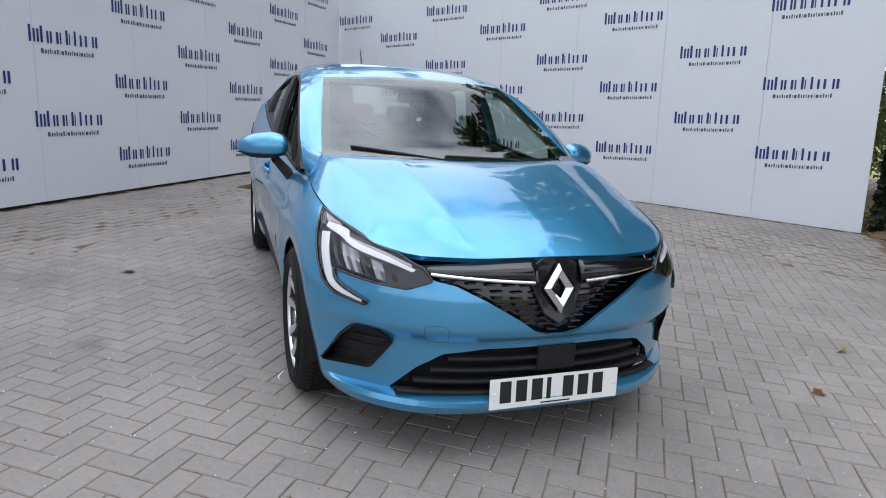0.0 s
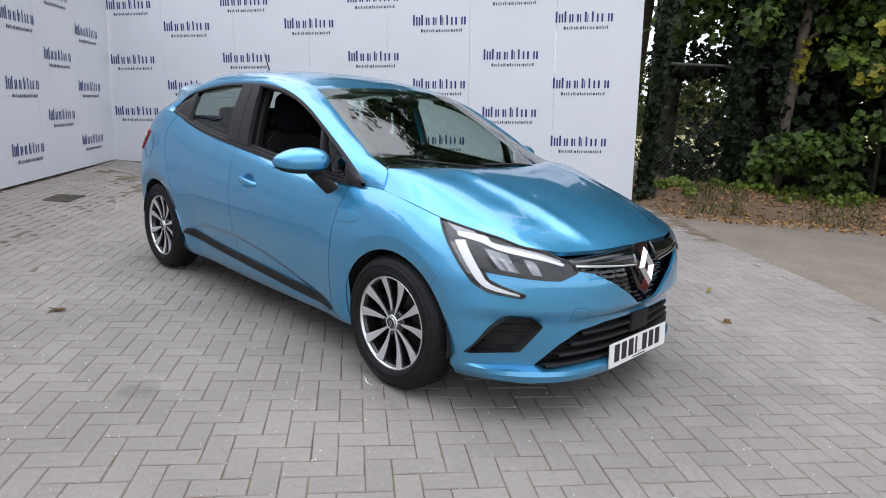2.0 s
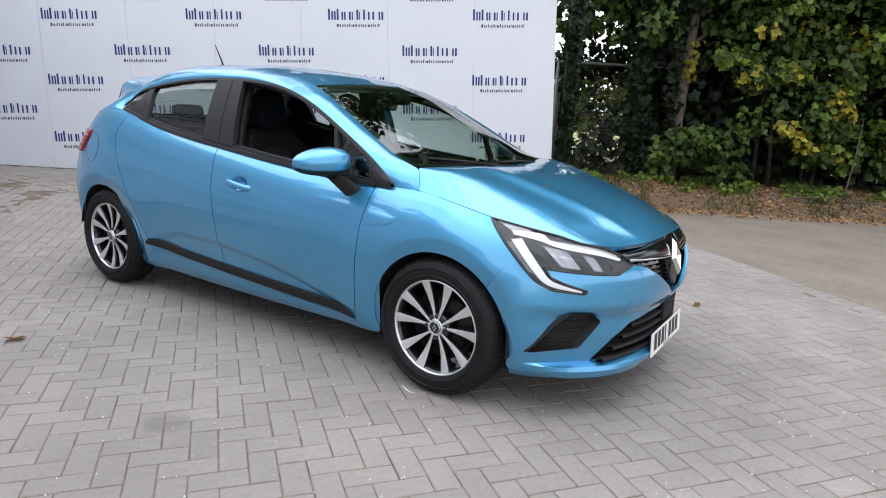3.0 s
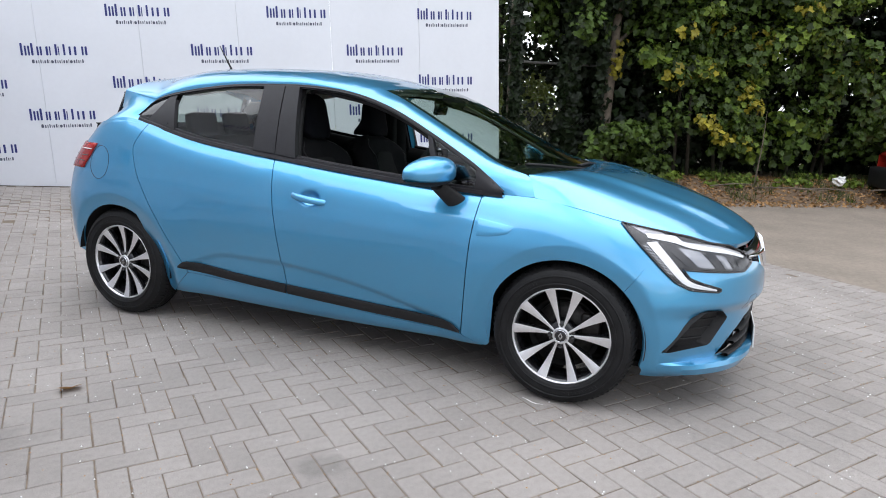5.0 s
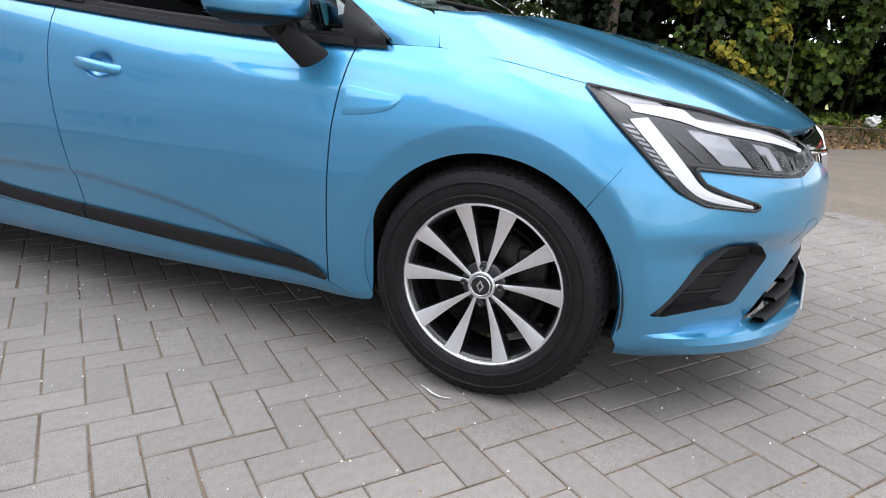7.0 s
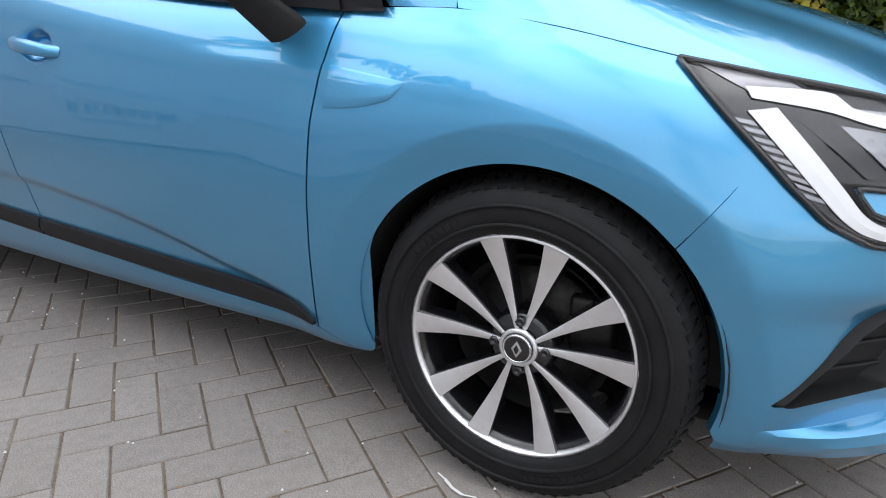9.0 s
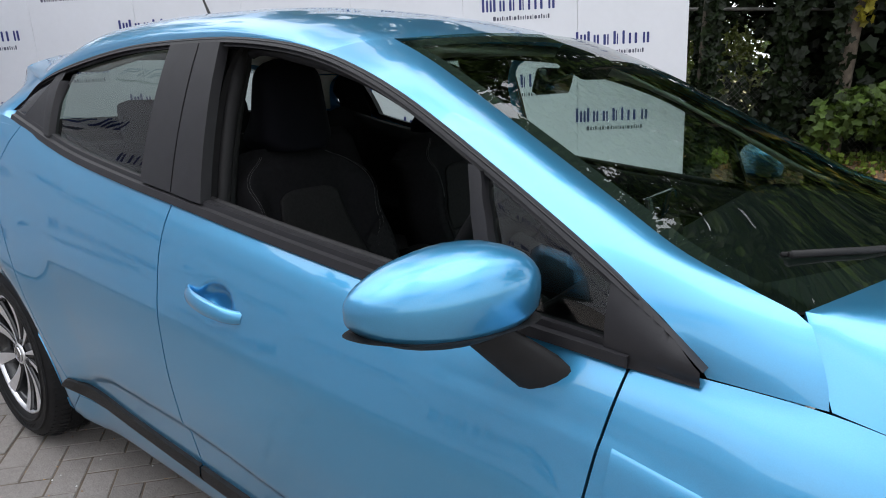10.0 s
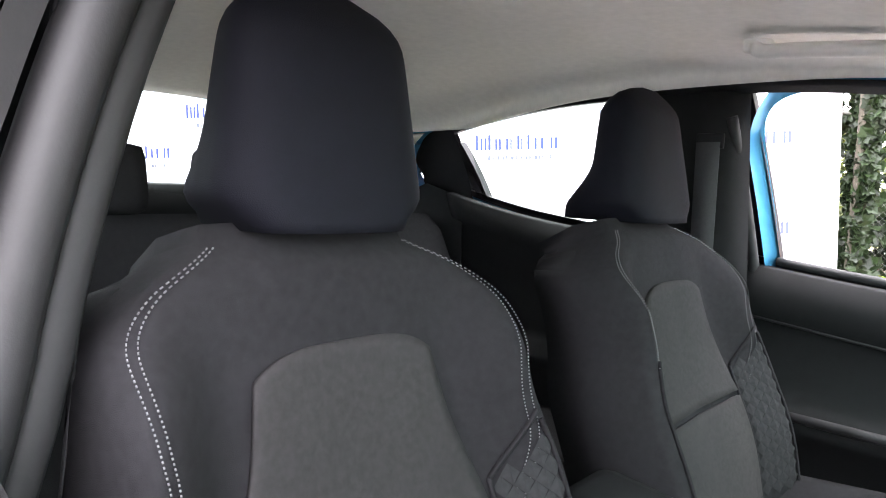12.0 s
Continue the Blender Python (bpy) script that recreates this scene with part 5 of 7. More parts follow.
# seals and the painted door aperture round the front windows
for s_ in (-1, 1):
    pts = [(-0.150, 1.315), (-0.10, 1.322), (0.05, 1.300), (0.22, 1.268), (0.40, 1.208), (0.55, 1.132), (0.66, 1.072)]
    path = [gpt(x, z, -0.072 if s_ < 0 else -0.030) for x, z in pts]
    if s_ > 0:
        path = path[2:]
    part("door_seal", tube([Vector((p.x, p.y * -s_, p.z)) for p in resample(path, 40)], 0.013, 8), SEAL, car, "black rubber door seal")
    corner = resample([(-0.118, 0, 0.93), (-0.140, 0, 1.10), (-0.156, 0, 1.235), (-0.146, 0, 1.292), (-0.105, 0, 1.322), (-0.02, 0, 1.330)], 34)
    rows = []
    for p in corner:
        y = glass_y(p.x, min(p.z, 1.30))
        top = smooth_step(1.22, 1.31, p.z)
        rows.append([Vector((p.x - back * (1 - top), s_ * (y - dy), p.z + back * top)) for back, dy in (((0.0, 0.012), (0.012, 0.024), (0.024, 0.044)) if s_ > 0 else ((0.004, 0.022), (0.008, 0.030), (0.014, 0.044)))])
    part("door_aperture", sheet(rows), PAINT if s_ > 0 else SEAL, car, "blue painted door aperture" if s_ > 0 else "black rubber aperture trim")
    rows = []
    for i in range(18):
        t = -0.7 + (1.85 if s_ < 0 else 1.62) * i / 17
        x = -0.152 - 0.045 * t
        z = 0.93 + 0.38 * t
        rows.append(Vector((x, s_ * (glass_y(x, min(z, 1.31)) - (0.062 if s_ < 0 else 0.046)), z)))
    part("aperture_seal", tube([p + Vector((-0.008, -s_ * 0.014, 0)) for p in rows], 0.022 if s_ < 0 else 0.011, 12), SEAL, car, "black rubber aperture seal")
    if s_ < 0:
        part("seal_lip", tube([p + Vector((-0.030, -s_ * 0.048, 0)) for p in rows], 0.018, 10), SEAL, car, "black rubber seal lip")


# ---- head lamps, grilles, badge and plate ----
def N(kind, value, z):
    """A place on the front skin, by x on the flank or by y on the nose."""
    q = q_of_x(value, z) if kind == "x" else q_of_y(value, z)
    return Vector((q, z, 0))


def skin(rows, out):
    return [[nose_point(p.x, p.y, out) for p in r] for r in rows]


def lamp_side(rows, s):
    return rows if s < 0 else flip(rows)


T0 = N("x", 1.49, 0.826)
top_edge = [T0, N("x", 1.62, 0.803), N("x", 1.76, 0.779), N("y", 0.60, 0.757), N("y", 0.535, 0.742), N("y", 0.462, 0.702)]
bot_edge = [N("x", 1.672, 0.655), N("x", 1.752, 0.655), N("x", 1.83, 0.648), N("y", 0.60, 0.640), N("y", 0.52, 0.636), N("y", 0.440, 0.668)]
rear_edge_l = [N("x", 1.672, 0.655), N("x", 1.575, 0.745), T0]
hook_o = [N("x", 1.672, 0.655), N("x", 1.728, 0.605), N("x", 1.79, 0.574), N("x", 1.90, 0.560)]
hook_i = [N("x", 1.752, 0.655), N("x", 1.778, 0.622), N("x", 1.83, 0.600), N("x", 1.908, 0.572)]
main_2d = coons(bot_edge, top_edge, rear_edge_l, [bot_edge[-1], N("y", 0.452, 0.69), top_edge[-1]], 34, 16)
hook_2d = [[a.lerp(b, t / 4) for a, b in zip(resample(hook_o, 20), resample(hook_i, 20))] for t in range(5)]
drl_o = [N("x", 1.598, 0.755), N("x", 1.70, 0.655), N("x", 1.752, 0.606), N("x", 1.80, 0.583), N("x", 1.888, 0.566)]
drl_i = [N("x", 1.635, 0.760), N("x", 1.738, 0.655), N("x", 1.772, 0.618), N("x", 1.81, 0.598), N("x", 1.888, 0.573)]


def strip2(a, b, n, out, edge=0.004):
    rows = []
    for p, q in zip(resample(a, n), resample(b, n)):
        rows.append([nose_point(p.x, p.y, out - edge), nose_point(p.x, p.y, out), nose_point((p.x + q.x) / 2, (p.y + q.y) / 2, out + 0.001), nose_point(q.x, q.y, out), nose_point(q.x, q.y, out - edge)])
    return rows


for s in (-1, 1):
    lamp = part("head_lamp", outward(sheet(lamp_side(skin(main_2d, 0.003), s))), LAMPDARK, car, "clear head lamp with a white C-shaped light guide", solid=0.012)
    part("lamp_hook", outward(sheet(lamp_side(skin(hook_2d, 0.003), s))), LAMPDARK, lamp, solid=0.012)
    part("light_guide", outward(sheet(lamp_side(strip2(drl_o, drl_i, 30, 0.0065), s))), LAMPWHITE, lamp, "white light guide", smooth=False)
    upper = strip2([N("x", 1.60, 0.772), N("x", 1.70, 0.756), N("y", 0.66, 0.735), N("y", 0.57, 0.712), N("y", 0.50, 0.690)],
                   [N("x", 1.588, 0.788), N("x", 1.70, 0.781), N("y", 0.66, 0.757), N("y", 0.57, 0.730), N("y", 0.49, 0.698)], 26, 0.0065)
    part("upper_light_bar", outward(sheet(lamp_side(upper, s))), LAMPWHITE, lamp, "frosted white upper bar", smooth=False)
    top_shelf = strip2([N("x", 1.605, 0.776), N("x", 1.70, 0.779), N("y", 0.68, 0.757), N("y", 0.58, 0.731), N("y", 0.50, 0.702)],
                       [N("x", 1.52, 0.817), N("x", 1.66, 0.792), N("y", 0.68, 0.767), N("y", 0.58, 0.742), N("y", 0.50, 0.712)], 26, 0.0045)
    part("lamp_shelf", outward(sheet(lamp_side(top_shelf, s))), LAMPSHELF, lamp, "silver-grey shelf of the lamp housing")
    # faceted reflector cells behind the cover
    for k in range(7):
        a0, a1 = k / 7 + 0.010, (k + 1) / 7 - 0.010
        lo = resample([N("x", 1.765, 0.668), N("x", 1.85, 0.660), N("y", 0.58, 0.652), N("y", 0.50, 0.655)], 41)
        hi = resample([N("x", 1.665, 0.745), N("x", 1.78, 0.728), N("y", 0.60, 0.706), N("y", 0.50, 0.682)], 41)
        i0, i1 = int(a0 * 40), int(a1 * 40)
        rows = []
        for i in range(i0, i1 + 1):
            rows.append([nose_point(lo[i].lerp(hi[i], v).x, lo[i].lerp(hi[i], v).y, 0.0035 + 0.006 * abs((i - i0) / max(i1 - i0, 1) - 0.5) * (1 if v < 0.6 else 0.2)) for v in (0.0, 0.3, 0.55, 0.62, 1.0)])
        part("reflector_cell", outward(sheet(lamp_side(rows, s))), LAMP if k in (1, 2, 4) else LAMPDARK, lamp, smooth=False)
    # cooling-fin ribs beside the light guide
    for k in range(9):
        t0 = 0.08 + k * 0.095
        ra, rb = resample([N("x", 1.572, 0.756), N("x", 1.672, 0.664), N("x", 1.71, 0.625)], 101), resample([N("x", 1.597, 0.752), N("x", 1.698, 0.656), N("x", 1.735, 0.619)], 101)
        i0, i1 = int(t0 * 100), int((t0 + 0.05) * 100)
        rows = [[nose_point(p.x, p.y, 0.0045) for p in (ra[i], rb[i])] for i in (i0, i1)]
        part("rib", outward(sheet(lamp_side(rows, s))), LAMP, lamp, smooth=False, solid=0.002)
    part("lamp_cover", outward(sheet(lamp_side(skin(main_2d, 0.010), s))), LENS, lamp, "clear lens cover")
    part("hook_cover", outward(sheet(lamp_side(skin(hook_2d, 0.010), s))), LENS, lamp, "clear lens cover")
    # dark seal round the lens
    ring = rear_edge_l[::-1] + hook_o[1:] + hook_i[::-1][0:4] + bot_edge[2:] + top_edge[::-1]
    pts = [nose_point(p.x, p.y, 0.006) for p in resample(ring, 120, False)]
    part("lens_seal", tube([Vector((p.x, p.y * -s, p.z)) for p in pts], 0.0045, 6), GLOSS, lamp, "gloss black lens seal")

# upper grille: recessed panel with rows of small bars, a gloss bar above and thin chrome strips
grille = part("front_grille", sheet([[Vector((nose(z) - 0.045 - 0.30 * (y / 0.5) ** 2 * 0.6, y, z)) for y in [-0.48 + 0.96 * i / 40 for i in range(41)]] for z in (0.46, 0.5, 0.55, 0.6, 0.65, 0.7, 0.745)]), GLOSS, car, "black upper grille with a bright lozenge badge")
for j in range(8):
    z = 0.495 + 0.022 * j
    wv = 0.08 + 0.30 * (z - 0.49) / 0.16
    n = int(wv * 2 / 0.062)
    for i in range(n + 1):
        y = -wv + 2 * wv * i / max(n, 1) + (0.015 if j % 2 else -0.015)
        if abs(y) < wv:
            x = nose(z) - 0.030 - 0.18 * (y / 0.5) ** 2
            part("grille_bar", box(0.018, 0.042, 0.006, pose(x - 0.006, y, z, 0, 0, -math.degrees(math.atan(0.72 * y))), bevel=0.002), GLOSS, grille, smooth=False)
for s in (-1, 1):
    rows = []
    for i in range(20):
        t = i / 19
        y = 0.085 + 0.38 * t
        z = 0.668 + 0.012 * t
        zt = 0.742 - 0.03 * t ** 1.5
        k = [nose_point(q_of_y(y, z), z, -0.012), nose_point(q_of_y(y, z), z, -0.002), nose_point(q_of_y(y, (z + zt) / 2), (z + zt) / 2, 0.0), nose_point(q_of_y(y, zt), zt, -0.004)]
        rows.append([Vector((p.x, p.y * -s, p.z)) for p in k])
    part("grille_top_bar", outward(sheet(rows)), GLOSS, grille, "gloss black bar", solid=0.006)
    rows = []
    for i in range(20):
        t = i / 19
        y = 0.10 + 0.345 * t
        z = 0.668 + 0.020 * t
        k = [nose_point(q_of_y(y, z + d), z + d, o) for d, o in ((-0.005, 0.0), (-0.004, 0.005), (0.004, 0.005), (0.005, 0.0))]
        rows.append([Vector((p.x, p.y * -s, p.z)) for p in k])
    part("chrome_strip", outward(sheet(rows)), CHROME, grille, "thin chrome strip")


def outline_plate(pts, x, thick, curve_back=0.0):
    bm = bmesh.new()
    f = [bm.verts.new((x - curve_back * p[0] ** 2, p[0], p[1])) for p in pts]
    b = [bm.verts.new((x - thick - curve_back * p[0] ** 2, p[0], p[1])) for p in pts]
    bm.faces.new(f)
    bm.faces.new(b[::-1])
    for i in range(len(pts)):
        k = (i + 1) % len(pts)
        bm.faces.new((f[i], b[i], b[k], f[k]))
    bmesh.ops.recalc_face_normals(bm, faces=bm.faces)
    return bm


shield = outline_plate([(-0.045, 0.762), (0.045, 0.762), (0.088, 0.735), (0.10, 0.66), (0.06, 0.56), (0.0, 0.52), (-0.06, 0.56), (-0.10, 0.66), (-0.088, 0.735)], 2.072, 0.06)
shield.transform(Matrix.Translation((2.1, 0, 0.64)) @ Matrix.Rotation(radians(-16), 4, "Y") @ Matrix.Translation((-2.1, 0, -0.64)))
badge_back = part("badge_shield", shield, GLOSS, grille, "gloss black shield behind the badge", smooth=False, bevel=0.006)
lz = bmesh.new()
HW = 0.062
for sx in (-1, 1):
    for sz in (-1, 1):
        a, b = Vector((0, 0, sz * 0.088)), Vector((0, sx * HW, 0))
        ai, bi = Vector((0, 0, sz * 0.036)), Vector((0, sx * 0.0225, 0))
        am, bm_ = Vector((0.016, 0, sz * 0.064)), Vector((0.016, sx * 0.044, 0))
        for quad in ((a, b, bm_, am), (am, bm_, bi, ai)):
            lz.faces.new([lz.verts.new(v) for v in quad])
bmesh.ops.recalc_face_normals(lz, faces=lz.faces)
lz.transform(Matrix.Translation((2.088, 0, 0.645)) @ Matrix.Rotation(radians(-16), 4, "Y"))
part("lozenge_badge", lz, CHROME, badge_back, "bright chrome lozenge", smooth=False)

# lower grille: dark duct with four curved bars and a sensor panel
duct = part("lower_grille", sheet([[Vector((2.015 - 0.62 * abs(y) ** 2.2, y, z)) for y in [-0.56 + 1.12 * i / 24 for i in range(25)]] for z in (0.21, 0.28, 0.36, 0.44)]), VOID, car, "black lower grille with curved bars")
for j in range(4):
    z = 0.262 + 0.042 * j
    w = 0.54 - 0.045 * j * 1.2
    pts = [Vector((2.072 - 0.42 * abs(y) ** 2.3, y, z)) for y in [-w + 2 * w * i / 24 for i in range(25)]]
    rows = [[p + Vector((-0.03, 0, 0.006)), p + Vector((0, 0, 0.007)), p + Vector((0.006, 0, 0)), p + Vector((0, 0, -0.007)), p + Vector((-0.03, 0, -0.006))] for p in pts]
    part("grille_slat", sheet(rows), BLACK, duct)
part("sensor_panel", box(0.02, 0.15, 0.09, pose(2.074, 0.02, 0.385), bevel=0.006), VOID, duct)
for s in (-1, 1):
    rows = [[nose_point(q_of_y(y, z), z, -0.036 * smooth_step(0.50, 0.42, z) - 0.010) for y in (0.52, 0.58, 0.64, 0.70, 0.75, 0.785)] for z in (0.275, 0.33, 0.38, 0.43, 0.50)]
    vent = part("corner_vent", outward(sheet(lamp_side(rows, s))), BLACK, car, "black corner vent with ribs")
    wall = []
    for y, z in loop2(VENT, 0.025) + loop2(VENT, 0.025)[:1]:
        y, z = -0.655 + (y + 0.655) * 0.975, 0.39 + (z - 0.39) * 0.975
        p = bumper_shape(q_of_y(y, z), z)
        p = Vector((p.x + 0.004, y, z))
        wall.append([p, p - Vector((0.08, 0, 0))])
    part("vent_frame", sheet(lamp_side(wall, s)), BLACK, vent, "black vent surround")
    for z, y0, y1 in ((0.345, 0.61, 0.735), (0.39, 0.585, 0.715), (0.425, 0.57, 0.69)):
        pts = [nose_point(q_of_y(y0 + (y1 - y0) * i / 8, z), z, -0.036 * smooth_step(0.50, 0.42, z) - 0.008) for i in range(9)]
        part("vent_rib", tube([Vector((p.x, p.y * -s, p.z)) for p in pts], 0.0045, 6), BLACK, vent)

# tow-eye cover, drawn by its thin joint
ring = [(-0.43 + 0.038 * math.copysign(abs(math.cos(a)) ** 0.5, math.cos(a)), 0.485 + 0.034 * math.copysign(abs(math.sin(a)) ** 0.5, math.sin(a))) for a in [2 * math.pi * k / 40 for k in range(41)]]
part("tow_eye_cover", tube([bumper_shape(q_of_y(-y, z), z) + Vector((-0.0004, 0, 0)) for y, z in ring], 0.0011, 5), INK, bumper)

# number plate with plain bars for its characters
plate = part("number_plate", box(0.006, 0.52, 0.111, None, bevel=0.002), PLATE, car, "white number plate with seven black bars", smooth=False)
at = -0.225
for k in range(7):
    if k == 4:
        at += 0.032
    w = 0.05 if k != 3 else 0.02
    part("plate_bar", box(0.001, w * 0.86, 0.079, Matrix.Translation((0.0036, at + w / 2, 0.006))), INK, plate, smooth=False)
    at += w + 0.012
part("plate_line", box(0.001, 0.12, 0.005, Matrix.Translation((0.0036, 0.0, -0.046))), INK, plate, smooth=False)
for y in (-0.243, 0.243):
    part("plate_screw", lathe([(0.0, 0.005), (0.006, 0.0045), (0.007, 0.003)], 12, "x"), PLATE, plate).location = (0, y, 0.0)
plate.matrix_world = pose(2.091, 0.022, 0.268, 0, -4, 0)
plate.parent = car

# wipers on the scuttle
for s, pts in ((-1, [(1.215, -0.10, 0.985), (1.10, -0.38, 1.012), (1.02, -0.52, 1.022)]), (1, [(1.215, 0.40, 0.975), (1.20, 0.15, 1.0), (1.19, -0.12, 1.004)])):
    w = part("wiper", tube(pts, 0.006, 6), BLACK, car, "black windscreen wiper")
    part("wiper_blade", tube([(p[0] - 0.012, p[1], p[2] - 0.002) for p in resample(pts, 8)], 0.004, 6), RUBBER, w)

# the plastic blade set into each wing, behind the arch
for s in (-1, 1):
    rows = []
    for i in range(16):
        t = i / 15
        x = 0.885 + 0.165 * t
        z0, z1 = 0.715 + 0.03 * t ** 2, 0.792 - 0.022 * t
        if t > 0.85:
            z0 += (t - 0.85) * 0.12
        rows.append([side_point(x, z0 + (z1 - z0) * v, 0.0008 + 0.0022 * (1 if 0.05 < v < 0.95 else 0) * (1 - 0.8 * v) * smooth_step(0, 0.2, 1 - t)) for v in (0, 0.06, 0.3, 0.6, 0.94, 1)])
    rows = [[Vector((p.x, p.y * -s, p.z)) for p in r] for r in rows]
    part("wing_blade", outward(sheet(rows)), PAINT, car)
# fuel flap joint
ringf = [(-1.395 + 0.075 * math.cos(a), 0.885 + 0.092 * math.sin(a)) for a in [2 * math.pi * k / 48 for k in range(49)]]
part("fuel_flap_joint", tube([side_point(x, z, 0.0004) for x, z in ringf], 0.0014, 5), INK, car)


# ---- the cabin ----
liner_rows = []
for i in range(30):
    s = i / 29
    xm = 0.30 - 1.68 * s
    zc = roof_mid(xm) - 0.035 - 0.035 * smooth_step(0.55, 1.0, s)
    d = near_dlo(max(-1.0, min(0.18, xm - 0.12)))
    row = []
    for j in range(13):
        a = j / 12 * math.pi / 2
        row.append(Vector((xm, (d.y + 0.045) * math.cos(a) ** 0.8, d.z - 0.012 + (zc - d.z + 0.012) * math.sin(a) ** (0.62 + 0.75 * smooth_step(0.5, 1.0, s)))))
    liner_rows.append(row + [Vector((p.x, -p.y, p.z)) for p in row[-2::-1]])
part("headliner", sheet(liner_rows), GREY, car, "pale grey fabric headliner", solid=0.01)
for s in (-1, 1):
    rows = []
    for i in range(34):
        d = near_dlo(0.17 - 0.62 * i / 33)
        rows.append([Vector((d.x, s * (abs(d.y) - dy), d.z - dz)) for dy, dz in ((0.056, 0.006), (0.048, 0.016), (0.030, 0.020), (0.022, 0.026), (0.010, 0.024))])
    part("roof_edge_seal", sheet(rows), CABIN, car, "black rubber seal along the roof edge")
# inner linings of the windscreen and rear pillars: grey, the driver's windscreen one black
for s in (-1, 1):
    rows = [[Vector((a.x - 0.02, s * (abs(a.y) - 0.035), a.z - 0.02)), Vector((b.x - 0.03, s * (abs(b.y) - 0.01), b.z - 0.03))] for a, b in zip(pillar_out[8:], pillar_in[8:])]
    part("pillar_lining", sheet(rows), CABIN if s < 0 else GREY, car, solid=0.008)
    rows = coons([Vector((-1.02, s * 0.655, 1.11)), Vector((-1.35, s * 0.62, 1.10)), Vector((-1.68, s * 0.56, 1.04))], [Vector((-1.06, s * 0.565, 1.27)), Vector((-1.25, s * 0.56, 1.265)), Vector((-1.42, s * 0.53, 1.25))],
                 [Vector((-1.20, s * 0.645, 1.115)), Vector((-1.15, s * 0.60, 1.22)), Vector((-1.06, s * 0.565, 1.27))], [Vector((-1.68, s * 0.56, 1.04)), Vector((-1.55, s * 0.545, 1.15)), Vector((-1.42, s * 0.53, 1.25))], 10, 8)
    part("rear_pillar_lining", sheet(rows), GREY, car, "pale grey rear pillar lining", solid=0.008)
    # grab handle over the rear door
    gx = 0.0
    bar = [(gx - 0.112, s * 0.425, 1.382), (gx - 0.100, s * 0.405, 1.364), (gx - 0.05, s * 0.398, 1.359), (gx + 0.05, s * 0.398, 1.350), (gx + 0.100, s * 0.405, 1.346), (gx + 0.112, s * 0.425, 1.360)]
    grab = part("grab_handle", tube(resample(bar, 24), 0.0125, 10), GREY, car, "pale grey roof grab handle")
    for e in (-1, 1):
        part("handle_mount", box(0.045, 0.032, 0.034, pose(gx + e * 0.110, s * 0.424, 1.370 - e * 0.012), bevel=0.009), GREY, grab)
    # door linings
    for name, x0, x1 in (("front_door_lining", -0.20, 0.80), ("rear_door_lining", -1.02, -0.30)):
        rows = []
        for i in range(24):
            x = x0 + (x1 - x0) * i / 23
            zt = belt(x) + 0.012
            prof_l = ((zt, 0.700 - 0.05 * smooth_step(-0.4, -1.1, x)), (zt - 0.004, 0.672 - 0.05 * smooth_step(-0.4, -1.1, x)), (zt - 0.08, 0.655), (zt - 0.10, 0.670), (0.74, 0.675), (0.72, 0.655), (0.70, 0.615), (0.665, 0.612), (0.64, 0.66), (0.45, 0.68), (0.28, 0.70))
            rows.append([Vector((x, s * y, z)) for z, y in prof_l])
        dl = part(name, sheet(rows), CABIN, car, "black plastic door lining", solid=0.006)
        if x1 > 0:
            part("lining_seam", tube([(x, s * 0.664, belt(x) - 0.095) for x in [-0.18 + 0.09 * k for k in range(11)]], 0.003, 6), INK, dl)
            part("arm_rest_edge", tube([(x, s * 0.612, 0.698) for x in (-0.17, 0.1, 0.3, 0.5)], 0.010, 8), SEAL, dl)
            part("door_pull", box(0.11, 0.02, 0.03, pose(0.42, s * 0.625, 0.80), bevel=0.008), SATIN, dl)
    # inner faces of the middle posts, with belts
    rows = [[Vector((-0.275 + dx + 0.03 * (1 - t), s * (0.70 - 0.10 * t - i), 0.30 + 1.03 * t)) for dx, i in ((-0.10, 0.0), (-0.09, 0.03), (0.06, 0.03), (0.075 if s < 0 else 0.10, 0.0))] for t in [k / 10 for k in range(11)]]
    part("middle_post_lining", sheet(rows), CABIN, car, "black middle post lining", solid=0.005)
    rows = [[Vector((-0.24 + dx - 0.02 * (1 - t), s * (0.655 - 0.085 * t), 0.40 + 0.83 * t)) for dx in (-0.024, 0.024)] for t in [k / 10 for k in range(11)]]
    belt_ob = part("seat_belt", sheet(rows), BELT, car, "black seat belt webbing", solid=0.0015)
    part("belt_tongue", box(0.028, 0.008, 0.034, pose(-0.235, s * 0.612, 0.86), bevel=0.003), CHROME, belt_ob)
    part("belt_guide", box(0.056, 0.010, 0.032, pose(-0.238, s * 0.575, 1.232), bevel=0.004), CABIN, belt_ob)

part("cabin_floor", box(2.5, 1.36, 0.03, pose(-0.45, 0, 0.26)), CABIN, car)
# dashboard
rows = []
for i in range(25):
    y = -0.68 + 1.36 * i / 24
    rows.append([Vector((x, y * (1 - 0.22 * smooth_step(0.86, 1.2, x)), z - 0.02 * smooth_step(0.95, 1.2, x) + 0.012 * math.exp(-((y + 0.36) / 0.18) ** 2) * (1 if x < 0.9 else 0))) for x, z in ((1.20, 0.955), (1.05, 0.962), (0.86, 0.955), (0.74, 0.94), (0.69, 0.905), (0.70, 0.85), (0.76, 0.80), (0.72, 0.72), (0.78, 0.60), (0.95, 0.45))])
dash = part("dashboard", sheet(rows), CABIN, car, "black soft-touch dashboard", solid=0.01)
part("instrument_hood", box(0.12, 0.30, 0.06, pose(0.72, -0.36, 0.955), bevel=0.02), CABIN, dash)
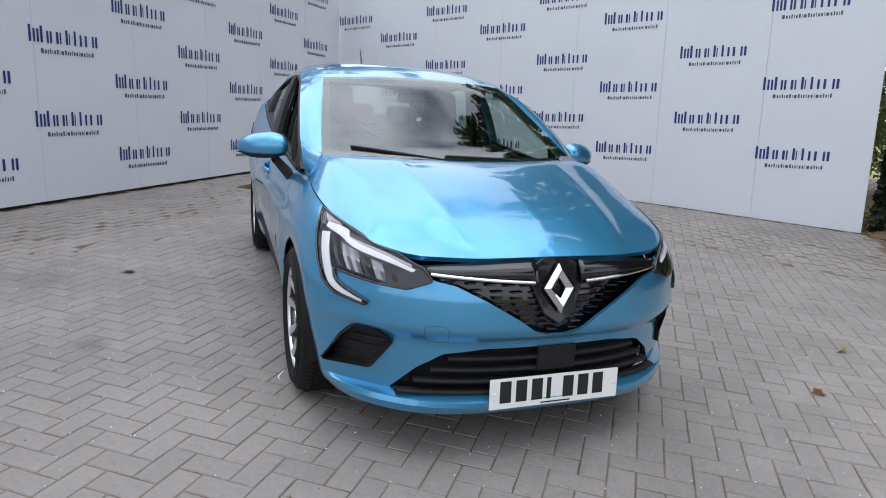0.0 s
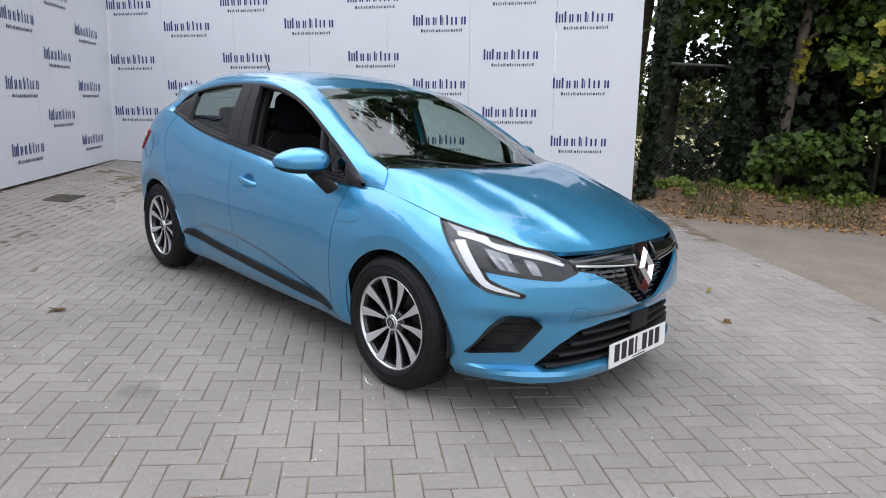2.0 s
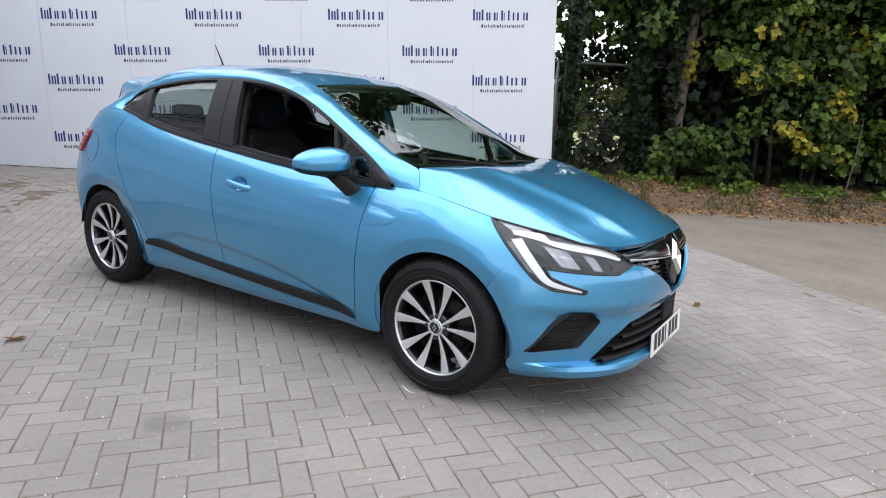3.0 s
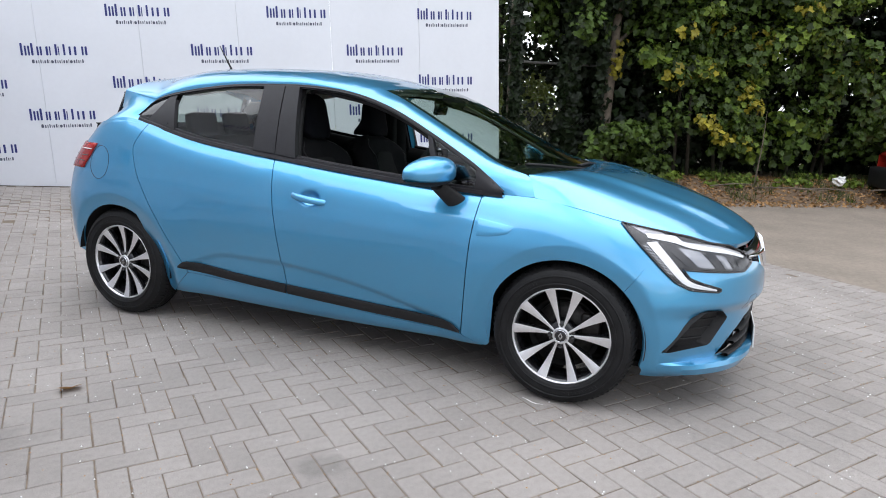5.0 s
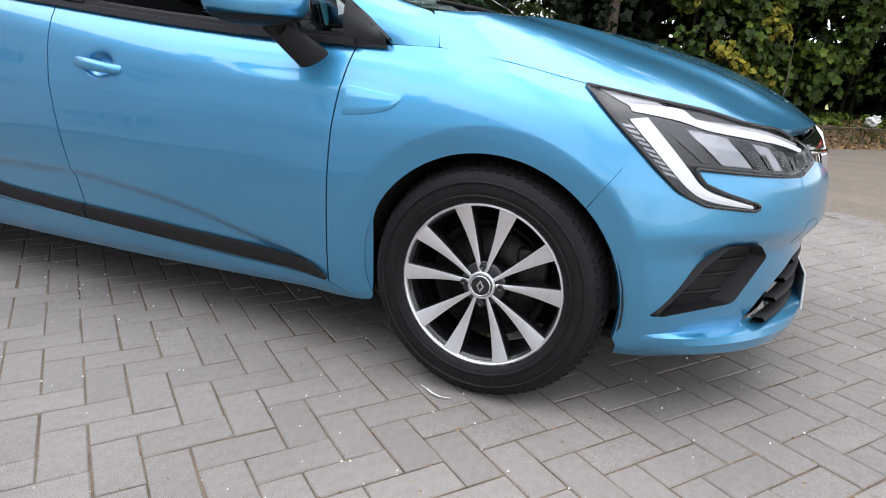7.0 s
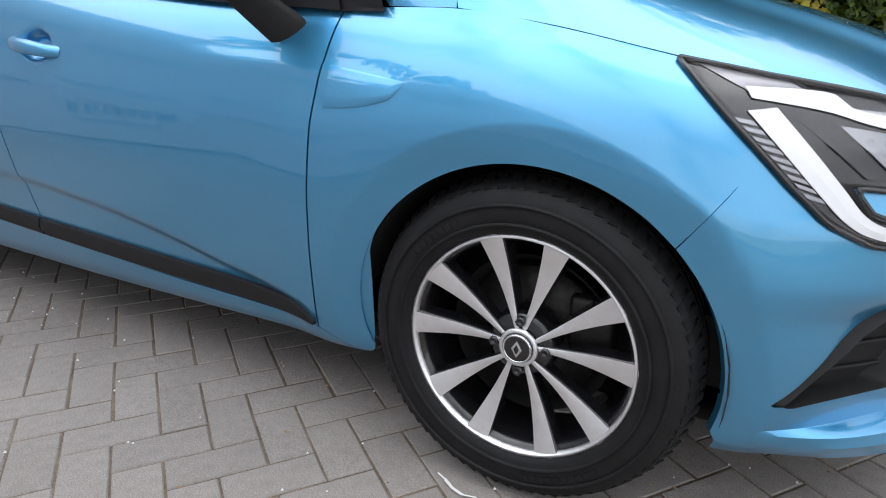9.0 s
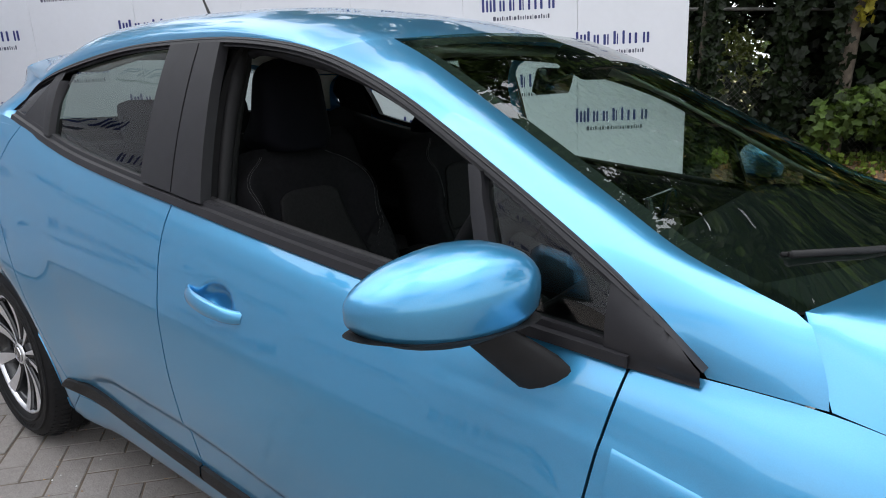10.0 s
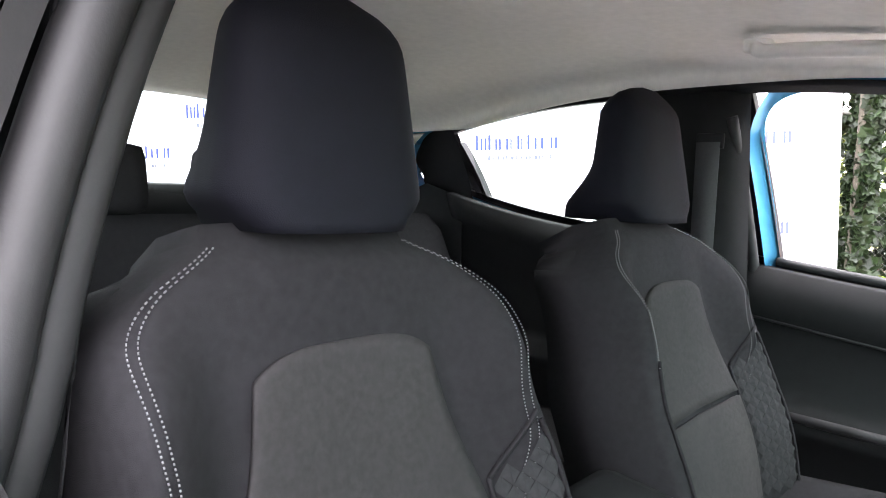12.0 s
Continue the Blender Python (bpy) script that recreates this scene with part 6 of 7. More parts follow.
part("centre_screen", box(0.02, 0.18, 0.24, pose(0.675, 0.0, 0.88, 0, -12, 0), bevel=0.006), GLOSS, dash)
for s in (-1, 1):
    part("air_vent", box(0.02, 0.12, 0.04, pose(0.69, s * 0.58, 0.86), bevel=0.006), SATIN, dash)
# steering wheel, right-hand drive
wheel_m = Matrix.Translation((0.435, -0.36, 0.91)) @ Matrix.Rotation(radians(-68), 4, "Y")
rim = lathe([(0.178 + 0.018 * math.cos(a), 0.017 * math.sin(a)) for a in [2 * math.pi * k / 12 for k in range(13)]], 56, "z")
rim.transform(wheel_m)
steer = part("steering_wheel", rim, CABIN, car, "black leather steering wheel with a satin bezel")
part("wheel_boss", box(0.13, 0.15, 0.045, wheel_m @ Matrix.Translation((0.0, 0, -0.002)), bevel=0.018), CABIN, steer)
for a in (90, 270, 180):
    part("wheel_spoke", box(0.12, 0.034, 0.018, wheel_m @ Matrix.Rotation(radians(a), 4, "Z") @ Matrix.Translation((0.115, 0, 0.01)), bevel=0.006), CABIN, steer)
part("wheel_bezel", box(0.012, 0.12, 0.004, wheel_m @ Matrix.Translation((-0.07, 0, -0.01)), bevel=0.001), CHROME, steer, "satin chrome bezel")
part("steering_column", tube([wheel_m @ Vector((0, 0, -0.02)), wheel_m @ Vector((0, 0, -0.30))], 0.045, 14), CABIN, steer)
part("interior_mirror", box(0.03, 0.22, 0.065, pose(0.36, -0.02, 1.255, 0, 12, 8), bevel=0.014), GLOSS, car, "black interior mirror")
part("mirror_stem", tube([(0.37, 0, 1.28), (0.42, 0, 1.315)], 0.012, 8), CABIN, car)
part("sensor_housing", box(0.10, 0.14, 0.05, pose(0.43, 0, 1.30, 0, 28, 0), bevel=0.015), CABIN, car)


# ---- seats ----
def front_seat(y0, passenger):
    """Sport seat: bolstered back and cushion, one-piece head restraint, pale centre panels, double stitching."""
    lean = radians(17)

    def back(t, v, out=0.0):
        """t up the backrest, v across from -1 to 1."""
        w = 0.264 - 0.012 * (1 - t) - 0.026 * smooth_step(0.46, 0.66, t) - 0.110 * smooth_step(0.79, 1.0, t) ** 1.3
        bol = 0.062 * smooth_step(0.52, 0.92, abs(v)) * (1 - smooth_step(0.70, 0.95, t)) * (1 - 0.7 * smooth_step(0.93, 1.0, abs(v)))
        crown = -0.020 * abs(v) ** 3 - 0.05 * smooth_step(0.90, 1.0, abs(v))
        x = 0.055 + bol + crown + out - 0.02 * math.sin(math.pi * t) * (1 - abs(v)) + 0.018 * math.exp(-((t - 0.25) / 0.2) ** 2) - 0.035 * smooth_step(0.90, 1.0, t)
        z = 0.578 * t
        return Vector((x * math.cos(lean) - z * math.sin(lean), y0 + v * w, 0.52 + z * math.cos(lean) + x * math.sin(lean)))

    seat = empty("front_seat", "charcoal cloth front seat with pale grey centre panels", "car seat", group="front seats")
    rows = []
    for i in range(34):
        t = i / 33
        front = [back(t, -1 + 2 * k / 32) for k in range(33)]
        rear = [p + Vector((-0.115 * (1 - 0.35 * t) * (1 - abs(-1 + 2 * k / 32) ** 6 * 0.15), 0, -0.035 * smooth_step(0.86, 1.0, t))) for k, p in enumerate(front)]
        rows.append(front + rear[::-1])
    bm = sheet(rows, closed=True)
    bm.verts.ensure_lookup_table()
    for row in (rows[0], rows[-1]):
        c = sum(row, Vector()) / len(row)
        mid = bm.verts.new(c)
        vs = [bm.verts.new(p) for p in row]
        for k in range(len(vs)):
            bm.faces.new((vs[k], vs[(k + 1) % len(vs)], mid))
    bmesh.ops.remove_doubles(bm, verts=bm.verts, dist=1e-5)
    bmesh.ops.recalc_face_normals(bm, faces=bm.faces)
    backrest = part("backrest", bm, CLOTH, seat)

    def patch(name, f, nu, nv, mat, parent, solid=0.006):
        return part(name, sheet([[f(i / (nu - 1), j / (nv - 1)) for i in range(nu)] for j in range(nv)]), mat, parent, solid=solid, offset=0.0)

    # pale centre panels: an upper and a lower one with a seam between
    patch("upper_panel", lambda u, v: back(0.40 + 0.385 * v * (1 - 0.10 * abs(2 * u - 1) ** 4), (2 * u - 1) * (0.585 - 0.15 * v), 0.004), 20, 16, CLOTHLIGHT, backrest, 0.007)
    patch("lower_panel", lambda u, v: back(0.04 + 0.345 * v, (2 * u - 1) * 0.585, 0.004), 20, 16, CLOTHLIGHT, backrest, 0.007)
    # quilted diamonds on the bolsters
    for side in (-1, 1):
        for a in range(23):
            for b in range(4):
                t0 = 0.06 + a * 0.021
                v0 = 0.635 + b * 0.075 + (0.037 if a % 2 else 0)
                if v0 > 0.83 or t0 + 0.042 > 0.48 + 0.36 * (v0 - 0.598):
                    continue
                pts = [back(t0, side * v0, 0.0045), back(t0 + 0.021, side * (v0 + 0.035), 0.0035), back(t0 + 0.042, side * v0, 0.0045), back(t0 + 0.021, side * (v0 - 0.035), 0.0035)]
                mid = back(t0 + 0.021, side * v0, 0.0060)
                bmq = bmesh.new()
                vs = [bmq.verts.new(p) for p in pts]
                m_ = bmq.verts.new(mid)
                for k in range(4):
                    bmq.faces.new((vs[k], vs[(k + 1) % 4], m_))
                bmesh.ops.recalc_face_normals(bmq, faces=bmq.faces)
                part("quilt_diamond", bmq, QUILT, backrest, smooth=False)
    # piping that bounds the quilted bolsters
    for side in (-1, 1):
        for v_in, v_out, high in ((0.598, 0.598, 0.43), (0.87, 0.85, 0.52)):
            part("bolster_piping", tube([back(0.05 + high * k / 24, side * (v_in + (v_out - v_in) * k / 24), 0.003) for k in range(25)], 0.0032, 6), CLOTH, backrest)
        part("bolster_piping", tube([back(0.48 + 0.11 * k / 10, side * (0.598 + 0.252 * k / 10), 0.003) for k in range(11)], 0.0032, 6), CLOTH, backrest)
    # twin rows of stitches along the outer bolster and over the shoulder
    for side in (-1, 1):
        for off in (0.0, 0.035):
            bm = bmesh.new()
            path = [back(t, side * (0.80 + 0.06 * smooth_step(0.55, 0.8, t) - 0.12 * smooth_step(0.88, 1.0, t) + off - 0.16 * smooth_step(0.58, 0.38, t)), 0.0025) for t in [0.38 + 0.58 * k / 180 for k in range(181)]]
            for k in range(0, 180, 2):
                merge(bm, tube([path[k], path[k].lerp(path[k + 1], 0.9)], 0.0008, 4))
            part("stitching", bm, THREAD, backrest, "pale grey twin stitching")
    # cushion
    rows = []
    for i in range(26):
        t = i / 25
        row = []
        for k in range(29):
            v = -1 + 2 * k / 28
            z = 0.535 + 0.055 * t + 0.055 * smooth_step(0.55, 0.92, abs(v)) - 0.03 * smooth_step(0.92, 1.0, abs(v)) - 0.05 * smooth_step(0.88, 1.0, t)
            row.append(Vector((-0.02 + 0.50 * t, y0 + v * 0.255, z)))
        rows.append(row)
    cushion = part("seat_cushion", sheet(rows), CLOTH, seat, solid=0.12)
    rows = [[Vector((0.02 + 0.44 * t, y0 + v * 0.13, 0.543 + 0.055 * (t * 0.88 + 0.05) - 0.035 * smooth_step(0.9, 1.0, t))) for v in [-1 + k / 5 for k in range(11)]] for t in [k / 12 for k in range(13)]]
    part("cushion_panel", sheet(rows), CLOTH, cushion, solid=0.008, offset=0.0)
    # head restraint
    def head(t, a):
        w = (0.124 - 0.026 * t) * (1 - max(0.0, (t - 0.50) / 0.512) ** 7.0) ** 0.5 - 0.034 * smooth_step(0.20, 0.0, t) ** 2
        d = 0.062 * (1 - 0.25 * t) * (1 - 0.6 * smooth_step(0.78, 1.0, t) ** 1.5) + 0.02 * (1 - t)
        c, s_ = math.cos(a), math.sin(a)
        px = d * math.copysign(abs(c) ** 0.7, c)
        if c > 0:
            px *= 0.75
        if c < 0:
            px *= 1.0 + 0.8 * smooth_step(0.45, 0.0, t)
        return Vector((-0.120 - 0.055 * t + px - 0.03 * (1 - t), y0 + 0.010 + 0.012 * t + w * math.copysign(abs(s_) ** 0.65, s_), 1.070 + 0.238 * t))

    rows = [[head(i / 22, 2 * math.pi * k / 36) for k in range(36)] for i in range(23)]
    bm = sheet(rows, closed=True)
    for row in (rows[0], rows[-1]):
        mid = bm.verts.new(sum(row, Vector()) / 36 + Vector((0, 0, 0.006 if row is rows[-1] else 0)))
        vs = [bm.verts.new(p) for p in row]
        for k in range(36):
            bm.faces.new((vs[k], vs[(k + 1) % 36], mid))
    bmesh.ops.remove_doubles(bm, verts=bm.verts, dist=1e-5)
    bmesh.ops.recalc_face_normals(bm, faces=bm.faces)
    hr = part("head_restraint", bm, HEADCLOTH, seat)
    for k in (-1, 1):
        part("restraint_stem", tube([(-0.150, y0 + k * 0.06, 1.00), (-0.150, y0 + k * 0.06, 1.09)], 0.006, 8), CHROME, hr)
    part("recliner_cover", box(0.16, 0.03, 0.12, pose(-0.03, y0 + (0.262 if passenger else -0.262), 0.52), bevel=0.015), CABIN, seat)
    seat.location = (-0.11, 0, 0)
    return seat


front_seat(-0.367, False)
front_seat(0.345, True)

# arm rest between the seats and the tunnel
arm = empty("arm_rest", "black leatherette centre arm rest between the seats", "arm rest")
part("pad", box(0.30, 0.12, 0.055, pose(0.0, 0.0, 0.70, 0, 4, 0), bevel=0.022), CABIN, arm)
part("tunnel", box(0.9, 0.16, 0.40, pose(0.05, 0, 0.46), bevel=0.03), CABIN, arm)
# rear bench
bench = empty("rear_seat", "dark cloth rear bench with low head restraints", "car seat")
rows = []
for i in range(40):
    y = -0.62 + 1.24 * i / 39
    k = 0.03 * math.cos(abs(y) / 0.62 * math.pi * 2)
    rows.append([Vector((x + k * w, y, z)) for x, z, w in ((-0.45, 0.52, 0.3), (-0.62, 0.56, 0.6), (-0.80, 0.56, 0.5), (-0.86, 0.62, 1), (-0.96, 0.80, 1), (-1.045, 0.99, 0.4), (-1.09, 1.035, 0), (-1.15, 1.03, 0), (-1.19, 0.98, 0), (-1.16, 0.5, 0))])
part("bench", sheet(rows), CLOTH, bench)
for y in (-0.31, 0.0, 0.31):
    part("head_restraint", box(0.085, 0.21 if y else 0.19, 0.15, pose(-1.11, y, 1.105 if y else 1.11, 0, -12, 0), bevel=0.035), CLOTH, bench)
part("parcel_shelf", box(0.50, 1.16, 0.02, pose(-1.42, 0, 0.985), bevel=0.004), CABIN, car, "black parcel shelf")

# dark side trim of the boot and rear wheel arches
for s in (-1, 1):
    rows = [[Vector((x, s * (0.66 - 0.10 * smooth_step(-1.2, -1.75, x)), z)) for z in (0.30, 0.6, 0.85, 1.0, belt(x) + 0.005 if x > -1.2 else 1.10 - 0.12 * smooth_step(-1.3, -1.7, x))] for x in [-0.98 - 0.78 * k / 10 for k in range(11)]]
    part("rear_side_trim", sheet(rows), CABIN, car, "black rear side trim", solid=0.006)
part("boot_trim", sheet([[Vector((x, y, z)) for y in (-0.62, 0, 0.62)] for x, z in ((-1.66, 0.3), (-1.66, 0.7), (-1.65, 1.02), (-1.625, 1.088), (-1.64, 1.095))]), CABIN, car, solid=0.006)


# ---- bank, hedge, trees, fence, the red car, the field beyond ----
END = WB_O + WB_D * 1.16
BACK = Vector((-WB_D.y, WB_D.x, 0))


def bank(s, d, z=0.0):
    """A place by the way along the hedge from the hoarding's end, and the depth behind its line."""
    p = END + WB_D * s + BACK * d
    return Vector((p.x, p.y, z))


def bank_height(s, d):
    front = -0.45 + 0.18 * noise.noise((s * 0.8, 0.3, 2.0))
    return 0.30 * smooth_step(front, front + 1.1, d) * smooth_step(-0.6, 0.4, s) + 0.05 * noise.noise((s * 2.5, d * 2.5, 0)) * smooth_step(front, front + 0.4, d) - 0.02


rows = [[bank(s, d, bank_height(s, d)) for d in [-0.9 + 0.11 * j for j in range(46)]] for s in [-0.6 + 0.16 * i for i in range(125)]]
soil = part("bank", sheet(rows), SOIL)
tagged(soil, "low earth bank strewn with dry leaves below the hedge", "bank", kind="structure")


def leaf_shape(lobes):
    """Outline of one leaf in its own plane, about one unit long: five lobes or a plain oval."""
    if lobes:
        out = []
        for a, r in ((-90, 0.24), (-40, 0.56), (-14, 0.44), (16, 0.64), (50, 0.47), (90, 0.74), (130, 0.47), (164, 0.64), (194, 0.44), (220, 0.56)):
            out.append((r * math.cos(radians(a)), r * math.sin(radians(a))))
        return out
    return [(0, -0.5), (0.26, -0.22), (0.3, 0.1), (0, 0.55), (-0.3, 0.1), (-0.26, -0.22)]


def leaf_cloud(places, lobes, rng):
    """One mesh of many leaves; places are (point, size, facing)."""
    shape = leaf_shape(lobes)
    n = len(shape)
    verts, faces = [], []
    for p, size, facing in places:
        q = facing.to_track_quat("Z", "Y") @ Euler((rng.uniform(-0.7, 0.7), rng.uniform(-0.7, 0.7), rng.uniform(0, 6.28))).to_quaternion()
        base = len(verts)
        verts.append(p + q @ Vector((0, 0, -0.05 * size)))
        for x, y in shape:
            verts.append(p + q @ Vector((x * size, y * size, 0.18 * size * abs(x) - 0.1 * size * y * y)))
        for k in range(n):
            faces.append((base, base + 1 + k, base + 1 + (k + 1) % n))
    me = bpy.data.meshes.new("leaves")
    me.from_pydata([tuple(v) for v in verts], [], faces)
    return me


def leaves(name, places, mat, parent, lobes=True, seed=1, label=""):
    me = leaf_cloud(places, lobes, random.Random(seed))
    me.materials.append(mat)
    ob = new(name, me)
    ob.parent = parent
    if label:
        ob["label"] = label
    return ob


TO_YARD = -BACK


def clump(rng, centre, radius, count, size, spread=0.5, squash=0.8):
    """Leaves round one clump, mostly on its outside, facing out and towards the light."""
    out = []
    for _ in range(count):
        v = Vector((rng.gauss(0, 1), rng.gauss(0, 1), rng.gauss(0, 1))).normalized()
        r = radius * (0.55 + 0.5 * rng.random())
        p = centre + Vector((v.x * r, v.y * r, v.z * r * squash))
        out.append((p, size * rng.uniform(0.6, 1.25), (v + TO_YARD * 0.6 + Vector((0, 0, 0.8))).normalized()))
    return out


def tree(name, label, base, height, lean, trunk_r, crown, mat, seed, leaf=0.11, bark=BARK, limbs=7, lobes=True, count=60):
    """Tapered trunk with limbs and a crown of leaf clumps; crown: (radius, lowest, how many clumps)."""
    rng = random.Random(seed)
    t = empty(name, label, "tree")
    pts = [base + Vector((lean[0] * k / 8 + 0.05 * noise.noise((k, seed, 0)), lean[1] * k / 8 + 0.05 * noise.noise((0, k, seed)), height * k / 8)) for k in range(9)]
    part("trunk", tube(pts, [trunk_r * (1.25 if k == 0 else 1 - 0.09 * k) for k in range(9)], 12), bark, t)
    radius, low, clumps = crown
    places = []
    for k in range(limbs):
        a = rng.uniform(0, 6.28)
        z0 = low + (height - low) * rng.uniform(0.0, 0.8)
        start = pts[min(8, max(1, int(z0 / height * 8)))]
        end = start + Vector((math.cos(a) * radius * rng.uniform(0.5, 0.9), math.sin(a) * radius * rng.uniform(0.5, 0.9), rng.uniform(0.2, 1.0)))
        part("limb", tube([start, start.lerp(end, 0.5) + Vector((0, 0, 0.15)), end], [trunk_r * 0.4, trunk_r * 0.25, trunk_r * 0.08], 7), bark, t)
    for k in range(clumps):
        a, r = rng.uniform(0, 6.28), radius * math.sqrt(rng.random())
        z = low + (height * 1.05 - low) * rng.random()
        c = pts[4] + Vector((math.cos(a) * r, math.sin(a) * r, 0))
        c.z = z
        places += clump(rng, c, rng.uniform(0.25, 0.5) * (leaf / 0.11) ** 0.5, count, leaf)
    leaves("crown", places, mat, t, lobes, seed)
    return t


# ivy-clad post at the hoarding's end and the trunk behind it
rng = random.Random(5)
post_ivy = empty("ivy_post", "fence post smothered in dark ivy beside the hoarding", "post")
part("post", tube([bank(0.13, 0.10, 0), bank(0.11, 0.12, 4.2)], 0.06, 10), IVYBARK, post_ivy)
leaves("ivy", [(bank(0.08 + abs(rng.gauss(0, 0.075)), 0.12 + rng.uniform(-0.13, 0.20), rng.uniform(0.1, 4.6)), rng.uniform(0.06, 0.11), (TO_YARD + Vector((rng.uniform(-1, 1), rng.uniform(-1, 1), 0.4))).normalized()) for _ in range(3000)], LEAFDARK, post_ivy, True, 6)

tree("tree", "slender brown-barked tree with ivy, standing in the hedge", bank(2.16, 1.23, 0.2), 6.0, (0.15, 0.25), 0.10, (1.5, 2.6, 34), LEAF, 11, 0.105, count=65)
tree("tree", "thin dark tree trunk standing behind the hedge", bank(1.55, 1.5, 0.2), 6.0, (-0.1, 0.2), 0.075, (1.2, 2.9, 22), LEAFDARK, 12, 0.10, IVYBARK, count=65)
# yellowing ivy hanging on the trunk
yel = empty("climbing_plant", "yellowing climber hanging on a tree trunk", "plant")
rng = random.Random(8)
leaves("climber_leaves", [(bank(2.25 + rng.gauss(0, 0.05), 1.08 + rng.uniform(-0.05, 0.05), rng.uniform(1.9, 2.5)), rng.uniform(0.06, 0.10), TO_YARD) for _ in range(36)], LEAFYELLOW, yel, True, 9)
leaves("ivy_and_shade_leaves", [(bank(2.02 + rng.gauss(0, 0.07), 1.12 + rng.uniform(-0.08, 0.08), rng.uniform(0.4, 5.0)), rng.uniform(0.06, 0.10), TO_YARD) for _ in range(420)], LEAFDARK, yel, True, 10)
leaves("ivy_and_shade_leaves", [(bank(1.55 + rng.gauss(0, 0.10), 1.40 + rng.uniform(-0.10, 0.10), rng.uniform(0.2, 5.0)), rng.uniform(0.07, 0.12), TO_YARD) for _ in range(1300)], LEAFDARK, yel, True, 13)

# the hedge: bushes of lobed leaves in front of inner leaves coloured as shade
rng = random.Random(21)
hedge = empty("hedge", "tall leafy sycamore hedge with some yellow leaves", "hedge", kind="stuff")
green, dark, yellow, lime = [], [], [], []
for k in range(600):
    s = 2.6 + 13.5 * rng.random()
    z = 0.75 + 5.2 * rng.random() ** 1.05
    d = 0.55 + 0.45 * noise.noise((s * 0.9, z * 0.9, 3.3)) + 0.5 * rng.random() - 0.10 * z * 0.4
    c = bank(s, d, z)
    if 2.7 < s < 3.3 and z < 1.2:
        continue
    if rng.random() < 0.32:
        lime += clump(rng, c + TO_YARD * 0.06, rng.uniform(0.2, 0.36), 40, 0.12)
    green += clump(rng, c, rng.uniform(0.22, 0.42), 46, rng.uniform(0.095, 0.13))
    if rng.random() < 0.10:
        yellow += clump(rng, c + TO_YARD * 0.12, 0.22, 14, 0.11)
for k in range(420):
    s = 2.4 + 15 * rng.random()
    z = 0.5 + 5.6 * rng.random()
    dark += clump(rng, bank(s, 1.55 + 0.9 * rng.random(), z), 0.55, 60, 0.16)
# big dark leaves added as a backing that shuts out the bright field
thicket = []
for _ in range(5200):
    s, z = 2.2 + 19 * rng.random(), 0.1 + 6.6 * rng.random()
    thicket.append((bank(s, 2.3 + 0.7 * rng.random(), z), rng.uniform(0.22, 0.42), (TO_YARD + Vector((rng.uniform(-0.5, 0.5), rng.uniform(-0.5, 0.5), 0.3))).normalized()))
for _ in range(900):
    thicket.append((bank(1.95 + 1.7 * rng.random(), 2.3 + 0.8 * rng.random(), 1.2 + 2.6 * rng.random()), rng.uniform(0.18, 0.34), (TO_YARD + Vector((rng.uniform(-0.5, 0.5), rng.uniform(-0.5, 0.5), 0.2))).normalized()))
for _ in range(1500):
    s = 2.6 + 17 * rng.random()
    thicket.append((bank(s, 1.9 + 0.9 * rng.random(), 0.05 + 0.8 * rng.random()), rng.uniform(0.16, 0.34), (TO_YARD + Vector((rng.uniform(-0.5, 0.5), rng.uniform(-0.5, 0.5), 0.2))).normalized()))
# low growth round the trunk, and the canopy that hangs over the gap by the hoarding
for k in range(30):
    green += clump(rng, bank(1.75 + 1.3 * rng.random(), 0.55 + 0.5 * rng.random(), 0.45 + 0.65 * rng.random()), 0.22, 38, 0.10)
for k in range(84):
    green += clump(rng, bank(0.3 + 2.9 * rng.random(), 0.9 + 1.3 * rng.random(), 2.45 + 2.8 * rng.random()), 0.36, 46, 0.105)
# dark-coloured clumps put shade into the gap by the hoarding
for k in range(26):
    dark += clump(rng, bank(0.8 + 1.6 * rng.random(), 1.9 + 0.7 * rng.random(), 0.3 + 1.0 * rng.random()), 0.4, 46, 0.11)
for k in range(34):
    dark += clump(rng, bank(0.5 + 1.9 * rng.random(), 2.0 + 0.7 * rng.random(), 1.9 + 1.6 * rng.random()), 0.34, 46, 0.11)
for s, z in ((3.64, 1.1), (3.5, 1.25), (3.8, 0.95), (4.2, 1.7), (4.35, 1.5), (3.0, 2.6)):
    yellow += clump(rng, bank(s, 0.28, z), 0.16, 20, 0.10)
leaves("leaves", green, LEAF, hedge, True, 22, "green lobed leaves")["kind"] = "stuff"
leaves("fresh_leaves", lime, LEAFLIME, hedge, True, 26, "fresh yellow-green leaves")["kind"] = "stuff"
leaves("inner_leaves", dark, LEAFDARK, hedge, True, 23, "inner leaves coloured dark for the hedge's shade")["kind"] = "stuff"
leaves("thicket", thicket, LEAFDARK, hedge, False, 25, "dense leaves coloured dark to back the hedge with shade")["kind"] = "stuff"
leaves("yellow_leaves", yellow, LEAFYELLOW, hedge, True, 24, "yellow leaves")["kind"] = "stuff"
for k in range(16):
    s = 2.8 + 10 * rng.random()
    b = bank(s, 1.0 + 0.7 * rng.random(), 0.1)
    part("stem", tube([b, b + Vector((rng.uniform(-0.3, 0.3), rng.uniform(-0.3, 0.3), 1.6)), b + Vector((rng.uniform(-0.6, 0.6), rng.uniform(-0.6, 0.6), 3.6))], [0.035, 0.025, 0.012], 6), IVYBARK, hedge)

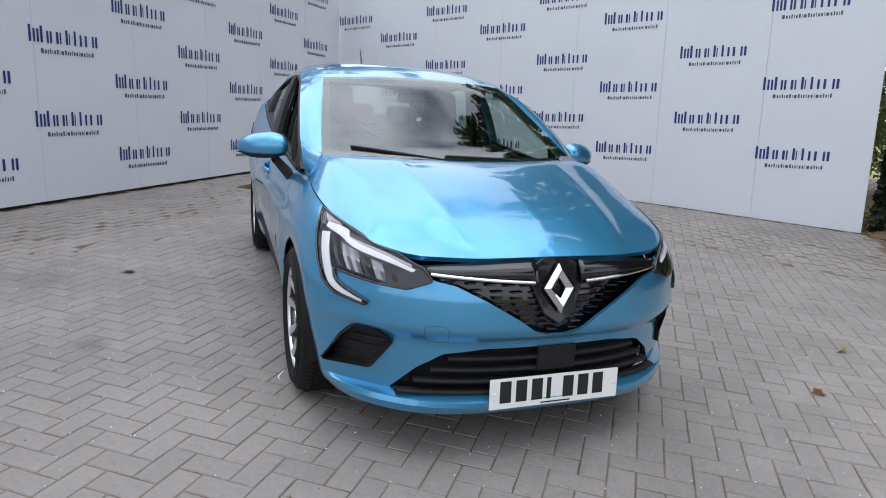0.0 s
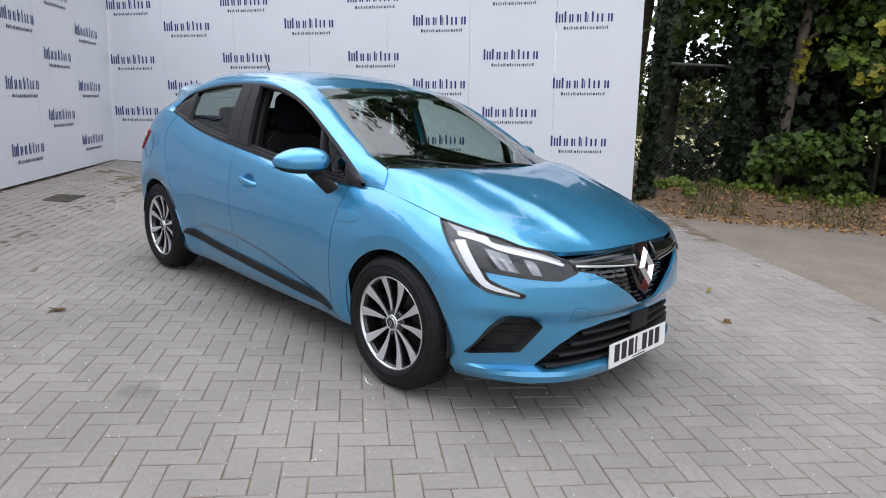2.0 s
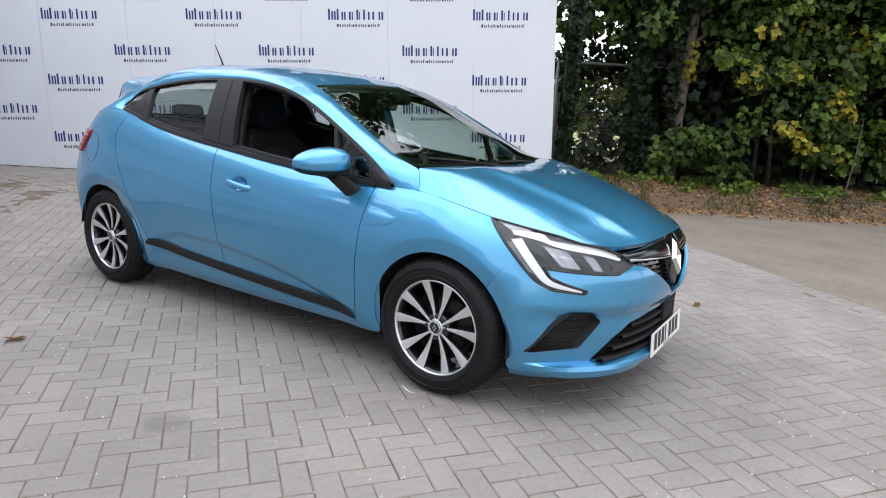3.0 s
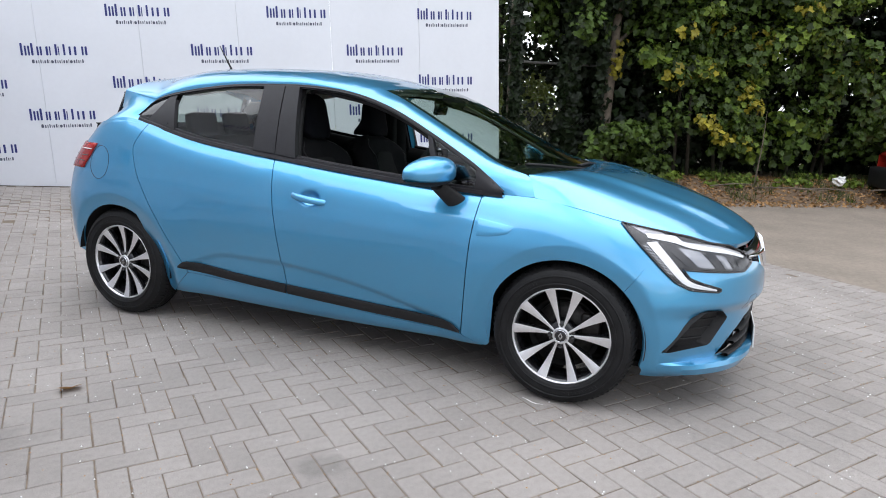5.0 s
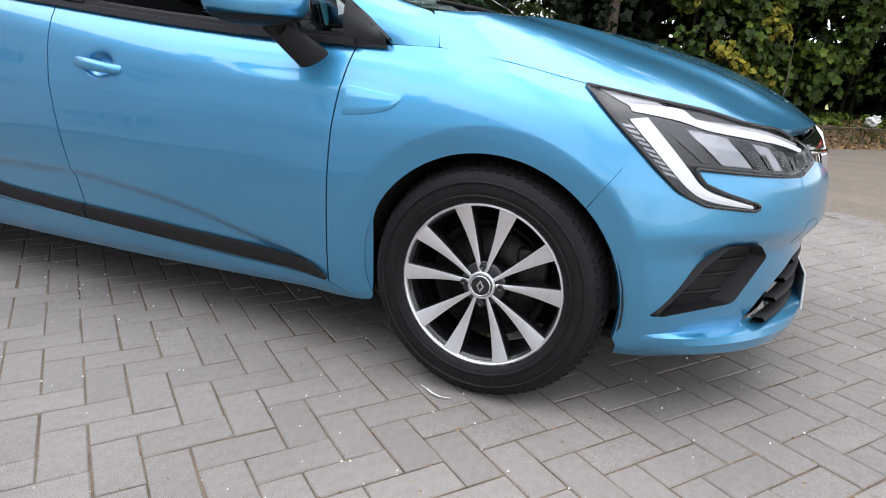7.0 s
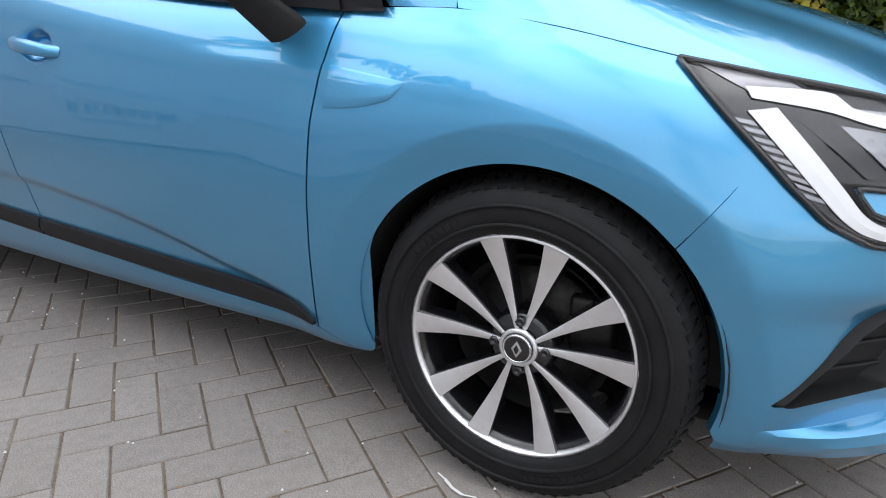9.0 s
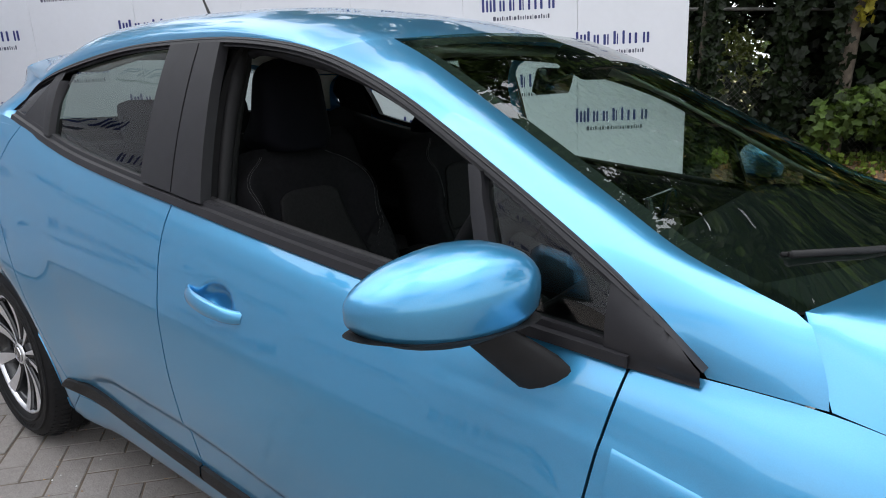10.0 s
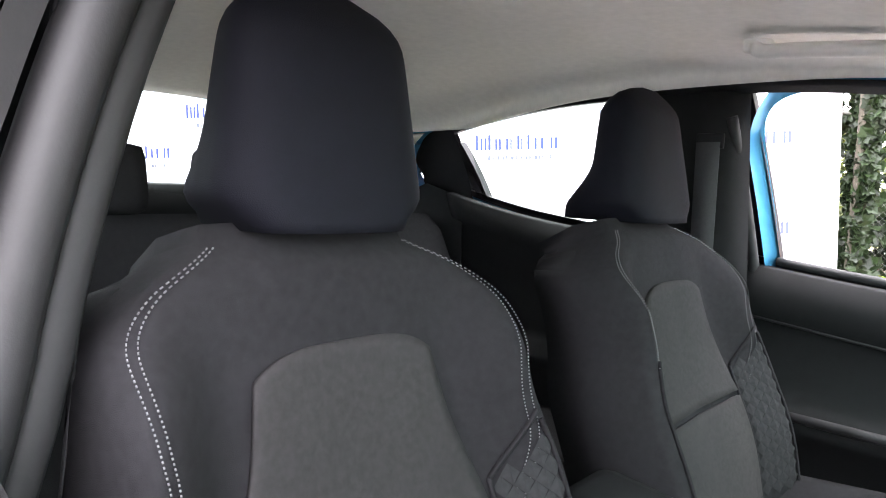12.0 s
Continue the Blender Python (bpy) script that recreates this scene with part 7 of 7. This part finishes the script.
# undergrowth, litter and grass on the bank
rng = random.Random(31)
litter = []
for _ in range(11000):
    s, d = -0.3 + 14.5 * rng.random(), -0.75 + 1.9 * rng.random() ** 0.8
    litter.append((bank(s, d, max(bank_height(s, d), -0.002) + 0.008), rng.uniform(0.025, 0.075), Vector((rng.uniform(-0.4, 0.4), rng.uniform(-0.4, 0.4), 1)).normalized()))
lit = leaves("leaf_litter", litter, DRYLEAF, None, False, 32)
tagged(lit, "dry brown leaves and twigs lying along the bank", "leaf litter", kind="stuff")
weeds = []
for k in range(60):
    s, d = 0.3 + 6.5 * rng.random(), 0.25 + 0.8 * rng.random()
    weeds += clump(rng, bank(s, d, bank_height(s, d) + 0.05), 0.13, 26, 0.06, squash=0.5)
tagged(leaves("ground_ivy", weeds, LEAFLIME, None, True, 33), "low green weeds and ivy on the bank", "weeds", kind="stuff")
blades_v, blades_f = [], []
for _ in range(9000):
    s, d = 0.0 + 14 * rng.random(), -0.25 + 1.6 * rng.random()
    if noise.noise((s * 1.3, d * 1.3, 9)) < 0.0:
        continue
    p = bank(s, d, bank_height(s, d) - 0.01)
    h, a = rng.uniform(0.05, 0.22), rng.uniform(0, 6.28)
    w = Vector((math.cos(a), math.sin(a), 0)) * 0.006
    tip = p + Vector((rng.uniform(-0.08, 0.08), rng.uniform(-0.08, 0.08), h))
    b = len(blades_v)
    blades_v += [tuple(p - w), tuple(p + w), tuple(tip)]
    blades_f.append((b, b + 1, b + 2))
me = bpy.data.meshes.new("grass")
me.from_pydata(blades_v, [], blades_f)
me.materials.append(LEAF)
tagged(new("grass", me), "rough green grass tufts growing on the bank", "grass", kind="stuff")
for k, (s, d, ln, a) in enumerate(((4.3, -0.05, 1.1, -35), (5.0, -0.15, 0.9, -28), (3.6, 0.1, 0.7, 20), (6.4, -0.2, 1.0, 12), (4.6, 0.35, 1.3, 80))):
    p = bank(s, d, 0.22 if a < 60 else 0.2)
    tilt = radians(74) if a == 80 else 0.08
    q = p + Vector((ln * math.cos(radians(a)) * math.cos(tilt), ln * math.sin(radians(a)) * math.cos(tilt), ln * math.sin(tilt)))
    st = part("fallen_branch", tube([p, p.lerp(q, 0.5) + Vector((0.02, 0.03, 0.02)), q], [0.014, 0.011, 0.005], 6), BARK)
    tagged(st, "bare brown stick lying on the bank" if a != 80 else "bare brown sapling stem leaning in the hedge", "branch")
# a crumpled white bag on the bank
bm = bmesh.new()
bmesh.ops.create_icosphere(bm, subdivisions=3, radius=0.13)
for v in bm.verts:
    v.co *= 0.75 + 0.5 * noise.noise(v.co * 14)
    v.co.z *= 0.75
bm.transform(Matrix.Translation(bank(6.05, 0.10, 0.34)))
tagged(part("plastic_bag", bm, PLATE, smooth=False), "crumpled white plastic bag lying on the bank", "bag")

# wire fence behind the gap: posts, rail and mesh
fence = empty("wire_fence", "weathered chain-link fence with a top rail", "fence")
for s in (0.25, 2.45, 4.9):
    part("fence_post", tube([bank(s, 1.75, 0), bank(s, 1.75, 2.15)], 0.03, 8), WIRE, fence)
part("top_rail", tube([bank(0.2, 1.75, 2.12), bank(5.0, 1.75, 2.12)], 0.022, 8), WIRE, fence)
bm = bmesh.new()
for k in range(62):
    s0 = -0.6 + k * 0.075
    for sg in (1, -1):
        a, b = bank(s0 if sg > 0 else s0 + 1.2, 1.75, 0.1), bank(s0 + 1.2 if sg > 0 else s0, 1.75, 1.30)
        side = Vector((0, 0, 0.0022))
        vs = [bm.verts.new(p) for p in (a - side, a + side, b + side, b - side)]
        bm.faces.new(vs)
part("wire_mesh", bm, WIRE, fence, smooth=False)

# bush beyond the fence, its sunlight put into the pale leaf colour
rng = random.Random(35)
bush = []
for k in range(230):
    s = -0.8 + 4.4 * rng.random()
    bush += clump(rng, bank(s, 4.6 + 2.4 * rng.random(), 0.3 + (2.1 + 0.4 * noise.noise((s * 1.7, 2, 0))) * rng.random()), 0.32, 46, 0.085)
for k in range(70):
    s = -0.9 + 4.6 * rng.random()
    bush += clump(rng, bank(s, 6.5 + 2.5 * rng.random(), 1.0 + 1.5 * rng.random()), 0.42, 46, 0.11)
tagged(leaves("bush", bush, LEAFSUNLIT, None, False, 36), "green bush behind the wire fence, coloured pale as if sunlit", "bush")

# far trees beyond the field
rng = random.Random(41)
far = []
for k in range(120):
    c = bank(-25 + 60 * rng.random(), 38 + 8 * rng.random(), 0.5 + 3.0 * rng.random())
    far += clump(rng, c, 2.0, 26, 0.9)
ft = leaves("far_trees", far, LEAF, None, False, 42)
tagged(ft, "distant line of green trees beyond the field", "trees", kind="stuff")

# tall trees behind the hoarding, known from the reflections in the car
for k, (x, y, h, r) in enumerate(((-12.5, 1.5, 8.2, 3.2), (-9.5, 7.5, 7.6, 2.8), (-14.5, -3.5, 8.5, 3.2), (-4.5, 11.5, 8, 2.8), (-8.0, -10.5, 9, 3.0), (13.5, 7.0, 9, 3.4))):
    tree("tree", "tall broad green tree standing behind the white hoarding" if k < 5 else "tall broad green tree beside the lane", Vector((x, y, 0)), h, (0.3, 0.2), 0.22, (r, 3.6, 46 if k < 5 else 80), LEAF, 60 + k, 0.30, limbs=8, count=50)


# tall trees that rise out of the hedge
for k, (s, d, h) in enumerate(((3.9, 4.4, 12.6), (6.6, 3.4, 11.0), (9.0, 3.8, 11.5), (12.5, 3.4, 11.0), (16.0, 3.8, 11.5))):
    tree("tree", "tall dense green tree rising out of the hedge", bank(s, d, 0), h, (0.2, 0.1), 0.18, (2.7, 3.2, 180), LEAF, 80 + k, 0.25, IVYBARK, limbs=8, count=64, lobes=False)

tree("tree", "tall dense green tree standing close behind the hoarding", Vector((-2.5, 9.4, 0)), 12.2, (0.2, 0.1), 0.2, (2.7, 4.6, 180), LEAF, 91, 0.25, IVYBARK, limbs=8, count=64, lobes=False)


for k, (x, y, h, r) in enumerate(((1.2, 10.6, 15.0, 3.4), (-6.5, 9.0, 13.0, 3.2))):
    tree("tree", "tall dense green tree standing close behind the hoarding", Vector((x, y, 0)), h, (0.2, -0.3), 0.24, (r, 5.0, 240), LEAF, 95 + k, 0.27, IVYBARK, limbs=8, count=64, lobes=False)


# the red car parked across the lane: only its corner shows
def red_car():
    m = Matrix.Translation((6.55, 9.6, 0)) @ Matrix.Rotation(radians(192), 4, "Z")
    c = empty("red_car", "red parked hatchback with black lower bumper", "car", m)
    rows = []
    for i in range(25):
        t = i / 24
        x = -1.9 + 3.8 * t
        hgt = curve([0, 0.08, 0.3, 0.42, 0.75, 0.93, 1.0], [0.85, 0.95, 1.0, 1.42, 1.45, 1.0, 0.8])(t)
        w = 0.84 * (1 - (abs(2 * t - 1)) ** 5 * 0.25)
        rows.append([Vector((x, y * w, z)) for y, z in ((-0.93, 0.28), (-1, 0.5), (-0.98, min(0.9, hgt)), (-0.75, min(hgt, 1.36)), (-0.6, hgt), (0.6, hgt), (0.75, min(hgt, 1.36)), (0.98, min(0.9, hgt)), (1, 0.5), (0.93, 0.28))])
    part("body", sheet(rows), REDPAINT, c, solid=0.01)
    for x in (-1.9, 1.9):
        part("bumper", box(0.14, 1.5, 0.36, pose(x, 0, 0.42), bevel=0.05), BLACK, c)
    for x in (-1.2, 1.2):
        for y in (-0.74, 0.74):
            w = part("wheel", lathe([(0.10, -0.09), (0.2, -0.1), (0.29, -0.09), (0.31, -0.05), (0.31, 0.05), (0.29, 0.09), (0.2, 0.1), (0.10, 0.09)], 40), RUBBER, c)
            w.location = (x, y, 0.31)
            part("rim", lathe([(0.0, -0.105), (0.06, -0.108), (0.18, -0.104), (0.2, -0.10), (0.2, 0.1), (0.0, 0.105)], 30), ALLOY, w)
            part("wheel_arch", lathe([(0.37, -0.12), (0.385, -0.13), (0.385, 0.13), (0.37, 0.12)], 36), VOID, c).location = (x, y, 0.32)
    for s in (-1, 1):
        part("side_window", sheet([[Vector((x, s * (0.80 - 0.10 * (z - 0.95) / 0.4), z)) for z in (0.96, 1.1, 1.3)] for x in (-0.25, 0.3, 0.9)]), GLOSS, c, solid=0.01)
        part("lamp", box(0.08, 0.30, 0.12, pose(1.84, s * 0.58, 0.74), bevel=0.03), CLEAR, c)


red_car()


# ---- small things lying on the paving ----
def ground_leaf(x, y, size, turn, mat, label):
    me = leaf_cloud([(Vector((x, y, 0.014)), size, Vector((0.15 * math.cos(turn), 0.15 * math.sin(turn), 1)).normalized())], True, random.Random(int(turn * 100)))
    me.materials.append(mat)
    ob = new("fallen_leaf", me)
    return tagged(ob, label, "leaf")


ground_leaf(-0.64, -1.669, 0.085, 1.0, DRYLEAF, "curled dry brown leaf lying on the paving")
ground_leaf(1.55, 2.2, 0.07, 2.0, LEAFYELLOW, "small yellow leaf lying on the paving")
ground_leaf(1.95, 1.55, 0.06, 2.6, DRYLEAF, "pale dry leaf lying on the paving")
bm = bmesh.new()
chalk = [(1.150, -0.832), (1.172, -0.842), (1.196, -0.858), (1.222, -0.866), (1.250, -0.860)]
for k, (a, b) in enumerate(zip(chalk, chalk[1:])):
    w = (0.002, 0.004, 0.0035, 0.002)[k]
    bm.faces.new([bm.verts.new(p) for p in ((a[0], a[1] - w, 0.0062), (b[0], b[1] - w, 0.0062), (b[0], b[1] + w, 0.0062), (a[0], a[1] + w, 0.0062))])
tagged(part("chalk_mark", bm, PLATE, smooth=False), "thin white scrape on the paving beside the tyre", "mark")
drain = part("drain_cover", box(0.46, 0.30, 0.02, Matrix.Translation((-4.55, -0.59, yard_rise(-4.55, -0.59) - 0.004)) @ Matrix.Rotation(radians(-37), 4, "Z"), bevel=0.003), IVYBARK, smooth=False)
tagged(drain, "dark rusty iron drain cover set in the paving", "drain cover")
rng = random.Random(77)
bm = bmesh.new()
for n_ in range(2600):
    p = Vector((rng.uniform(-3, 4), rng.uniform(-3.4, 3), 0.0))
    if n_ > 800:
        # chips that have settled in the joints
        u, v = rng.uniform(-40, 40), rng.uniform(-40, 40)
        u, v = (round(u) + rng.gauss(0, 0.06), v) if n_ % 2 else (u, round(v) + rng.gauss(0, 0.06))
        p = yard(U0 + u * PITCH, V0 + v * PITCH)
    if beyond_edge(p) > 0:
        continue
    merge_r = rng.uniform(0.0015, 0.0045)
    vs = [bm.verts.new(p + Vector((dx * merge_r, dy * merge_r, dz * merge_r + 0.0005))) for dx, dy, dz in ((1, 0, 0), (-0.6, 0.8, 0), (-0.5, -0.9, 0), (0, 0, 1.2))]
    for f in ((0, 1, 3), (1, 2, 3), (2, 0, 3)):
        bm.faces.new([vs[k] for k in f])
tagged(part("grit", bm, PLATE, smooth=False), "pale grit and chips scattered over the paving", "grit", kind="stuff")
# crumbs of soil and dry bits caught in the joints
crumb_v, crumb_f = [], []
for _ in range(9000):
    u, v = rng.uniform(-45, 45), rng.uniform(-45, 45)
    if rng.random() < 0.5:
        u = round(u) + rng.gauss(0, 0.035)
    else:
        v = round(v) + rng.gauss(0, 0.035)
    p = yard(U0 + u * PITCH, V0 + v * PITCH)
    if beyond_edge(p) > -0.1 or noise.noise((p.x * 1.1, p.y * 1.1, 4)) < -0.25:
        continue
    r = rng.uniform(0.0012, 0.0042)
    b = len(crumb_v)
    turn = rng.uniform(0, 6.28)
    for a, h in ((0, 0), (2.2, 0), (4.1, 0)):
        crumb_v.append((p.x + r * 1.5 * math.cos(a + turn), p.y + r * math.sin(a + turn), h - 0.0005))
    crumb_v.append((p.x, p.y, r * 0.8))
    crumb_f += [(b, b + 1, b + 3), (b + 1, b + 2, b + 3), (b + 2, b, b + 3)]
me = bpy.data.meshes.new("joint_crumbs")
me.from_pydata(crumb_v, [], crumb_f)
me.materials.append(DRYLEAF)
tagged(new("joint_crumbs", me), "brown crumbs and dry bits caught in the paving joints", "debris", kind="stuff")

# ---- paving blocks, in a herringbone ----
LONG, WIDE, DEEP, EASE = 2 * PITCH - 0.0042, PITCH - 0.0042, 0.012, 0.0030


def block_points(vertical):
    a, b = (LONG, WIDE) if not vertical else (WIDE, LONG)
    top = [(EASE, EASE, 0), (a - EASE, EASE, 0), (a - EASE, b - EASE, 0), (EASE, b - EASE, 0)]
    mid = [(0, 0, -EASE), (a, 0, -EASE), (a, b, -EASE), (0, b, -EASE)]
    low = [(0, 0, -DEEP), (a, 0, -DEEP), (a, b, -DEEP), (0, b, -DEEP)]
    faces = [(0, 1, 2, 3)]
    for r in (0, 4):
        for i in range(4):
            k = (i + 1) % 4
            faces.append((r + i, r + 4 + i, r + 4 + k, r + k))
    return top + mid + low, faces


block_me = []
for vert in (False, True):
    pts, faces = block_points(vert)
    me = bpy.data.meshes.new("block")
    me.from_pydata(pts, [], [f[::-1] if f != (0, 1, 2, 3) else f for f in faces])
    me.materials.append(BRICK)
    bm = bmesh.new()
    bm.from_mesh(me)
    bmesh.ops.recalc_face_normals(bm, faces=bm.faces)
    bm.to_mesh(me)
    bm.free()
    block_me.append(me)

rest_v, rest_f = [], []
rng = random.Random(3)
yard_m = Matrix.Rotation(YARD_TURN, 4, "Z")
single = 0
for i in range(-125, 125):
    for j in range(-115, 105):
        r = (i - j) % 4
        if r not in (0, 3):
            continue
        vert = r == 3
        u, v = U0 + i * PITCH + 0.0021, V0 + j * PITCH + 0.0021
        p = yard(u, v)
        c = yard(u + PITCH * (0.5 if vert else 1), v + PITCH * (1 if vert else 0.5))
        if beyond_edge(c) > -0.16:
            continue
        dn = (c - CORNER).dot(WB_N), (c - CORNER).dot(WA_N)
        if dn[0] < 0.02 or dn[1] < 0.02 or c.x < -9.5 or c.y < -9.0 or c.x > 8.5:
            continue
        z = rng.gauss(0, 0.0006) + yard_rise(c.x, c.y)
        tip = Matrix.Rotation(rng.gauss(0, 0.004), 4, "X") @ Matrix.Rotation(rng.gauss(0, 0.004), 4, "Y") @ Matrix.Rotation(rng.gauss(0, 0.006), 4, "Z")
        m = Matrix.Translation((p.x, p.y, z)) @ yard_m @ tip
        if -0.75 < c.x < 2.45 and -2.75 < c.y < -0.95 and single < 298:
            ob = new("block", block_me[vert])
            ob.matrix_world = m
            ob.parent = pavement
            single += 1
        else:
            pts, faces = block_points(vert)
            b = len(rest_v)
            rest_v += [tuple(m @ Vector(q)) for q in pts]
            rest_f += [tuple(b + k for k in (f if f == (0, 1, 2, 3) else f[::-1])) for f in faces]
# a straight course along the edge
n_course = 230
for k in range(n_course):
    s = -20 + k * 0.1025 * 1.0
    o = EDGE_P + EDGE_D * s - EDGE_N * 0.205
    if (o - CORNER).dot(WB_N) < -1.5:
        continue
    ang = math.atan2(EDGE_N.y, EDGE_N.x)
    m = Matrix.Translation((o.x, o.y, rng.gauss(0, 0.0008))) @ Matrix.Rotation(ang, 4, "Z")
    pts, faces = block_points(False)
    b = len(rest_v)
    rest_v += [tuple(m @ Vector(q)) for q in pts]
    rest_f += [tuple(b + t for t in (f if f == (0, 1, 2, 3) else f[::-1])) for f in faces]
me = bpy.data.meshes.new("far_blocks")
me.from_pydata(rest_v, [], rest_f)
me.materials.append(BRICKFAR)
far_blocks = new("far_blocks", me)
far_blocks.parent = pavement
far_blocks["kind"] = "stuff"
